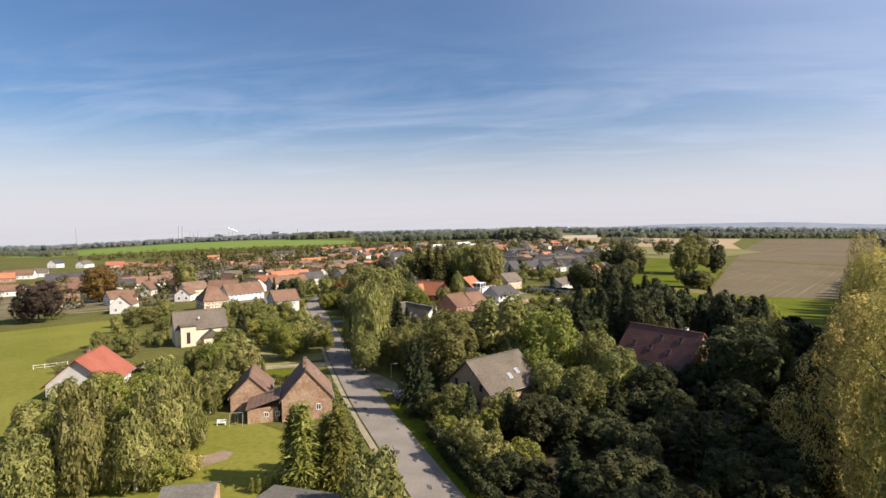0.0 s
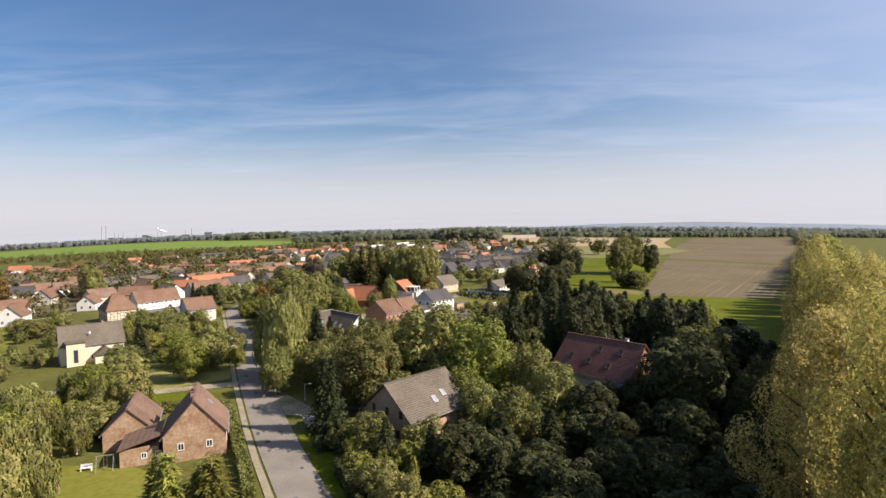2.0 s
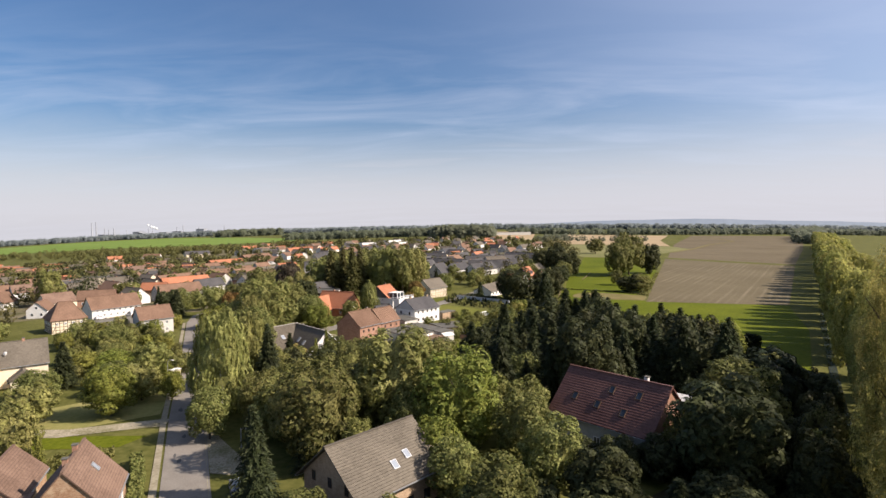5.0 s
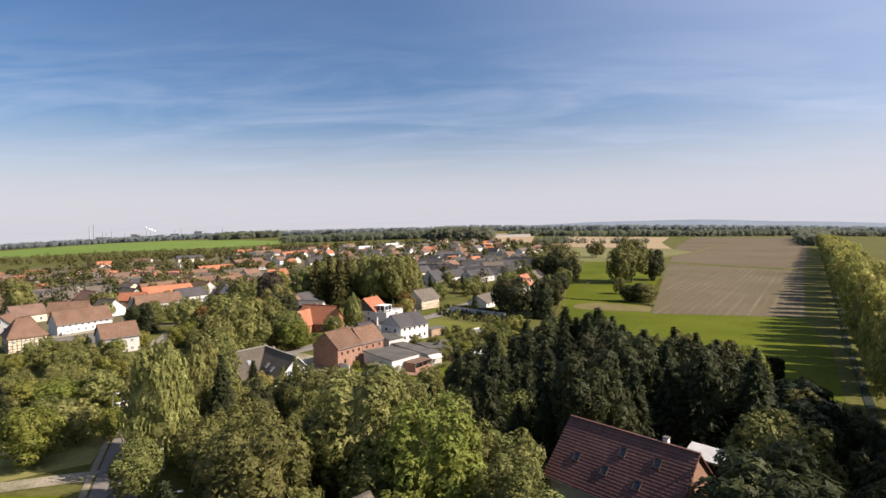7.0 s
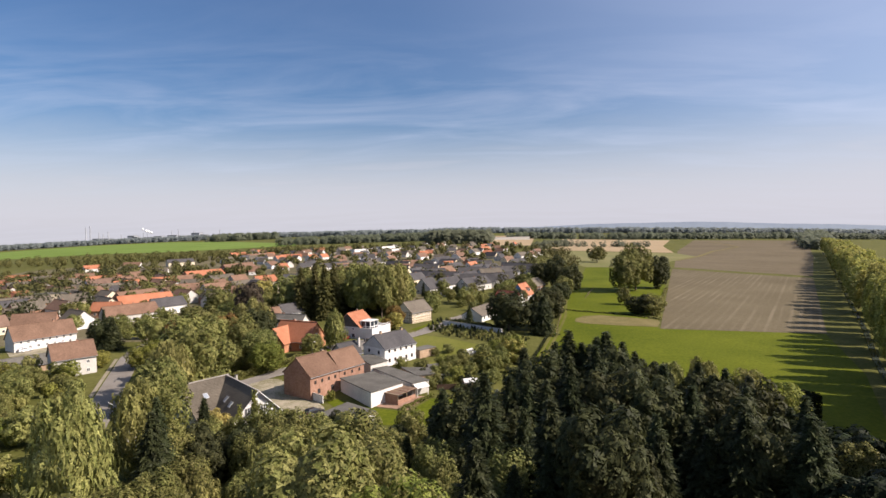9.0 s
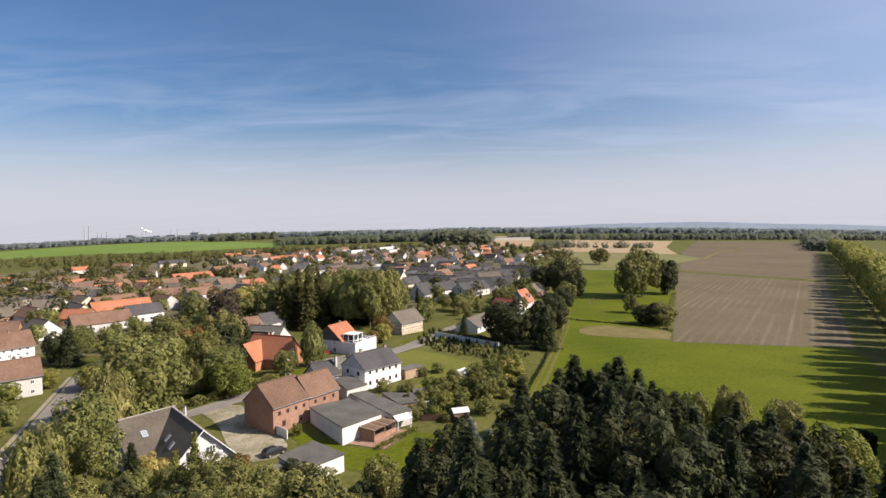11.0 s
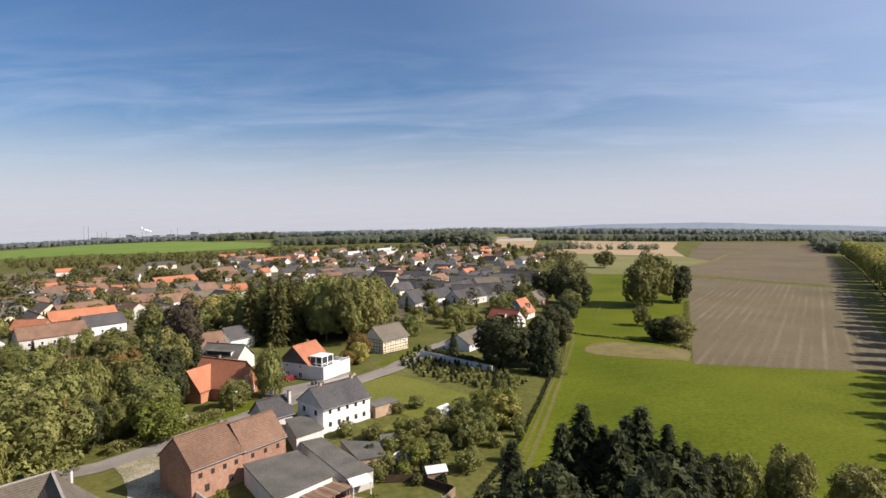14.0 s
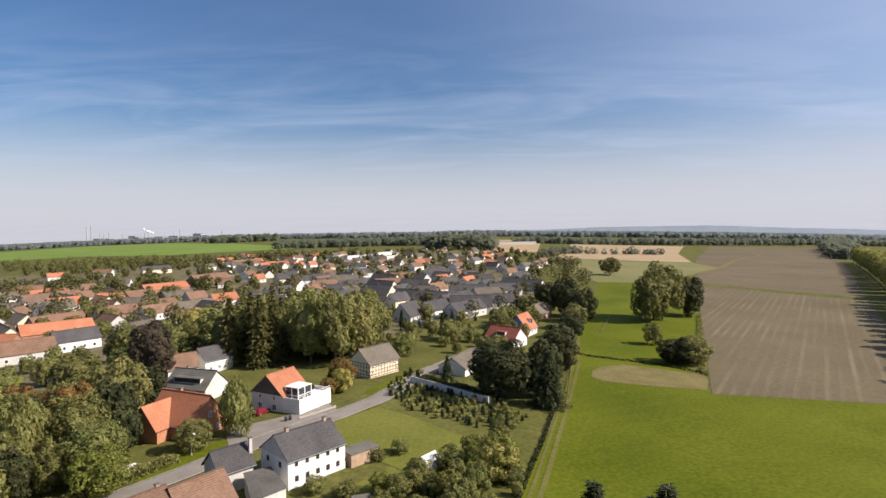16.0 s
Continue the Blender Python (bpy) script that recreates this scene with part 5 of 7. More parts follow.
house("grey-roofed house with a long dormer band", -58.0, 268.5, -13, 13.0, 9.0, 3.6, 7.4, GREYPL, R_FELT, dorm=((0, -1, 8.5),), chim=((-3, 0.5, 0.6, BRICK),))
house("house with red-brown roof beside the village street", -73.5, 288.5, 44, 9.0, 8.0, 4.2, 7.6, PLASTER, R_RED, rows=(("front", 3, 1.0, 0.9, 1.2),))
house("white house with slate-grey roof beside the village street", -68.5, 299.0, 60, 10.0, 8.0, 4.4, 7.8, PLASTER, R_DARK, rows=(("front", 3, 1.0, 0.9, 1.2), ("right", 2, 1.0, 0.9, 1.2)))
th = house("white house with orange roof and roof terrace", -30.8, 257.8, 66, 9.0, 10.2, 4.2, 8.6, PLASTER, R_ORANGE, rows=(("left", 2, 2.9, 0.8, 1.0), ("left", 2, 0.4, 1.3, 1.5), ("front", 2, 1.0, 1.0, 1.2)), left_gable=R_FELT, chim=((1.5, 0.3, 0.7, BRICK),))
part("terrace_block", boxes((-4.5, -10.2, -0.8, 7.0, -5.1, 3.1)), PLASTER, th, "white terrace block with parapet wall")
for d in ((-4.5, -10.2, 3.1, 7.0, -10.0, 4.0), (-4.5, -10.0, 3.1, -4.3, -5.1, 4.0), (6.8, -10.0, 3.1, 7.0, -5.1, 4.0)):
    part("parapet", boxes(d), PLASTER, th)
part("sun_room_roof", boxes((-3.0, -8.5, 6.0, 2.0, -4.2, 6.16)), PLASTER, th, "flat white roof of the glazed sun room")
for px_ in (-2.8, -0.5, 1.8):
    for py_ in (-8.3, -6.4, -4.5):
        if px_ != -0.5 or py_ != -6.4:
            part("sun_room_post", boxes((px_ - 0.11, py_ - 0.11, 3.1, px_ + 0.11, py_ + 0.11, 6.0)), WHITEWOOD, th)
for d in ((-2.7, -8.33, 3.2, 1.7, -8.28, 5.95), (-2.83, -8.2, 3.2, -2.78, -4.6, 5.95), (1.78, -8.2, 3.2, 1.83, -4.6, 5.95)):
    part("sun_room_glass", boxes(d), GLASS, th)
for d in ((-2.9, -8.42, 4.15, 1.9, -8.26, 4.3), (-2.9, -8.26, 4.15, -2.74, -4.5, 4.3)):
    part("sun_room_rail", boxes(d), WHITEWOOD, th)
for k in range(9):
    part("balustrade_post", boxes((-4.4 + k * 1.4, -10.12, 4.0, -4.34 + k * 1.4, -10.06, 4.5)), WHITEWOOD, th)
part("balustrade_rail", boxes((-4.42, -10.13, 4.5, 6.9, -10.05, 4.57)), WHITEWOOD, th)
fb = house("half-timbered barn with brown tiled roof", -13.6, 292.5, 55, 12.4, 8.8, 4.6, 8.4, CREAM, R_GREY, rows=(("front", 4, 2.7, 0.7, 0.8),), name="barn", category="barn")
timbering(fb, 12.4, 8.8, 4.6, "front")
timbering(fb, 12.4, 8.8, 4.6, "left")
house("grey-roofed bungalow behind a white garden wall", 14.0, 298.0, 64, 16.0, 9.0, 2.7, 5.4, PLASTER, R_GREY, rows=(("front", 4, 0.9, 1.3, 1.2),))
house("house with red tiled roof and dormer", 29.0, 338.0, -36, 13.0, 9.4, 3.0, 7.0, PLASTER, R_BRIGHT, rows=(("right", 2, 1.0, 1.0, 1.2),), dorm=((0, -1, 4.0),))
house("house with salmon tiled roof and blue gable", 36.9, 359.6, 63, 11.0, 8.8, 3.0, 8.6, PLASTER, R_ORANGE, rows=(("front", 3, 1.0, 1.0, 1.2), ("left", 2, 1.0, 1.0, 1.2)), left_gable=BLUEPL, dorm=((1.5, -1, 2.4),))
house("brick house with grey tiled roof", 47.5, 401.5, 60, 13.0, 9.0, 3.4, 7.2, BRICK, R_GREY, rows=(("front", 3, 1.0, 1.0, 1.2),))
fl = house("half-timbered farmhouse with hipped red-brown roof", -144.4, 226.2, 48, 11.0, 12.0, 4.9, 10.6, CREAM, R_RED, hip=3.6, rows=(("left", 4, 2.9, 0.8, 1.0), ("front", 4, 2.9, 0.8, 1.0)))
timbering(fl, 11.0, 12.0, 4.9, "left"); timbering(fl, 11.0, 12.0, 4.9, "front")
house("long white farmhouse with red-brown roof", -148.3, 259.5, 58, 20.0, 8.4, 4.2, 8.8, PLASTER, R_RED, rows=(("front", 8, 2.7, 0.9, 1.0), ("front", 7, 0.8, 0.9, 1.1)), chim=((4, 0, 0.7, BRICK),))
house("grey plastered house with dark red roof by the road", -105.9, 217.4, 46, 10.6, 9.0, 5.4, 9.2, GREYPL, R_RED, rows=(("front", 3, 3.3, 0.9, 1.0), ("front", 3, 0.8, 0.9, 1.0), ("right", 2, 2.6, 0.8, 1.0)), chim=((1.5, 0, 0.6, BRICK),))
house("low long barn with grey roof in a farmyard", -122.0, 222.0, 52, 15.0, 7.0, 2.4, 4.6, BROWNBRICK, R_FELT, name="barn", category="barn")

# ---------------------------------------------------------------- village beyond
hrng = random.Random(11)


PLACED = []


def far_house(x, y, deg, L, W, wall, roof, eave=4.2, ridge=8.0, tone="", gab=None):
    PLACED.append((x, y))
    names = {R_ORANGE: "orange", R_RED: "red-brown", R_GREY: "grey", R_BARN: "old red", R_DARK: "anthracite", R_BRIGHT: "bright red", R_FELT: "dark felt"}
    walls = {PLASTER: "white", CREAM: "cream", GREYPL: "grey", BRICK: "brick"}
    return house("%s village house with %s tiled roof" % (walls.get(wall, "plastered"), names.get(roof, "dark")), x, y, deg, L, W, eave, ridge, wall, roof,
                 rows=(("front", max(2, int(L / 4)) if y < 600 else 2, 1.0, 1.1, 1.3), ("left", 2, 1.0, 1.1, 1.3), ("left", 1, eave + 0.4, 1.1, 1.2)), chim=((hrng.uniform(-2, 2), 0.3, 0.7, BRICK),), group="village houses", far=math.hypot(x - 10, y) > 300)


far_house(-167, 357, 50, 27, 10, BRICK, R_ORANGE)
far_house(-143, 336, 57, 16, 9, PLASTER, R_DARK)
far_house(-172, 333, 8, 13, 9, BRICK, R_ORANGE, 3.4, 7)
far_house(-222, 421, 70, 12, 9, PLASTER, R_DARK, 3.4, 7.5)
far_house(-188, 384, 66, 24, 10, BRICK, R_RED, 3.6, 7.5)
far_house(-300, 480, 75, 16, 10, PLASTER, R_GREY)
far_house(-330, 540, 40, 14, 9, BRICK, R_RED)
far_house(-428, 690, 48, 16, 10, PLASTER, R_ORANGE)
far_house(-410, 740, 10, 20, 10, PLASTER, R_RED)
far_house(-298, 594, 20, 24, 11, PLASTER, R_GREY)
far_house(-367, 773, 46, 32, 12, CREAM, R_DARK, 5, 9)
far_house(-223, 540, 58, 34, 12, BRICK, R_ORANGE)
far_house(-170, 412, 40, 18, 11, BRICK, R_RED)
far_house(-186, 416, 60, 8, 7, PLASTER, R_RED, 3.6, 5.6)
far_house(-126, 353, 68, 11, 9, GREYPL, R_GREY)
far_house(-306, 535, 10, 14, 9, BRICK, R_ORANGE, 3, 6)
far_house(-376, 975, 58, 28, 12, BRICK, R_ORANGE)
far_house(-224, 615, 70, 40, 12, BRICK, R_RED, 4.5, 9)
far_house(-205, 655, 80, 16, 11, PLASTER, R_RED)
far_house(-322, 812, 66, 16, 10, PLASTER, R_GREY)
far_house(-312, 850, 66, 16, 10, PLASTER, R_DARK)
far_house(-312, 893, 66, 40, 13, BRICK, R_RED)
far_house(-245, 820, 62, 17, 10, PLASTER, R_ORANGE)
far_house(-231, 826, 20, 14, 10, PLASTER, R_ORANGE)
far_house(-198, 786, 64, 15, 10, PLASTER, R_ORANGE)
far_house(-259, 1047, 24, 18, 10, PLASTER, R_ORANGE)
far_house(-264, 986, 35, 15, 10, PLASTER, R_RED)
far_house(-360, 1124, 70, 20, 10, PLASTER, R_RED)
far_house(-72, 514, 38, 18, 11, CREAM, R_DARK, 3.2, 8.2)
far_house(-48, 503, -30, 22, 12, CREAM, R_DARK, 3.6, 9.2)
far_house(-45, 474, -25, 21, 13, CREAM, R_DARK, 3.4, 9.2)
far_house(-55, 560, -30, 24, 12, CREAM, R_DARK, 3.4, 8.6)
far_house(-26, 512, -10, 20, 12, CREAM, R_DARK, 3.2, 9)
far_house(-11, 564, 49, 12, 9, PLASTER, R_ORANGE, 3.2, 7.4)
far_house(-16, 393, 66, 13, 11, GREYPL, R_DARK, 3.0, 8.8)
far_house(-9, 446, -15, 21, 11, GREYPL, R_DARK, 3.4, 8)
far_house(3, 432, 40, 12, 10, CREAM, R_DARK, 3.4, 8)
far_house(14, 425, 2, 22, 11, GREYPL, R_DARK, 3.4, 8)
far_house(10, 481, 10, 20, 11, CREAM, R_DARK, 3.4, 8)
far_house(23, 460, 30, 17, 12, GREYPL, R_GREY, 3.4, 8.8)
far_house(-4, 700, 60, 18, 10, PLASTER, R_RED)
far_house(10, 543, 62, 15, 9, PLASTER, R_ORANGE)
far_house(28, 865, 40, 15, 9, PLASTER, R_ORANGE)
far_house(-94, 775, 59, 16, 10, PLASTER, R_RED)
far_house(-48, 709, 56, 15, 10, PLASTER, R_RED)
far_house(93, 793, 55, 16, 10, PLASTER, R_RED)
far_house(66, 704, 50, 15, 10, PLASTER, R_GREY)
far_house(80, 735, 60, 14, 10, PLASTER, R_RED)
far_house(2, 607, 60, 13, 10, CREAM, R_RED)
far_house(-23, 620, 60, 14, 10, PLASTER, R_DARK)
far_house(-85, 640, 37, 14, 10, PLASTER, R_DARK)
far_house(-68, 790, 20, 13, 10, PLASTER, R_GREY)
far_house(13, 795, 60, 16, 10, PLASTER, R_GREY)
# white gables and barns beyond the pasture
far_house(-186, 222, 112, 11, 9, PLASTER, R_RED, 4, 8)
far_house(-182, 262, 105, 9, 8, PLASTER, R_RED, 3.6, 7)
far_house(-212, 252, 60, 14, 9, PLASTER, R_RED, 3.4, 7)
far_house(-232, 236, 50, 14, 9, GREYPL, R_RED, 3.4, 7)
far_house(-255, 300, 35, 22, 11, PLASTER, R_DARK, 4.2, 8.5)
far_house(-262, 190, 70, 14, 9, GREYPL, R_RED)
far_house(-300, 330, 30, 24, 12, PLASTER, R_RED, 4, 8)
far_house(-205, 310, 30, 16, 10, PLASTER, R_GREY)
far_house(-180, 296, 25, 16, 9, BRICK, R_RED, 3.6, 7.5)
far_house(-232, 345, 60, 15, 10, PLASTER, R_DARK)
for q in (
    (-433, 405, 30, 22, 10, PLASTER, R_RED, 3.6, 7.4),
    (-321, 290, 40, 15, 9, PLASTER, R_RED, 3.4, 7.0),
    (-296, 284, 110, 13, 9, GREYPL, R_RED, 3.8, 7.6),
    (-347, 362, 35, 26, 11, PLASTER, R_DARK, 3.6, 8.2),
    (-547, 561, 105, 16, 10, PLASTER, R_DARK, 5.0, 9.5),
    (-507, 559, 100, 18, 10, PLASTER, R_GREY, 4.2, 8.2),
    (-283, 300, 35, 20, 9, BRICK, R_RED, 3.4, 7.0),
    (-226, 291, 105, 14, 9, GREYPL, R_RED, 3.6, 8.0),
    (-311, 387, 35, 20, 10, PLASTER, R_GREY, 3.8, 7.8),
    (-340, 472, 40, 24, 11, BRICK, R_ORANGE, 3.8, 7.8),
    (-246, 394, 38, 26, 10, GREYPL, R_GREY, 3.8, 7.8),
    (-231, 411, 108, 13, 9, PLASTER, R_RED, 3.8, 7.8),
    (-371, 425, 40, 16, 9, CREAM, R_RED, 3.6, 7.4),
    (-435, 426, 40, 14, 9, PLASTER, R_GREY, 3.6, 7.4),
    (-418, 376, 40, 16, 9, BRICK, R_ORANGE, 3.6, 7.4),
    (-454, 542, 30, 18, 10, PLASTER, R_ORANGE, 3.6, 7.4),
):
    if all(math.hypot(q[0] - a, q[1] - b) > 13 for a, b in PLACED):
        far_house(*q)
for lbl, poly, hh, wl_, rf_ in (("white flat-roofed school hall behind houses", [(-262, 395), (-236, 402), (-230, 384), (-256, 377)], 7.0, CREAM, R_FELT),
                               ("long white industrial hall with pale roof", [(-122, 548), (-99, 583), (-90, 577), (-113, 542)], 4.6, PLASTER, R_SHEET),
                               ("white flat-roofed apartment block", [(-179, 931), (-150, 971), (-142, 965), (-171, 925)], 7.0, PLASTER, R_FELT),
                               ("white flat-roofed apartment block", [(-150, 1000), (-127, 1053), (-119, 1049), (-142, 996)], 7.0, PLASTER, R_FELT),
                               ("white flat-roofed apartment block", [(-120, 890), (-96, 915), (-90, 909), (-114, 884)], 7.0, PLASTER, R_FELT),
                               ("pale farm hall before the far woods", [(60, 1500), (150, 1530), (155, 1500), (65, 1470)], 7.0, GREYPL, R_FELT)):
    flat_building(lbl, poly, hh, wl_, rf_, "hall", "hall")
# smaller houses filling the far village
for poly, n, gap, seed in (([(-150, 292), (-120, 332), (-112, 400), (-140, 470), (-220, 520), (-330, 560), (-420, 520), (-330, 330), (-240, 262)], 74, 15, 21), ([(-120, 430), (-60, 400), (40, 400), (60, 480), (60, 600), (-130, 600)], 44, 15, 22)):
    krng = random.Random(seed)
    n0 = 0
    for _ in range(3000):
        if n0 >= n:
            break
        x, y = krng.uniform(-420, 60), krng.uniform(260, 600)
        inside = False
        for (xa, ya), (xb, yb) in zip(poly, poly[1:] + poly[:1]):
            if (ya > y) != (yb > y) and x < (xb - xa) * (y - ya) / (yb - ya) + xa:
                inside = not inside
        if not inside or any(math.hypot(x - a, y - b) < gap for a, b in PLACED):
            continue
        n0 += 1
        far_house(x, y, krng.choice((52, 58, 62, -30, -38, 20)), krng.uniform(12, 23), krng.uniform(9, 11.5), krng.choice([PLASTER, PLASTER, CREAM, GREYPL, BRICK]), krng.choice([R_RED, R_RED, R_ORANGE, R_GREY, R_GREY, R_BARN] if x < -130 else [R_DARK, R_DARK, R_DARK, R_DARK, R_GREY, R_RED]), 3.8, 7.8)
taken = []
roofs = [R_ORANGE, R_RED, R_DARK, R_GREY, R_RED, R_DARK, R_GREY]
for k in range(1500):
    if len(taken) >= 100:
        break
    y = hrng.uniform(560, 1150)
    x = hrng.uniform(-0.40, 0.085) * (y - 60) + 5
    if any(math.hypot(x - a, y - b) < 21 for a, b in taken) or (-140 < x < -80 and 535 < y < 600):
        continue
    taken.append((x, y))
    rf_ = hrng.choice(roofs)
    far_house(x, y, hrng.uniform(20, 70) if hrng.random() < 0.7 else hrng.uniform(-40, 0), hrng.uniform(10, 15), hrng.uniform(8, 10), hrng.choice([PLASTER, PLASTER, CREAM, GREYPL]), rf_, 3.4, 7.4)

# ---------------------------------------------------------------- trees in place
for q in (("weep", -45.0, 133.5, 19.5, 5.0), ("weep", -40.5, 127.5, 20.5, 6.0), ("broad", -55.2, 190, 20, 8.5), ("spruce", -37, 142, 15.6, 3.6), ("broad", -16.5, 107, 15.5, 6.6), ("spruce", -18.8, 88.7, 14.5, 3.0),
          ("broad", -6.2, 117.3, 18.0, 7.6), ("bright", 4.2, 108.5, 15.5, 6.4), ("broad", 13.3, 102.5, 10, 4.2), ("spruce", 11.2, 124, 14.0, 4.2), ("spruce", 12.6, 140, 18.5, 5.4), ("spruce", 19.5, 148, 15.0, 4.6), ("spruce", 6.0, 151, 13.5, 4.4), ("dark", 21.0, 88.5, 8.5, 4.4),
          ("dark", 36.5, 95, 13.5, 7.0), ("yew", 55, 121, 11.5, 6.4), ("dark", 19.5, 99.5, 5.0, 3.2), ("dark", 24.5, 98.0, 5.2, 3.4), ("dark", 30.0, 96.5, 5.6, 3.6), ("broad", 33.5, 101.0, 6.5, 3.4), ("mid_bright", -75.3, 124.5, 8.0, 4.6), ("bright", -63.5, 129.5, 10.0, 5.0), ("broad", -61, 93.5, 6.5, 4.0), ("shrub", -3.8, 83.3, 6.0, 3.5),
          ("spruce", -34.8, 136.9, 15.0, 4.0), ("spruce", -37.6, 158.1, 10.3, 2.9), ("broad", -20, 113, 11, 6.0), ("broad", -2, 122, 15, 6.0), ("broad", 14.5, 110.5, 9.5, 4.2),
          ("spruce", 27.1, 154.5, 18.4, 4.8), ("spruce", 31.8, 155.6, 19.8, 4.8), ("spruce", 37.2, 153.0, 14.6, 4.3), ("spruce", 42.8, 155.1, 16.7, 4.3), ("spruce", 49.1, 156.6, 17.0, 3.9), ("spruce", 52.8, 154.9, 16.2, 3.8),
          ("spruce", 57.8, 157.3, 14.3, 4.5), ("bright", 63.5, 157.6, 12.9, 4.6), ("broad", 44.2, 108, 12.5, 6.0), ("yew", 67.6, 145.6, 8.8, 6.6),
          ("mid", -91.6, 268.4, 12, 7.0), ("dark", -55, 229.0, 15, 6.0), ("mid", -102, 306, 15, 7.0), ("mid_bright", -90, 300, 14, 5.5), ("conifer", -64.4, 304.1, 23.8, 5.4), ("conifer", -53.2, 301.8, 24.8, 5.4), ("mid_bright", -40.4, 316.9, 22.2, 9.0),
          ("mid_bright", -26.2, 314.7, 21.2, 8.6), ("bright", -45.3, 210.8, 8.6, 4.8), ("weep", -64.5, 216.3, 15.5, 6.2), ("broad", -57.0, 222.6, 14.2, 5.8), ("mid_bright", -61.5, 241.3, 17, 6.6), ("rust", -68, 236, 13, 5.4), ("broad", -71, 222, 14, 6.0),
          ("copper", -78.7, 282.2, 19.4, 7.0), ("broad", -50.0, 216.3, 11.0, 5.4), ("broad", -38.2, 228.6, 6.5, 3.6), ("weep", -32.8, 236.6, 12.6, 3.9), ("yellow", -98.5, 349.6, 13.5, 6.2), ("conifer", -59.7, 309.8, 25, 4.6),
          ("conifer", -50.1, 305.3, 25.5, 4.6), ("conifer", -66.9, 310.1, 18.7, 4.0), ("mid_bright", -37.7, 305.9, 24.0, 7.4), ("mid_bright", -28.8, 303.6, 24.2, 7.2), ("mid_bright", -22.9, 310.9, 22.5, 6.4), ("rust", -19.0, 272.5, 9.0, 4.0),
          ("dark", 24.2, 269.5, 14.8, 8.6), ("dark", 37.0, 280, 13.5, 6.0), ("spruce", 36.0, 262.0, 14.6, 5.0), ("dark", 35.5, 271, 11.5, 5.0), ("dark", 44, 298, 13.0, 6.4), ("spruce", 9.5, 283, 8, 2.4), ("dark", 46.6, 318.3, 11.7, 6.4), ("mid", 99.5, 394, 23, 9.0), ("mid_bright", 108.5, 404, 28, 11.0), ("mid_bright", 103, 400, 25, 8.0),
          ("dark", 125.5, 416.1, 20.2, 8.4), ("shrub", 85.5, 342.5, 8.5, 3.8), ("dark", 85.0, 312.3, 8.8, 6.6), ("broad", 89.6, 311.5, 9.2, 6.0), ("far", 141, 660, 17, 11), ("dark", 61.9, 408.2, 20, 8.8), ("dark", 67.5, 392.1, 16, 7.4), ("mid", 60, 372, 11, 6), ("dark", 56, 352, 10, 5.5),
          ("dark", 55, 430, 15, 8), ("shrub_bright", 22, 219, 8.0, 4.0), ("shrub", 15, 208, 5.0, 3.0), ("shrub", 10, 203, 4.2, 2.6), ("shrub", 18, 213, 5.5, 3.2), ("shrub_bright", 7, 200, 4.0, 2.2), ("mid", -102.6, 283.4, 10, 6.0),
          ("spruce", 32.0, 184.5, 17.0, 6.2), ("spruce", 40.2, 184.8, 16.8, 6.4), ("blue", 12.6, 173.3, 8.5, 2.8), ("blue", 15.6, 171, 7.5, 2.6), ("spruce", 21.5, 176, 15, 4.6), ("spruce", 25, 168, 15, 4.6), ("spruce", 36.0, 181.4, 14.6, 5.4), ("spruce", 28.9, 183.4, 14.6, 4.6), ("spruce", 34.6, 183.2, 14.6, 5.0), ("spruce", 38.0, 184.2, 15.6, 5.2), ("spruce", 43.4, 183.4, 14.8, 4.6), ("weep", 54.5, 186.0, 9.6, 3.8), ("weep", 61.2, 186.0, 10.4, 4.4), ("weep", 71.3, 186.6, 8.0, 4.6), ("spruce", 45.6, 182.0, 13.0, 3.8), ("dark", 49.5, 184.5, 10.0, 3.6),
          ("weep", -56.9, 53.4, 15.5, 4.2), ("weep", -50.8, 55.6, 10.7, 3.8), ("weep", -53.5, 64.6, 13.0, 4.6), ("weep", -53.0, 69.5, 11.5, 4.0), ("weep", -61.3, 50.1, 9.5, 4.4), ("shrub_bright", -47.7, 57.2, 5.0, 2.8), ("weep", -66, 60, 9, 4.4), ("bright", -60, 72, 11, 4.6),
          ("thuja", -30.6, 60.4, 11.0, 2.6), ("thuja", -28.4, 58.6, 12.0, 3.2), ("thuja", -26.0, 60.8, 9.5, 2.6), ("thuja", -24.2, 60.1, 11.2, 3.2), ("thuja", -27.0, 63.4, 9.0, 2.6), ("weep", -15.8, 48.6, 10.0, 4.6), ("yellow", -13.0, 45.0, 6.5, 3.0),
          ("copper", -203, 193.4, 17.5, 9.0), ("rust", -231.9, 259.7, 19.4, 9.4), ("broad", -150.4, 189.5, 6.5, 6.0), ("broad", -160.4, 195.5, 6.0, 5.0), ("mid", -205.6, 297.1, 19.9, 7.4), ("mid_bright", -72.5, 114.0, 7.0, 4.2),
          ("mid_bright", -63, 139, 8.0, 4.4), ("broad", -70, 142, 7.5, 4.4), ("shrub", -155.8, 207.7, 7.0, 4.4), ("broad", -85, 138, 7, 4.4), ("broad", -90, 170, 6, 4), ("bright", -82, 160, 6.5, 4.5), ("mid_bright", -74, 162, 7.5, 4.5), ("shrub", -96, 180, 5, 4), ("spruce", -88, 150, 11, 3.6)):
    plant(*q)
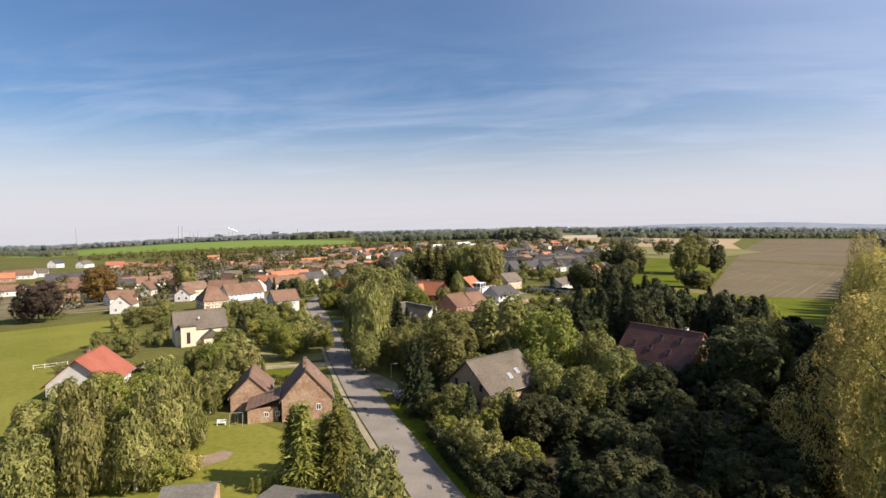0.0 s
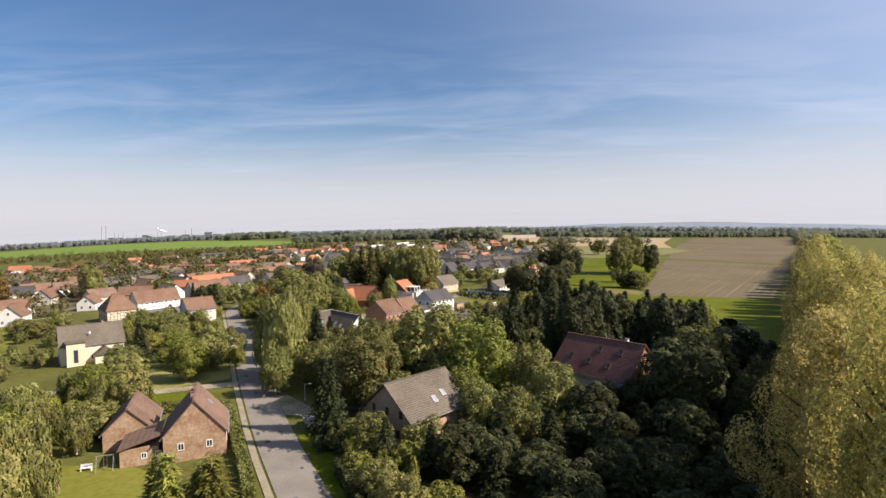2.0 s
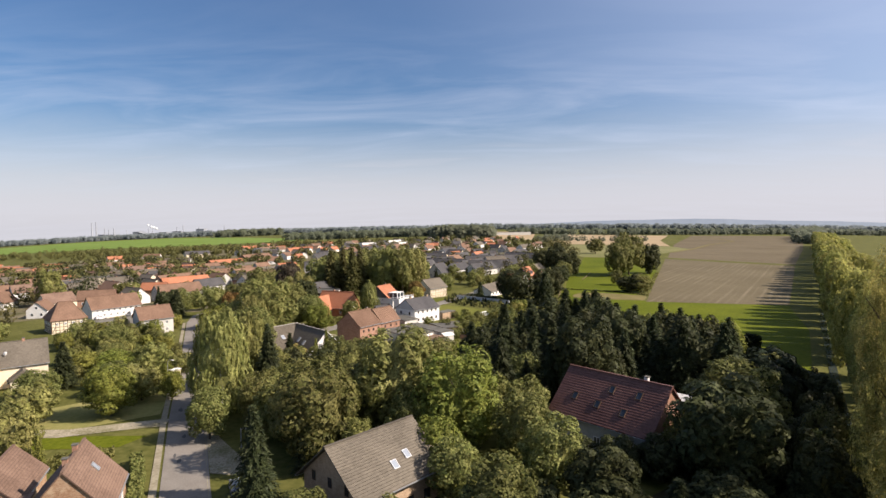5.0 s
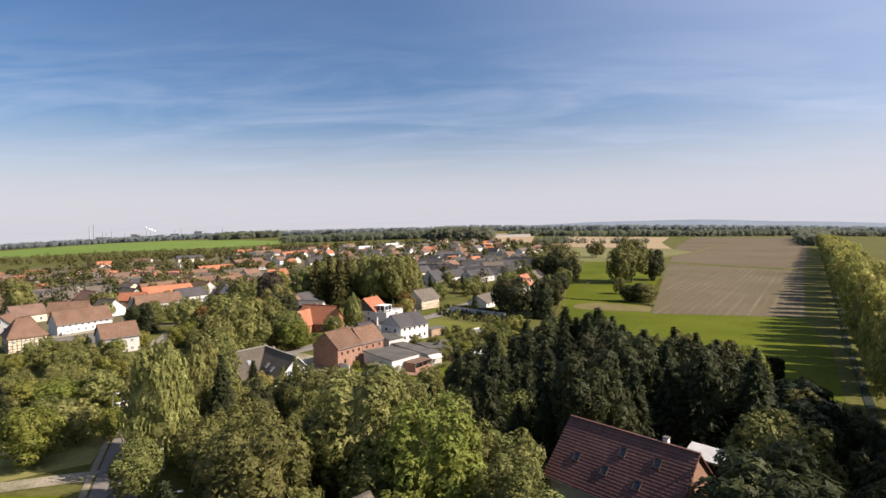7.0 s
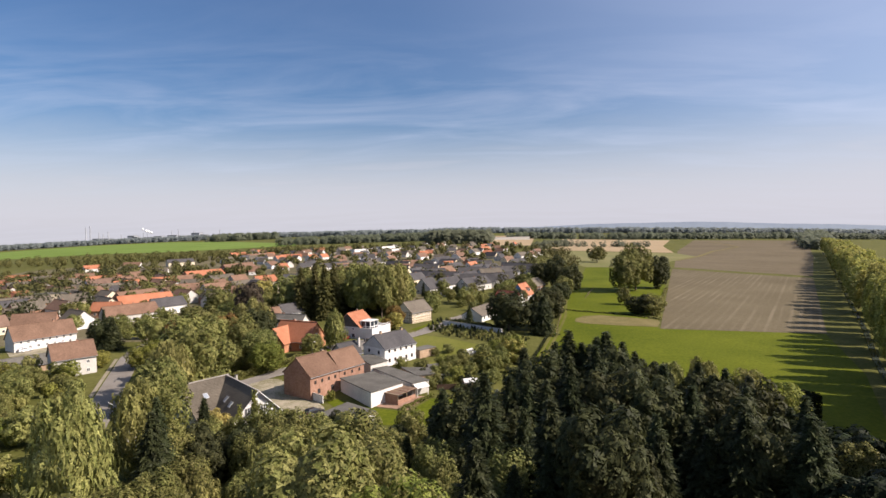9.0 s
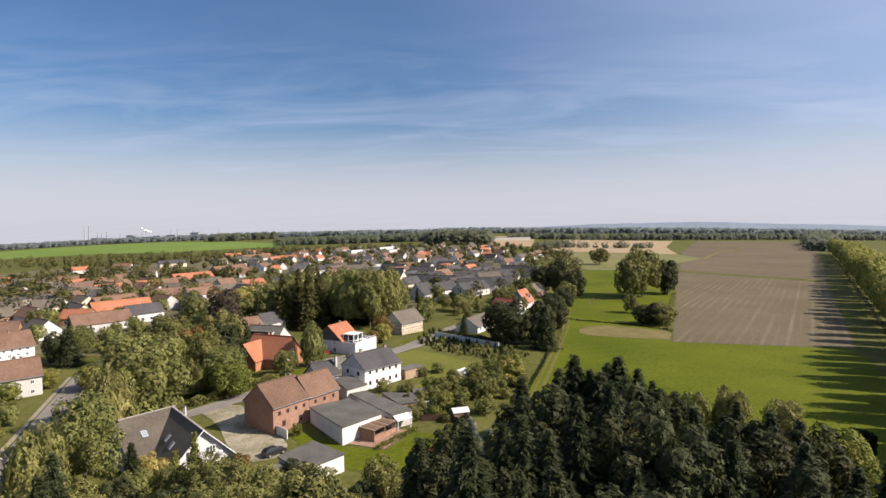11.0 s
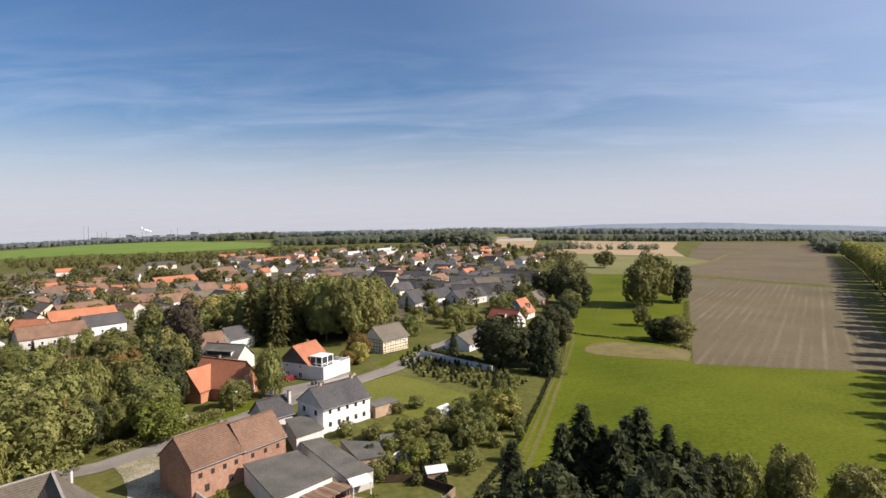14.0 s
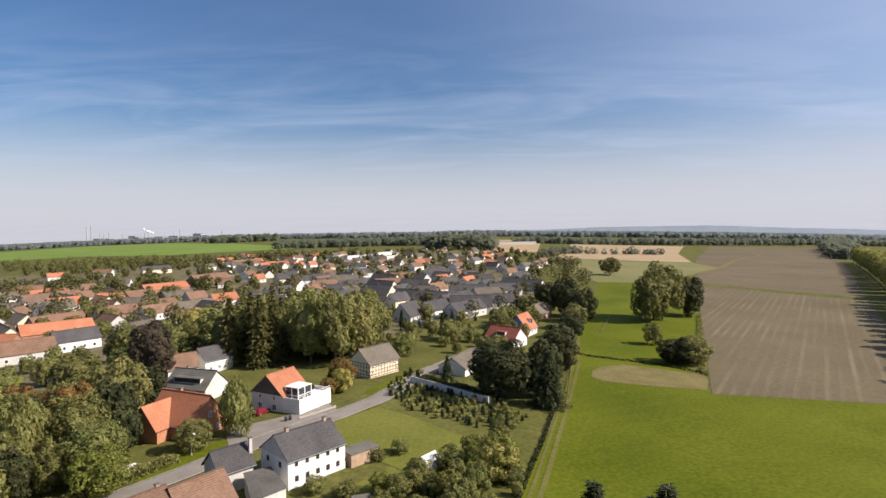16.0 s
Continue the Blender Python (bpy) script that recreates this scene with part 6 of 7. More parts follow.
for q in (("weep", -43.5, 147, 17, 5.0), ("broad", -48.5, 163, 16, 5.6), ("weep", -54, 178, 17, 5.2), ("broad", -58.5, 186, 14, 4.5), ("broad", -38, 117, 9, 3.5), ("spruce", -22, 96, 13, 3.2), ("broad", -26, 118, 8.5, 4.5), ("broad", -30, 128, 9, 4.5),
          ("broad", -12, 84, 7, 3.4), ("spruce", -9, 80, 8, 2.4), ("spruce", -2.5, 78, 7.5, 2.3), ("shrub_bright", -13, 78, 3.6, 2.4), ("broad", 4, 94, 8, 3.6), ("broad", 9, 86, 9, 4.2), ("shrub_bright", 6, 90, 4.2, 2.6), ("broad", 16, 95, 9.5, 4.2), ("bright", 1.5, 99, 9, 3.6)):
    plant(*q)
for q in (("dark", -119.5, 251.2, 11, 5), ("spruce", -113.9, 248.6, 12, 4.2), ("broad", -119.0, 259.9, 11, 5), ("bright", -84.3, 223.4, 8, 4.5), ("broad", -83.1, 229.4, 9, 4.6), ("mid", -98.2, 247.8, 12, 5.2), ("shrub_bright", -102.3, 224.4, 5, 3.5), ("bright", -87.3, 220.7, 7, 4.2), ("rust", -90.1, 246.3, 10, 4.6)):
    plant(*q)
# tall poplars along the stream
prng = random.Random(3)
for k in range(1, len(CANAL)):
    (x0, y0), (x1, y1) = CANAL[k - 1], CANAL[k]
    d = math.hypot(x1 - x0, y1 - y0)
    gap = 7.5 if y0 < 130 else 9.0 if y0 < 250 else 14.0
    n = int(d / gap)
    for i in range(n):
        f = (i + prng.random() * 0.4) / n
        for off in (4.0, 12.5):
            ox, oy = off + prng.uniform(-1.2, 1.2), prng.uniform(-1.5, 1.5)
            x, y = x0 + (x1 - x0) * f + ox * 0.87, y0 + (y1 - y0) * f - ox * 0.5 + oy
            if y < 84 or (y > 130 and off > 10 and i % 2):
                continue
            kind = "poplar_yellow" if y < 100 else "poplar_near" if y < 135 else "poplar" if y < 300 else "poplar_far"
            plant(kind, x, y, prng.uniform(24, 29) if y < 130 else prng.uniform(21.5, 26), prng.uniform(3.7, 4.9) * (1 if y < 300 else 1.6))
# several of these poplars are added only to throw shade on the wood
for x, y, h, r in ((38.5, 59, 24.5, 8.0), (48, 72, 28, 8.0), (35.5, 46, 28, 6.5), (32, 34, 27, 6.5), (28, 21, 27, 6.5), (47, 58, 29, 7), (43, 44, 28, 7), (39, 30, 28, 7), (44, 66, 26, 6.0), (54, 83, 28, 6.2)):
    plant("poplar_yellow" if y > 40 else "poplar_near", x, y, h, r)
# low growth on the near bank of the stream
urng = random.Random(71)
for k in range(len(CANAL) - 1):
    (x0, y0), (x1, y1) = CANAL[k], CANAL[k + 1]
    n = int(math.hypot(x1 - x0, y1 - y0) / 4.5)
    for i in range(n if y0 < 128 else 0):
        f = (i + urng.random() * 0.6) / n
        if y0 + (y1 - y0) * f < 128:
            plant(urng.choice(("dark", "broad", "dark", "shrub")), x0 + (x1 - x0) * f - 4.5 + urng.uniform(-1, 1), y0 + (y1 - y0) * f + urng.uniform(-1, 1), urng.uniform(6, 10), urng.uniform(2.6, 3.8))
# dark wood and overgrown gardens under the flight line
def scatter(kinds, poly, count, lo, hi, gap, seed, avoid=(), wide=1.0):
    rng = random.Random(seed)
    xs, ys = [p[0] for p in poly], [p[1] for p in poly]
    put = []
    for _ in range(count * 30):
        if len(put) >= count:
            break
        x, y = rng.uniform(min(xs), max(xs)), rng.uniform(min(ys), max(ys))
        inside = False
        for (xa, ya), (xb, yb) in zip(poly, poly[1:] + poly[:1]):
            if (ya > y) != (yb > y) and x < (xb - xa) * (y - ya) / (yb - ya) + xa:
                inside = not inside
        if not inside or any(math.hypot(x - a, y - b) < gap for a, b in put) or any(math.hypot(x - a, y - b) < r for a, b, r in avoid):
            continue
        put.append((x, y))
        plant(rng.choice(kinds), x, y, rng.uniform(lo, hi), wide=wide)


HOMES = ((-6.3, 94, 10), (27.2, 108.2, 11), (-41, 89, 9), (-53.8, 94, 9), (-97, 100, 11), (-102, 153, 11), (-45, 173, 9), (-33, 167, 8), (-28, 192, 8), (-20, 199, 7), (-13, 190, 10), (-20, 173, 9), (43, 121.5, 7.5))
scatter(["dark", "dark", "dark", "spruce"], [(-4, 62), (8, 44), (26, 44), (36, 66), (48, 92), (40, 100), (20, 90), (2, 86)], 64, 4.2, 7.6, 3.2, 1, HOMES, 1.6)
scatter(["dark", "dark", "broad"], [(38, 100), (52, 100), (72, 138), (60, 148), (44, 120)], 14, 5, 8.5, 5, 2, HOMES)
scatter(["spruce", "spruce", "spruce", "spruce", "dark"], [(20, 126), (52, 122), (60, 150), (57, 168), (26, 172), (16, 150)], 54, 10, 16.5, 3.8, 3, HOMES, 0.95)
scatter(["broad", "weep", "broad", "spruce"], [(-36, 124), (-16, 100), (12, 116), (18, 140), (-4, 150), (-26, 146)], 36, 7.5, 12, 4.4, 4, HOMES)
scatter(["dark", "broad", "dark", "spruce"], [(-6, 132), (16, 128), (22, 150), (18, 164), (4, 162), (-10, 152)], 16, 7, 12, 4.4, 62, HOMES)
scatter(["broad", "weep", "dark", "broad"], [(-40, 142), (-22, 146), (-8, 152), (-12, 161), (-24, 158), (-36, 156)], 14, 6.5, 10, 4.2, 63, HOMES)
scatter(["bright", "weep", "weep", "mid_bright", "shrub_bright"], [(-86, 66), (-62, 56), (-57, 80), (-62, 112), (-84, 108)], 32, 5, 9.5, 4.6, 5, HOMES)
scatter(["shrub", "shrub_bright", "shrub", "broad"], [(2, 196), (24, 194), (27, 240), (20, 238), (18, 226), (6, 214)], 20, 1.8, 5.0, 2.3, 6, HOMES)
scatter(["mid", "mid_bright", "broad", "dark", "rust", "spruce", "broad", "weep"], [(-77, 208), (-66, 197), (-52, 206), (-56, 222), (-60, 258), (-74, 266), (-77, 240)], 28, 8, 14, 5, 7, HOMES)
scatter(["bright", "shrub", "mid_bright", "shrub_bright", "weep"], [(-92, 136), (-56, 140), (-72, 180), (-92, 200), (-104, 180)], 24, 3.5, 6.5, 5, 8, HOMES)
scatter(["mid_bright", "conifer", "mid_bright", "mid"], [(-74, 312), (-20, 318), (-16, 345), (-70, 350)], 30, 15, 22, 5.5, 9)
scatter(["mid", "shrub"], [(-100, 290), (-80, 270), (-70, 270), (-84, 330), (-104, 340)], 10, 8, 13, 6, 10)
scatter(["shrub", "mid"], [(14, 310), (24, 308), (60, 420), (52, 440), (30, 380)], 12, 5, 9, 6, 11, ((29, 338, 10), (37, 360, 9), (47, 401, 10)))
scatter(["shrub", "shrub_bright", "thuja"], [(-18, 86), (-11, 73), (-2, 60), (2, 66), (-6, 82), (-14, 100)], 16, 2.5, 6, 2.4, 12, HOMES)
scatter(["mid", "mid_bright", "far", "far_spruce"], [(-112, 262), (-108, 300), (-112, 350), (-150, 430), (-230, 440), (-210, 330), (-160, 285)], 40, 6, 10, 8.5, 23, [(a, b, 8) for a, b in PLACED])
scatter(["small_bush", "small_spruce"], [(4, 252), (-8, 272), (-2, 296), (18, 272), (31, 252), (24, 240)], 230, 0.9, 1.9, 1.45, 18)
# ---------------------------------------------------------------- far woods, hills, skyline
def wood_belt(name, label, line, depth, height, count, seed, mat, leaf=4.0, kind="stuff"):
    """A far belt of trees: many crowns of leaf clumps in one mesh."""
    rng = random.Random(seed)
    spots = []
    seg = [math.hypot(b[0] - a[0], b[1] - a[1]) for a, b in zip(line, line[1:])]
    for _ in range(count):
        r = rng.uniform(0, sum(seg))
        k = 0
        while k < len(seg) - 1 and r > seg[k]:
            r -= seg[k]; k += 1
        f = r / seg[k]
        x = line[k][0] + (line[k + 1][0] - line[k][0]) * f + rng.uniform(-1, 1) * depth * 0.3
        y = line[k][1] + (line[k + 1][1] - line[k][1]) * f + rng.uniform(-0.5, 0.5) * depth
        h = height * rng.uniform(0.65, 1.1)
        g0 = gz(x, y)
        for _ in range(26):
            d = unit(rng)
            p = Vector((x + d.x * h * 0.38, y + d.y * h * 0.38, g0 + h * 0.52 + d.z * h * 0.48))
            spots.append((p, (d * 0.5 + unit(rng) * 0.25 + Vector((0.2, -0.5, 0.7))).normalized(), leaf * h / 14 * rng.uniform(0.45, 0.85), leaf * h / 14 * 0.5))
    ob = new(name, blades(name, rng, spots, mat))
    return tagged(ob, label, "woods", "", kind)


def crowns(name, label, poly, count, lo, hi, seed, mat, leaf=1.3):
    """Far trees of the village: crowns of leaf clumps on bare trunks hidden below, in one mesh."""
    rng = random.Random(seed)
    spots = []
    xs, ys = [p[0] for p in poly], [p[1] for p in poly]
    n = 0
    while n < count:
        x, y = rng.uniform(min(xs), max(xs)), rng.uniform(min(ys), max(ys))
        inside = False
        for (xa, ya), (xb, yb) in zip(poly, poly[1:] + poly[:1]):
            if (ya > y) != (yb > y) and x < (xb - xa) * (y - ya) / (yb - ya) + xa:
                inside = not inside
        if not inside:
            continue
        n += 1
        h = rng.uniform(lo, hi)
        g0 = gz(x, y)
        for _ in range(110):
            d = unit(rng)
            q = rng.uniform(0.75, 1.1)
            p = Vector((x + d.x * h * 0.42 * q, y + d.y * h * 0.42 * q, g0 + h * 0.52 + d.z * h * 0.48 * q))
            spots.append((p, (d + unit(rng) * 0.5).normalized(), leaf * rng.uniform(0.6, 1.2), leaf * 0.6))
    return tagged(new(name, blades(name, rng, spots, mat)), label, "trees", "", "stuff")


FARLEAF = leaf_material("far_woods_leaves", (0.072, 0.082, 0.050), (0.100, 0.112, 0.070), 0.2, 0.05)
# paler and bluer than the near leaves: distance haze put into the colour
FARLEAF_HAZE = leaf_material("haze_tinted_woods_leaves", (0.110, 0.130, 0.128), (0.138, 0.160, 0.156), 0.2, 0.05)
crowns("village_trees", "green garden trees between village houses", [(-380, 460), (-60, 330), (-30, 360), (-100, 480), (-240, 520), (-380, 700)], 90, 6, 11, 13, L_VILLAGE, 0.9)
crowns("village_trees", "green garden trees between village houses", [(-110, 470), (40, 380), (56, 470), (70, 560), (-120, 560)], 75, 5, 9, 14, L_VILLAGE, 0.9)
crowns("village_trees", "green garden trees between village houses", [(-330, 200), (-210, 180), (-170, 230), (-200, 330), (-300, 420)], 51, 6, 11, 16, L_VILLAGE, 0.9)
crowns("village_trees", "green garden trees between village houses", [(70, 440), (90, 470), (120, 660), (150, 900), (90, 900), (60, 640)], 33, 9, 16, 17, L_VILLAGE, 0.9)
crowns("village_trees", "many green trees among the far houses", [(-560, 760), (-300, 600), (-110, 560), (70, 560), (130, 800), (60, 1150), (-420, 1180)], 330, 6, 11, 15, L_VILLAGE)
crowns("village_trees", "green garden trees among the old farmsteads", [(-420, 560), (-360, 380), (-240, 330), (-190, 440), (-110, 470), (-120, 560), (-300, 620)], 170, 6, 12, 16, L_VILLAGE)
crowns("village_trees", "tall trees along the village edge", [(-900, 960), (-620, 860), (-420, 900), (-200, 1040), (-180, 1160), (-420, 1130), (-640, 1080), (-880, 1120)], 150, 9, 15, 61, L_VILLAGE, 1.2)
wood_belt("woods", "dark copse behind the crop field", [(-1080, 2350), (-860, 2500)], 120, 30, 130, 1, FARLEAF)
wood_belt("woods", "wooded belt behind the village", [(-480, 1560), (-250, 1620), (-20, 1500), (20, 1350)], 120, 20, 520, 2, FARLEAF)
wood_belt("woods", "dark copse of tall trees behind the village", [(-60, 1260), (30, 1240)], 90, 26, 170, 3, FARLEAF)
wood_belt("woods", "long far wood on the horizon", [(-2400, 2000), (-1700, 2750), (-900, 2900), (-200, 2600), (600, 2500), (1300, 2300), (2100, 2500)], 160, 24, 2600, 4, FARLEAF_HAZE)
wood_belt("woods", "tree line beyond the bare fields", [(120, 1650), (420, 1600), (640, 1640), (900, 1750), (1500, 1900)], 90, 17, 700, 5, FARLEAF)
wood_belt("woods", "hedge trees beside the far track", [(110, 960), (160, 1080), (330, 1100)], 30, 12, 80, 6, FARLEAF)
wood_belt("woods", "wooded edge beside of the crop field", [(-1700, 1500), (-1450, 1420), (-1250, 1300)], 110, 14, 160, 7, FARLEAF)
wood_belt("woods", "far wood along the stream", [(600, 1060), (820, 1450), (1100, 1900)], 60, 22, 260, 8, FARLEAF)
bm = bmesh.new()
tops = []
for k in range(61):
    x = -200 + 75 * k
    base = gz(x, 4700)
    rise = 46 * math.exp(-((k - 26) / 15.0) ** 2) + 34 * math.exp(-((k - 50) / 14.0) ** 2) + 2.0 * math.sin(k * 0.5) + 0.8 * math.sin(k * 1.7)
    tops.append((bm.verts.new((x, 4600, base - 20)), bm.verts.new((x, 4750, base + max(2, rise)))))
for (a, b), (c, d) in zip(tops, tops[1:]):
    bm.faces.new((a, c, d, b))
tagged(new("far_hills", mesh_of("far_hills", bm, HILLHAZE)), "long low hills on the horizon, tinted blue-grey for haze", "hills", "", "structure")


def stack(x, y, h, r):
    bm = bmesh.new()
    tube(bm, [(0, 0, -5), (0, 0, h * 0.5), (0, 0, h)], [r, r * 0.8, r * 0.62], 10)
    s = thing("smokestack", "tall grey smokestack of a distant steelworks", "smokestack", Matrix.Translation((x, y, gz(x, y))), "steelworks stacks")
    part("shaft", bm, STACK, s)
    rb = bmesh.new()
    tube(rb, [(0, 0, h - 3), (0, 0, h + 0.5)], [r * 0.75, r * 0.75], 10)
    part("rim", rb, STACK, s)


def plant_block(x, y, w, d, h):
    b = thing("works_building", "grey blocky plant building of a distant steelworks", "industrial building", Matrix.Translation((x, y, gz(x, y))), "steelworks buildings")
    part("wall", boxes((-w / 2, -d / 2, -5, w / 2, d / 2, h)), STACK, b)
    part("roof", boxes((-w / 2 - 0.5, -d / 2 - 0.5, h, w / 2 + 0.5, d / 2 + 0.5, h + 1.5)), R_FELT, b)


for k, (x, h, r) in enumerate(((-2068, 92, 3.4), (-2048, 96, 3.4), (-2003, 58, 3), (-1985, 52, 3), (-1960, 60, 3.4), (-1890, 46, 2.6), (-1770, 50, 2.6), (-1752, 46, 2.6), (-1618, 54, 2.6), (-1585, 62, 3), (-1500, 48, 3), (-1360, 50, 2.6))):
    stack(x, 3010 + 6 * k, h, r)
for x, w, h in ((-2030, 50, 26), (-1980, 40, 24), (-1840, 36, 34), (-1815, 24, 28), (-1740, 60, 22), (-1690, 40, 26), (-1610, 50, 28), (-1560, 30, 24), (-1480, 44, 36), (-1440, 26, 26), (-1320, 40, 24)):
    plant_block(x, 3060, w, 40, h)
bm = bmesh.new()
srng = random.Random(9)
for k in range(9):
    c = Vector((-1738 + k * 5.5 + srng.uniform(-5, 5), 2990 + srng.uniform(-8, 8), 24 + 22 * math.exp(-k / 4.0) + srng.uniform(-5, 5)))
    bmesh.ops.create_icosphere(bm, subdivisions=2, radius=srng.uniform(2.5, 6), matrix=Matrix.Translation(c))
tagged(new("steam_plume", mesh_of("steam_plume", bm, STEAM, True)), "white steam cloud drifting from the steelworks", "steam", "", "stuff")
mast = thing("radio_mast", "tall thin mast on the horizon", "mast", Matrix.Translation((-2640, 2890, gz(-2640, 2890))))
bm = bmesh.new(); tube(bm, [(0, 0, 0), (0, 0, 60), (0, 0, 115)], [3.2, 2.6, 1.8], 8); part("shaft", bm, STACK, mast)
for k in range(3):
    bm = bmesh.new(); tube(bm, [(math.cos(k * 2.1) * 60, math.sin(k * 2.1) * 60, 0), (0, 0, 90)], [0.3, 0.3], 4); part("guy_wire", bm, STACK, mast)

# ---------------------------------------------------------------- cars, lamps, garden things
def extrude_profile(prof, w0, w1):
    """A solid between two like side profiles; prof: (x, z, inset)."""
    bm = bmesh.new()
    a = [bm.verts.new((x, -w0 / 2 + i, z)) for x, z, i in prof]
    b = [bm.verts.new((x, w1 / 2 - i, z)) for x, z, i in prof]
    bm.faces.new(a); bm.faces.new(b[::-1])
    for k in range(len(prof)):
        bm.faces.new((a[k], a[(k + 1) % len(prof)], b[(k + 1) % len(prof)], b[k]))
    bmesh.ops.triangulate(bm, faces=[f for f in bm.faces if len(f.verts) > 4])
    return bm


def car(label, x, y, deg, paint, L=4.3, W=1.75, H=1.48, van=False):
    c = thing("car", label, "car", at_ground(x, y, deg) @ Matrix.Translation((0, 0, 0.08)))
    h = L / 2
    hood = 0.92 if not van else 1.15
    body = [(-h, 0.32, 0.08), (-h + 0.04, 0.72, 0.04), (-h + 0.12, 0.98, 0.05), (h * 0.42, 0.98, 0.04), (h * 0.9, hood - 0.16, 0.08), (h, 0.62, 0.12), (h, 0.32, 0.1), (h * 0.4, 0.22, 0.04), (-h * 0.6, 0.22, 0.04)]
    part("body", extrude_profile(body, W, W), paint, c, smooth=False)
    back = -h + 0.14
    cab = [(back, 0.98, 0.07), (back + (0.12 if van else 0.42), H - 0.06, 0.20), (back + 0.6, H, 0.24), (h * 0.12, H - 0.02, 0.22), (h * 0.47, 0.98, 0.08)]
    part("cabin", extrude_profile(cab, W, W), paint, c)
    gl = [(back + 0.32, 1.03, 0.075), (back + 0.56, H - 0.12, 0.19), (h * 0.08, H - 0.12, 0.19), (h * 0.36, 1.03, 0.075)]
    part("side_window", extrude_profile(gl, W + 0.01, W + 0.01), GLASS, c)
    ws = bmesh.new()
    ws.faces.new([ws.verts.new(p) for p in ((h * 0.45, -W / 2 + 0.16, 1.03), (h * 0.45, W / 2 - 0.16, 1.03), (h * 0.15, W / 2 - 0.28, H - 0.06), (h * 0.15, -W / 2 + 0.28, H - 0.06))])
    for v in ws.verts:
        v.co.x += 0.03; v.co.z += 0.012
    part("windscreen", ws, GLASS, c)
    for sy in (-1, 1):
        part("headlight", boxes((h - 0.09, sy * W * 0.34 - 0.16, 0.62, h + 0.01, sy * W * 0.34 + 0.16, 0.76)), SHEENGLASS, c)
        part("tail_light", boxes((-h - 0.005, sy * W * 0.38 - 0.1, 0.66, -h + 0.08, sy * W * 0.38 + 0.1, 0.9)), CARRED, c)
        for sx in (-0.60, 0.62):
            wh = bmesh.new()
            tube(wh, [(0, -0.1, 0), (0, 0.1, 0)], [0.32, 0.32], 14)
            t_ = part("wheel", wh, TYRE, c, "", Matrix.Translation((h * sx, sy * (W / 2 - 0.09), 0.26)))
            rm = bmesh.new()
            tube(rm, [(0, -0.108, 0), (0, 0.108, 0)], [0.19, 0.19], 10)
            part("rim", rm, METALGREY, t_)
    return c


car("dark red hatchback parked before a white house", -33.0, 251.0, 70, CARRED)
car("white car parked in a paved courtyard", -147.5, 250.6, 58, CARWHITE)
car("white van parked in a paved courtyard", -139, 257, 150, CARWHITE, 4.8, 1.9, 1.95, True)
car("dark car parked in a gravel yard", -23.0, 177.0, 50, BINBLACK)
car("silver-white estate car parked beside the road", -25.6, 98.6, 118, CARBLUE, 4.5)


def street_lamp(label, x, y, deg, h, arm, curved):
    s = thing("street_lamp", label, "street lamp", at_ground(x, y, deg))
    bm = bmesh.new()
    if curved:
        tube(bm, [(0, 0, -0.3), (0, 0, h * 0.55), (0.05, 0, h * 0.85), (arm * 0.35, 0, h * 0.98), (arm, 0, h)], [0.08, 0.065, 0.055, 0.05, 0.045], 8)
    else:
        tube(bm, [(0, 0, -0.3), (0, 0, h), (0.02, 0, h)], [0.09, 0.08, 0.08], 8)
        bar(bm, (0, 0, h - 0.06), (arm, 0, h), 0.1, 0.1)
    part("pole", bm, METALGREY, s)
    part("lamp_head", boxes((arm - 0.1, -0.16, h - 0.1, arm + 0.55, 0.16, h + 0.06)), PLASTER, s)
    part("base_collar", boxes((-0.13, -0.13, -0.1, 0.13, 0.13, 0.5)), METALGREY, s)


street_lamp("short white lamp post with a square arm at the lay-by", -30.9, 113.0, 20, 3.3, 0.8, False)
street_lamp("tall street lamp with a curved arm over the road", -64.2, 151.5, -25, 5.6, 1.5, True)
street_lamp("street lamp beside the asphalt lane", -37.5, 226.5, -35, 4.6, 0.9, True)
bs = thing("bus_shelter", "small pale yellow shelter box beside the road", "shelter", at_ground(-64.4, 155.0, 62))
part("wall", boxes((-1.0, -0.6, -0.2, 1.0, -0.5, 2.3), (-1.0, -0.5, -0.2, -0.9, 0.6, 2.3), (0.9, -0.5, -0.2, 1.0, 0.6, 2.3)), CREAM, bs)
part("roof", boxes((-1.15, -0.75, 2.3, 1.15, 0.75, 2.45)), PLASTER, bs)
part("bench_seat", boxes((-0.88, -0.48, 0.42, 0.88, -0.1, 0.48)), WOOD, bs)


def wheelie_bin(x, y, deg):
    b = thing("wheelie_bin", "black plastic wheelie bin on the forecourt", "bin", at_ground(x, y, deg), "bins")
    part("body", extrude_profile([(-0.24, 0.06, 0.04), (0.24, 0.06, 0.04), (0.30, 0.98, 0.0), (-0.30, 0.98, 0.0)], 0.56, 0.56), BINBLACK, b)
    part("lid", extrude_profile([(-0.33, 0.98, 0), (0.33, 0.98, 0), (0.30, 1.05, 0.03), (-0.2, 1.10, 0.03)], 0.6, 0.6), BINBLACK, b)
    for s in (-1, 1):
        w = bmesh.new(); tube(w, [(0, -0.03, 0), (0, 0.03, 0)], [0.1, 0.1], 10)
        part("wheel", w, TYRE, b, "", Matrix.Translation((-0.22, s * 0.26, 0.1)))


for q in ((-25, 245, 40), (-24.3, 245.8, 44), (-22, 259, 50), (-37.5, 247, 20)):
    wheelie_bin(*q)


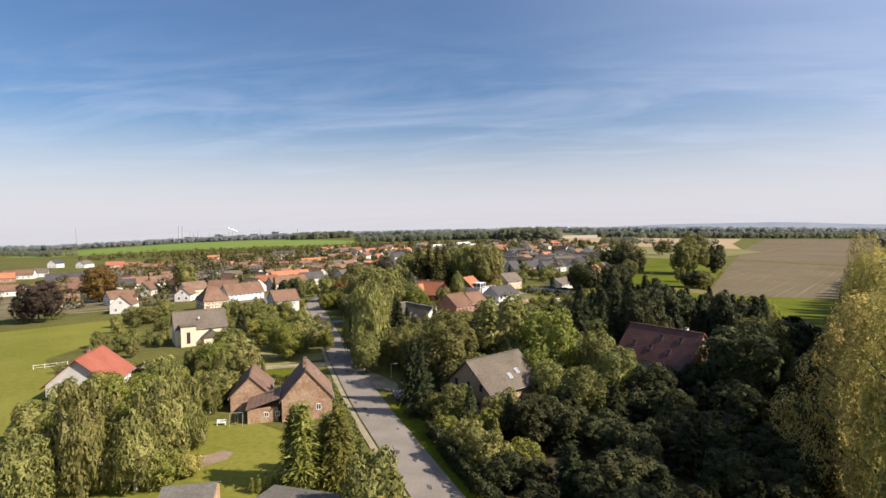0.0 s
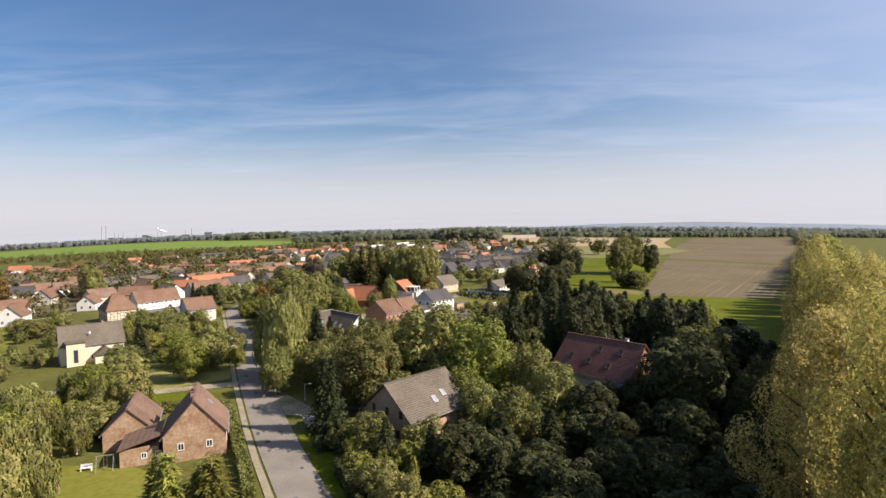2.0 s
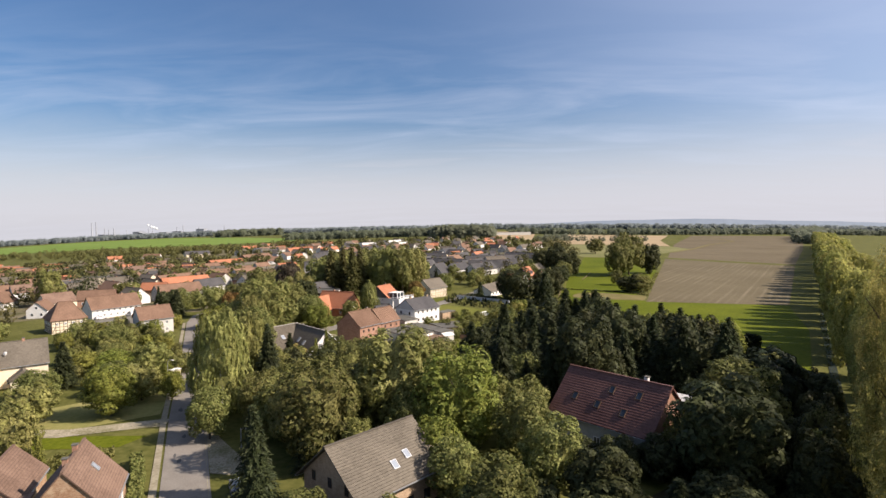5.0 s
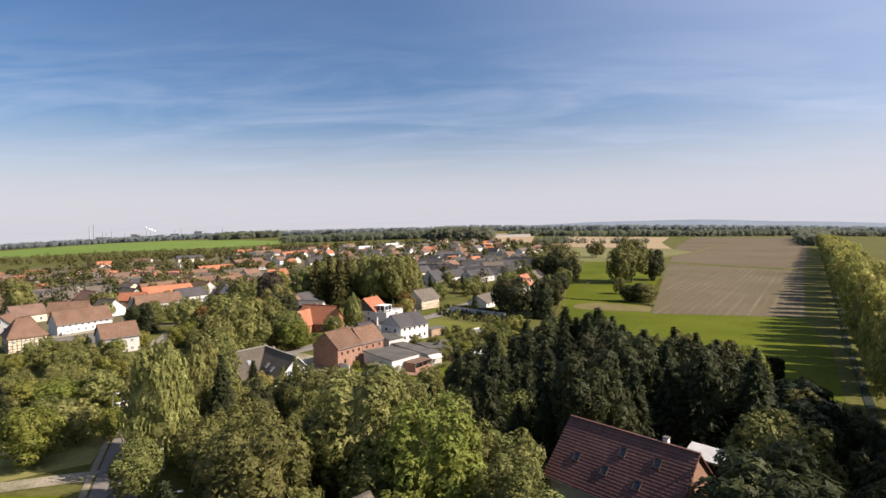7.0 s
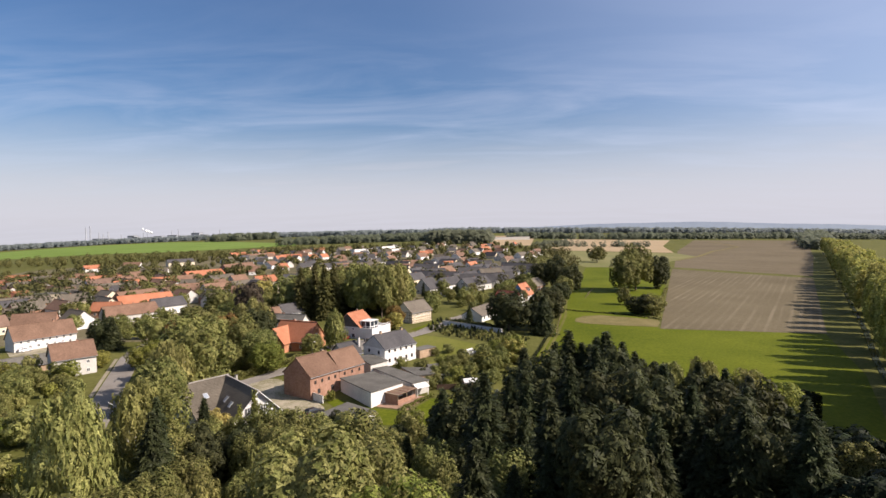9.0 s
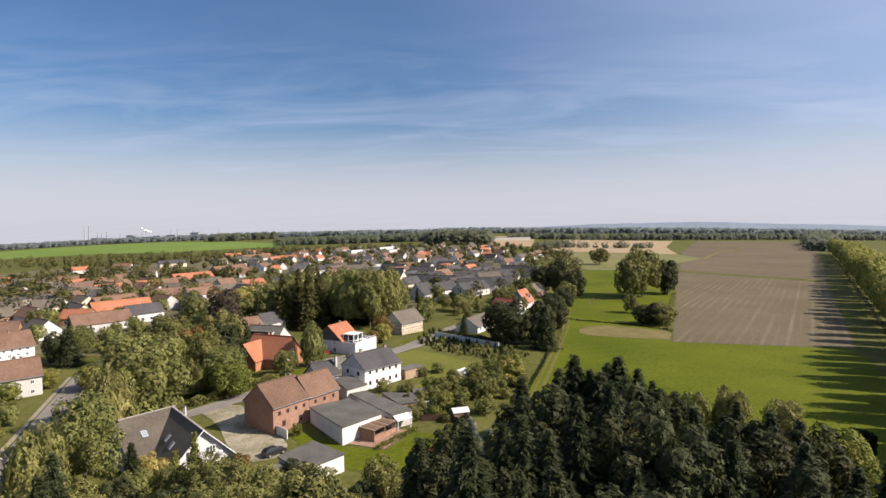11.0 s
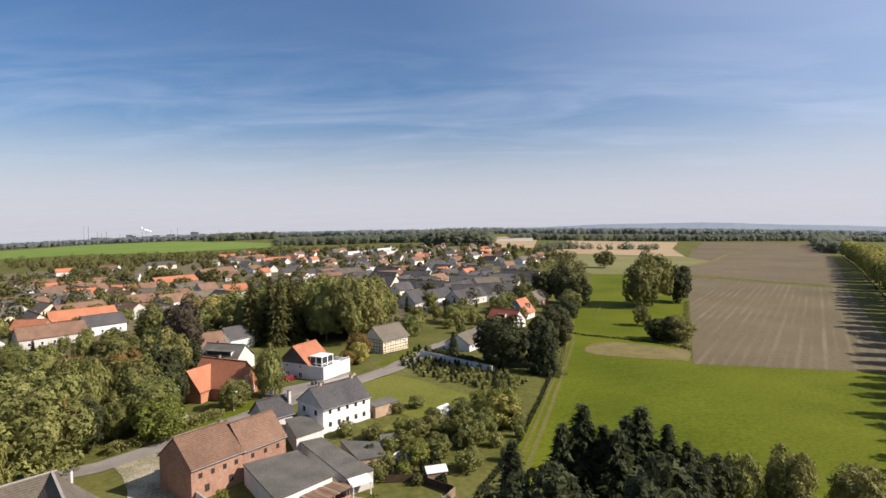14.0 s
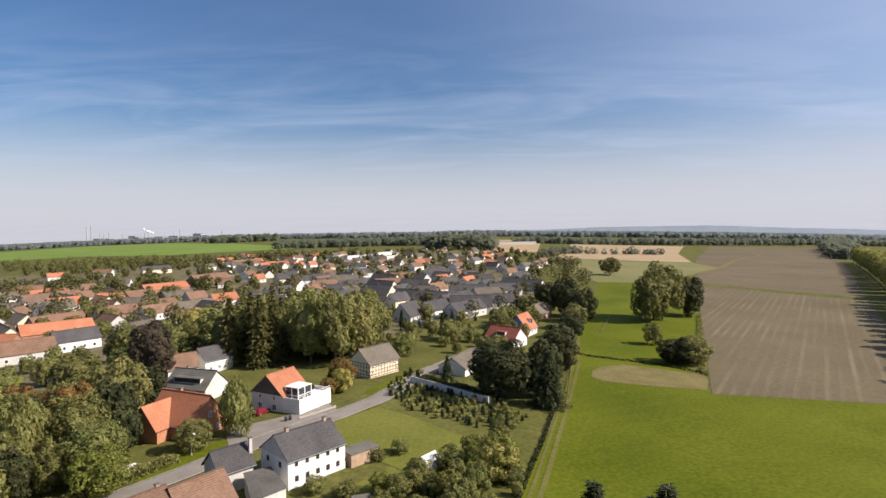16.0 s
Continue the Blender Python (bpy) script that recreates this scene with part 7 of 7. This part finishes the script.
def wall_run(label, pts, h, t, mat, cap=None, name="garden_wall", category="garden wall"):
    x0, y0 = pts[0]
    w = thing(name, label, category, Matrix.Translation((x0, y0, gz(x0, y0))))
    for (xa, ya), (xb, yb) in zip(pts, pts[1:]):
        d = math.hypot(xb - xa, yb - ya)
        n = max(1, int(d / 5))
        for k in range(n):
            f0, f1 = k / n, (k + 1) / n
            p, q = (xa + (xb - xa) * f0, ya + (yb - ya) * f0), (xa + (xb - xa) * f1, ya + (yb - ya) * f1)
            z = (gz(*p) + gz(*q)) / 2 - gz(x0, y0)
            bm = bmesh.new(); bar(bm, (p[0] - x0, p[1] - y0, z + h / 2 - 0.15), (q[0] - x0, q[1] - y0, z + h / 2 - 0.15), t, h + 0.3)
            part("panel", bm, mat, w)
            if cap:
                bm = bmesh.new(); bar(bm, (p[0] - x0, p[1] - y0, z + h + 0.04), (q[0] - x0, q[1] - y0, z + h + 0.04), t + 0.1, 0.08)
                part("coping", bm, cap, w)
    return w


wall_run("long white garden wall with grey coping", [(-1.0, 281.5), (1.4, 279.5), (21.2, 262.0)], 1.7, 0.25, PLASTER, PAVING)
wall_run("low white yard wall before the brick house", [(-27.2, 187.6), (-22.9, 184.0)], 1.7, 0.2, PLASTER, PAVING)
wall_run("brown board fence along the garden lawn", [(2.6, 164.5), (3.7, 167.1), (9.7, 181.6), (13.5, 190)], 1.5, 0.08, WOOD, name="board_fence", category="fence")
wall_run("dark board fence behind the garden lawn", [(13.5, 190), (7.2, 194), (2.2, 193.2)], 1.3, 0.08, TIMBER, name="board_fence", category="fence")
wall_run("pale low wall round a terrace house yard", [(-22.5, 246.5), (-19.6, 250.2), (-16.2, 255.5)], 0.5, 0.25, PAVING)
wall_run("white garden wall beside the village street", [(-16, 392), (-2, 372)], 1.6, 0.25, PLASTER)


def gabled_tent(label, name, category, x, y, deg, L, W, eave, ridge, wall, roof, open_sides=True):
    s = thing(name, label, category, at_ground(x, y, deg))
    if open_sides:
        for sx in (-1, 1):
            for sy in (-1, 1):
                part("post", boxes((sx * (L / 2 - 0.1) - 0.06, sy * (W / 2 - 0.1) - 0.06, -0.2, sx * (L / 2 - 0.1) + 0.06, sy * (W / 2 - 0.1) + 0.06, eave)), wall, s)
        part("back_wall", boxes((-L / 2 + 0.1, W / 2 - 0.14, -0.1, L / 2 - 0.1, W / 2 - 0.1, eave)), wall, s)
    else:
        part("wall", gable_wall(L, W, eave, ridge, 0.3), wall, s)
    for sd in (-1, 1):
        part("roof", slope_slab(L, W, eave, ridge, sd, 0.2, 0.2, 0.08), roof, s)
    return s


gabled_tent("white garden pavilion tent beside a terrace", "pavilion", "pavilion", -1.7, 189.8, 40, 3.2, 3.2, 2.1, 2.7, PLASTER, PLASTER)
gabled_tent("white tarpaulin canopy beside a dark-roofed house", "canopy", "canopy", 43.0, 121.5, -46, 7.0, 5.0, 2.4, 3.4, PLASTER, PLASTER)
gabled_tent("low white tarpaulin shelter beside a lawn", "canopy", "canopy", -60.0, 62.0, 10, 3.6, 3.0, 1.2, 1.6, PLASTER, PLASTER)
gabled_tent("small wooden playhouse in a garden", "playhouse", "playhouse", 0.3, 206.9, 20, 2.6, 2.2, 1.6, 2.4, WOOD, R_FELT, False)
gabled_tent("wooden garden shed with felt roof", "garden_shed", "shed", 10.1, 194.6, 20, 3.2, 2.4, 1.9, 2.5, WOOD, R_SHEET, False)
gabled_tent("small shed with pale corrugated roof behind thujas", "garden_shed", "shed", -40.2, 51.6, 20, 6.0, 4.4, 2.3, 3.2, OLDBRICK, R_FELT, False)
flat_building("low brick shed with dark flat roof", [(-31, 47.5), (-30, 53.5), (-19.5, 52.0), (-20.5, 46.0)], 2.6, OLDBRICK, R_FELT, "shed", "shed")
gabled_tent("greenhouse-like shed in a back garden", "garden_shed", "shed", 9.5, 222.0, 55, 3.6, 2.6, 1.9, 2.7, GREYPL, R_SHEET, False)

# white garden pool with a dark cover
pool = thing("garden_pool", "round white-rimmed garden pool", "pool", at_ground(4.2, 201.6))
bm = bmesh.new()
for k in range(28):
    t0, t1 = 2 * math.pi * k / 28, 2 * math.pi * (k + 1) / 28
    ring = [[bm.verts.new((math.cos(t) * r, math.sin(t) * r, z)) for r, z in ((2.0, 0.0), (2.0, 1.0), (1.82, 1.0), (1.82, 0.5))] for t in (t0, t1)]
    for j in range(3):
        bm.faces.new((ring[0][j], ring[1][j], ring[1][j + 1], ring[0][j + 1]))
part("rim", bm, PLASTER, pool)
bm = bmesh.new(); bmesh.ops.create_circle(bm, cap_ends=True, radius=1.82, segments=28, matrix=Matrix.Translation((0, 0, 0.8)))
part("water_surface", bm, WATER, pool)

cv = thing("covered_trailer", "trailer under a white tarpaulin beside the lane", "trailer", at_ground(-45.0, 218.6, 70))
part("tarpaulin", extrude_profile([(-2.2, 0.5, 0.1), (-2.3, 1.1, 0.0), (-1.2, 1.7, 0.35), (1.4, 1.6, 0.35), (2.3, 1.0, 0.05), (2.2, 0.5, 0.1)], 1.9, 1.9), PLASTER, cv)
for sy in (-1, 1):
    w = bmesh.new(); tube(w, [(0, -0.08, 0), (0, 0.08, 0)], [0.3, 0.3], 12)
    part("wheel", w, TYRE, cv, "", Matrix.Translation((0.1, sy * 0.8, 0.3)))
part("chassis", boxes((-2.2, -0.7, 0.4, 3.2, 0.7, 0.5)), METALGREY, cv)

gbx = thing("garden_bench", "white wooden garden bench on a lawn", "bench", at_ground(-53.4, 80.6, 15))
part("seat", boxes((-0.8, -0.22, 0.42, 0.8, 0.22, 0.47)), WHITEWOOD, gbx)
part("backrest", boxes((-0.8, 0.2, 0.47, 0.8, 0.25, 0.95)), WHITEWOOD, gbx)
for sx in (-0.7, 0.7):
    part("leg", boxes((sx - 0.05, -0.2, -0.05, sx + 0.05, 0.22, 0.42)), WHITEWOOD, gbx)
tp = thing("tree_stump", "pale cut tree stump on a lawn", "stump", at_ground(-52.4, 73.6))
bm = bmesh.new(); tube(bm, [(0, 0, -0.2), (0.05, 0, 0.8), (-0.1, 0.1, 1.5)], [0.35, 0.26, 0.2], 9); part("trunk", bm, WOOD, tp)
sw = thing("swing_frame", "metal swing frame on a garden lawn", "swing", at_ground(-50.6, 80.8, 20))
for sx in (-1.1, 1.1):
    for sy in (-0.8, 0.8):
        bm = bmesh.new(); bar(bm, (sx, sy, -0.1), (sx, 0, 2.2), 0.07, 0.07); part("leg", bm, METALGREY, sw)
bm = bmesh.new(); bar(bm, (-1.2, 0, 2.2), (1.2, 0, 2.2), 0.08, 0.08); part("crossbar", bm, METALGREY, sw)
part("seat", boxes((-0.25, -0.1, 0.45, 0.25, 0.1, 0.49)), WOOD, sw)
for sx in (-0.22, 0.22):
    bm = bmesh.new(); bar(bm, (sx, 0, 0.49), (sx, 0, 2.2), 0.03, 0.03); part("chain", bm, METALGREY, sw)
ds = thing("satellite_dish", "white satellite dish on a grey tiled roof", "satellite dish", Matrix.Translation((-103.0, 151.2, gz(-103, 151.2) + 7.9)))
bm = bmesh.new(); bmesh.ops.create_cone(bm, cap_ends=True, segments=16, radius1=0.45, radius2=0.2, depth=0.12, matrix=Matrix.Rotation(radians(70), 4, "X")); part("dish", bm, PLASTER, ds)
bm = bmesh.new(); bar(bm, (0, 0.1, -1.2), (0, 0.1, 0.1), 0.05, 0.05); part("mount", bm, METALGREY, ds)


# ---------------------------------------------------------------- fences, hedges, low growth
def post_fence(label, line, gap, h, mat, rails=2, name="fence", category="fence"):
    x0, y0 = line[0]
    f_ = thing(name, label, category, Matrix.Translation((x0, y0, gz(x0, y0))))
    pm = mesh_of("post", boxes((-0.06, -0.06, -0.3, 0.06, 0.06, h)), mat)
    for (xa, ya), (xb, yb) in zip(line, line[1:]):
        n = max(1, int(math.hypot(xb - xa, yb - ya) / gap))
        for k in range(n + 1):
            x, y = xa + (xb - xa) * k / n, ya + (yb - ya) * k / n
            part("post", pm, None, f_, "", Matrix.Translation((x - x0, y - y0, gz(x, y) - gz(x0, y0))))
        for r in range(rails):
            z = h * (r + 0.7) / rails
            bm = bmesh.new(); bar(bm, (xa - x0, ya - y0, gz(xa, ya) - gz(x0, y0) + z), (xb - x0, yb - y0, gz(xb, yb) - gz(x0, y0) + z), 0.05, 0.08)
            part("rail", bm, mat, f_)


# a short white fence put in place of a small white goal by the pasture
post_fence("white rail fence standing in for a small goal frame", [(-128.6, 117), (-122.4, 121.4)], 2.0, 1.3, PLASTER)
post_fence("weathered pasture fence in the meadow", [(70.7, 364), (84.8, 410.6)], 5.0, 1.2, WOOD)
post_fence("wooden fence between gardens and meadow", [(40.5, 262), (45, 285), (50, 312), (54, 330)], 4.0, 1.2, WOOD)


def hedge(label, line, h, w, mat, seed, per=26, leaf=0.3, name="hedge", category="hedge", kind=""):
    """A clipped or wild hedge: leaf sprays filling a band of height h and width w."""
    rng = random.Random(seed)
    spots = []
    for (xa, ya), (xb, yb) in zip(line, line[1:]):
        d = math.hypot(xb - xa, yb - ya)
        for _ in range(int(d * per)):
            f, s, z = rng.random(), rng.uniform(-0.5, 0.5), rng.random()
            if rng.random() < 0.75:
                if rng.random() < 0.5:
                    z = rng.uniform(0.85, 1.05)
                else:
                    s = rng.choice((-0.5, 0.5)) * rng.uniform(0.9, 1.1)
            x, y = xa + (xb - xa) * f + (yb - ya) / d * s * w, ya + (yb - ya) * f - (xb - xa) / d * s * w
            bump = 1 + 0.18 * math.sin(x * 1.3 + y * 0.7)
            spots.append((Vector((x, y, gz(x, y) + z * h * bump)), (unit(rng) + Vector((0, 0, 0.6))).normalized(), leaf * rng.uniform(0.6, 1.2), leaf * 0.6))
    return tagged(new(name, blades(name, rng, spots, mat)), label, category, "", kind)


hedge("dark overgrown ditch edge along the meadow", [(17, 190), (20.5, 199), (25.3, 212.7), (32, 238), (40, 272)], 0.45, 0.7, L_SHADEGREEN, 31, 30, 0.25, "ditch_growth", "grass", "stuff")
hedge("dark ditch growth across the meadow", [(51.5, 324.8), (58.4, 319), (76.9, 310), (88, 300)], 0.5, 0.8, L_SHADEGREEN, 32, 20, 0.3, "ditch_growth", "grass", "stuff")
hedge("weedy field edge between meadow and plough", [(88, 297), (95, 322), (112, 366), (131, 417)], 0.7, 1.6, L_WILLOW, 33, 20, 0.35, "field_margin", "grass", "stuff")
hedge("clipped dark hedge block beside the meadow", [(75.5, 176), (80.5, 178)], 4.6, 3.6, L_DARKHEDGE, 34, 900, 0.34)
hedge("reddish hedge before a fence", [(4.1, 175.1), (8.7, 182.7)], 1.2, 0.9, L_RUST, 35, 90, 0.22)
hedge("leafy hedge between the brick house and the road", [(-45.2, 108), (-40.6, 101.0), (-36, 92), (-29.8, 80.6), (-25, 71)], 1.9, 1.5, L_GREEN, 36, 120, 0.26)
hedge("dense green hedge beside the road", [(-15.6, 80), (-9.8, 68.0), (-3.2, 56.0), (4, 43)], 2.4, 1.8, L_SHADEGREEN, 37, 130, 0.28)
hedge("dense green hedge beside the road", [(-21.6, 96.5), (-16.5, 86)], 2.6, 2.0, L_GREEN, 38, 150, 0.28)
hedge("low planted border round a terrace", [(-4.6, 179.0), (-2.0, 183.5), (1.6, 188.6)], 0.7, 0.8, L_THUJA, 39, 90, 0.18)
hedge("clipped dark garden hedge beside the beds", [(11.5, 192), (9.6, 200), (8.2, 207)], 1.6, 1.2, L_SHADEGREEN, 64, 120, 0.24)
hedge("flower and vegetable beds behind the sheds", [(-1, 194.5), (3, 197), (6, 200)], 0.6, 3.0, L_WILLOW, 65, 90, 0.2, "garden_bed", "garden bed", "stuff")
scatter(["shrub", "shrub_bright", "dark", "shrub"], [(-4, 206), (9, 209), (11, 192), (5, 191), (-1, 194), (-6, 212)], 16, 1.4, 3.4, 2.2, 66, ((4.2, 201.6, 3.2), (0.3, 206.9, 2.2), (10.1, 194.6, 2.6)))
hedge("hedge behind the white garden wall", [(2, 281.5), (22, 263.5)], 2.2, 1.4, L_SHADEGREEN, 40, 90, 0.3)
hedge("overgrown hedge along the pasture", [(-84, 112), (-96, 116), (-118, 114)], 2.2, 2.2, L_GREEN, 41, 90, 0.32)
hedge("garden hedge behind the brick barns", [(-60, 100), (-56, 106), (-50, 110)], 1.8, 1.2, L_GREEN, 42, 110, 0.28)
hedge("low green hedge along the lane", [(-52, 204), (-46, 213), (-39, 224)], 1.6, 2.2, L_WILLOW, 43, 150, 0.26)
scatter(["mid", "mid_bright", "shrub", "shrub", "far_spruce"], [(-8, 312), (12, 312), (24, 350), (38, 400), (20, 420), (-20, 420), (-62, 400), (-30, 352)], 52, 3.5, 8.5, 5.5, 51, [(a, b, 8.5) for a, b in PLACED] + [(-1, 285, 8), (5, 301, 7), (11, 314, 6), (17, 327, 6), (24, 340, 6), (30, 352, 6), (14, 298, 10), (29, 338, 9), (37, 360, 9)])
scatter(["mid", "shrub", "mid_bright"], [(-122, 128), (-100, 128), (-112, 148), (-128, 170), (-150, 200), (-160, 180), (-138, 150)], 20, 2.5, 5.5, 5.5, 52, HOMES)
scatter(["mid", "shrub", "shrub_bright"], [(-128, 196), (-104, 170), (-92, 196), (-104, 216), (-128, 216)], 24, 3.0, 7.0, 5.0, 53, HOMES)
crowns("village_trees", "tall garden trees above farmstead roofs", [(-420, 620), (-300, 380), (-200, 300), (-170, 320), (-215, 440), (-260, 560)], 34, 9, 14, 54, L_SHADEGREEN, 0.9)
crowns("village_trees", "garden trees between dark-roofed houses", [(-10, 440), (56, 420), (75, 520), (60, 600), (-90, 600), (-100, 520)], 34, 6, 9, 55, L_VILLAGE, 0.8)
for k in range(10):
    plant("thuja", -34.9 + 0.82 * k, 56.8 + 0.32 * k, 2.2 + 0.3 * (k % 3), 0.55)
for q in (("thuja", -29.6, 161.2, 10.5, 1.5), ("thuja", -31.6, 159.4, 8.5, 1.3), ("dark", -26.2, 167.6, 4.2, 2.2), ("shrub", -33.6, 158.6, 4.0, 2.4), ("yellow", 21.6, 219, 7.0, 4.0), ("shrub_bright", -21.6, 185.6, 2.6, 1.2), ("yellow", -37.8, 163.5, 6.0, 2.6), ("rust", -25.5, 167.5, 4.0, 2.4), ("shrub", -8.5, 211.5, 3.0, 2.0),
          ("shrub", -3.0, 209.8, 3.0, 2.2), ("shrub_bright", 2.5, 212.6, 3.4, 2.2), ("shrub", 8.5, 217, 4.0, 2.6), ("shrub", 13.6, 222, 4.5, 3.0), ("shrub_bright", 17.5, 226, 5.0, 2.8), ("yellow", -18.2, 270.0, 6.8, 3.2), ("rust", -21.0, 266.0, 5.0, 2.4),
          ("shrub", -0.5, 224.5, 2.6, 1.8), ("shrub", 3.5, 228.0, 2.8, 2.0), ("yellow", -46.5, 60.8, 3.4, 2.0), ("bright", -71, 87, 8, 4.2), ("weep", -66, 79, 8, 4.2), ("weep", -75, 95, 9, 4.6), ("thuja", -57.0, 103.4, 6.5, 1.2), ("thuja", -60.2, 104.4, 7.5, 1.3)):
    plant(*q)
for rows_ in KINDS.values():
    for ob, h, rad in rows_:
        if ob.name not in USED:
            for c in ob.children[:]:
                bpy.data.objects.remove(c)
            bpy.data.objects.remove(ob)
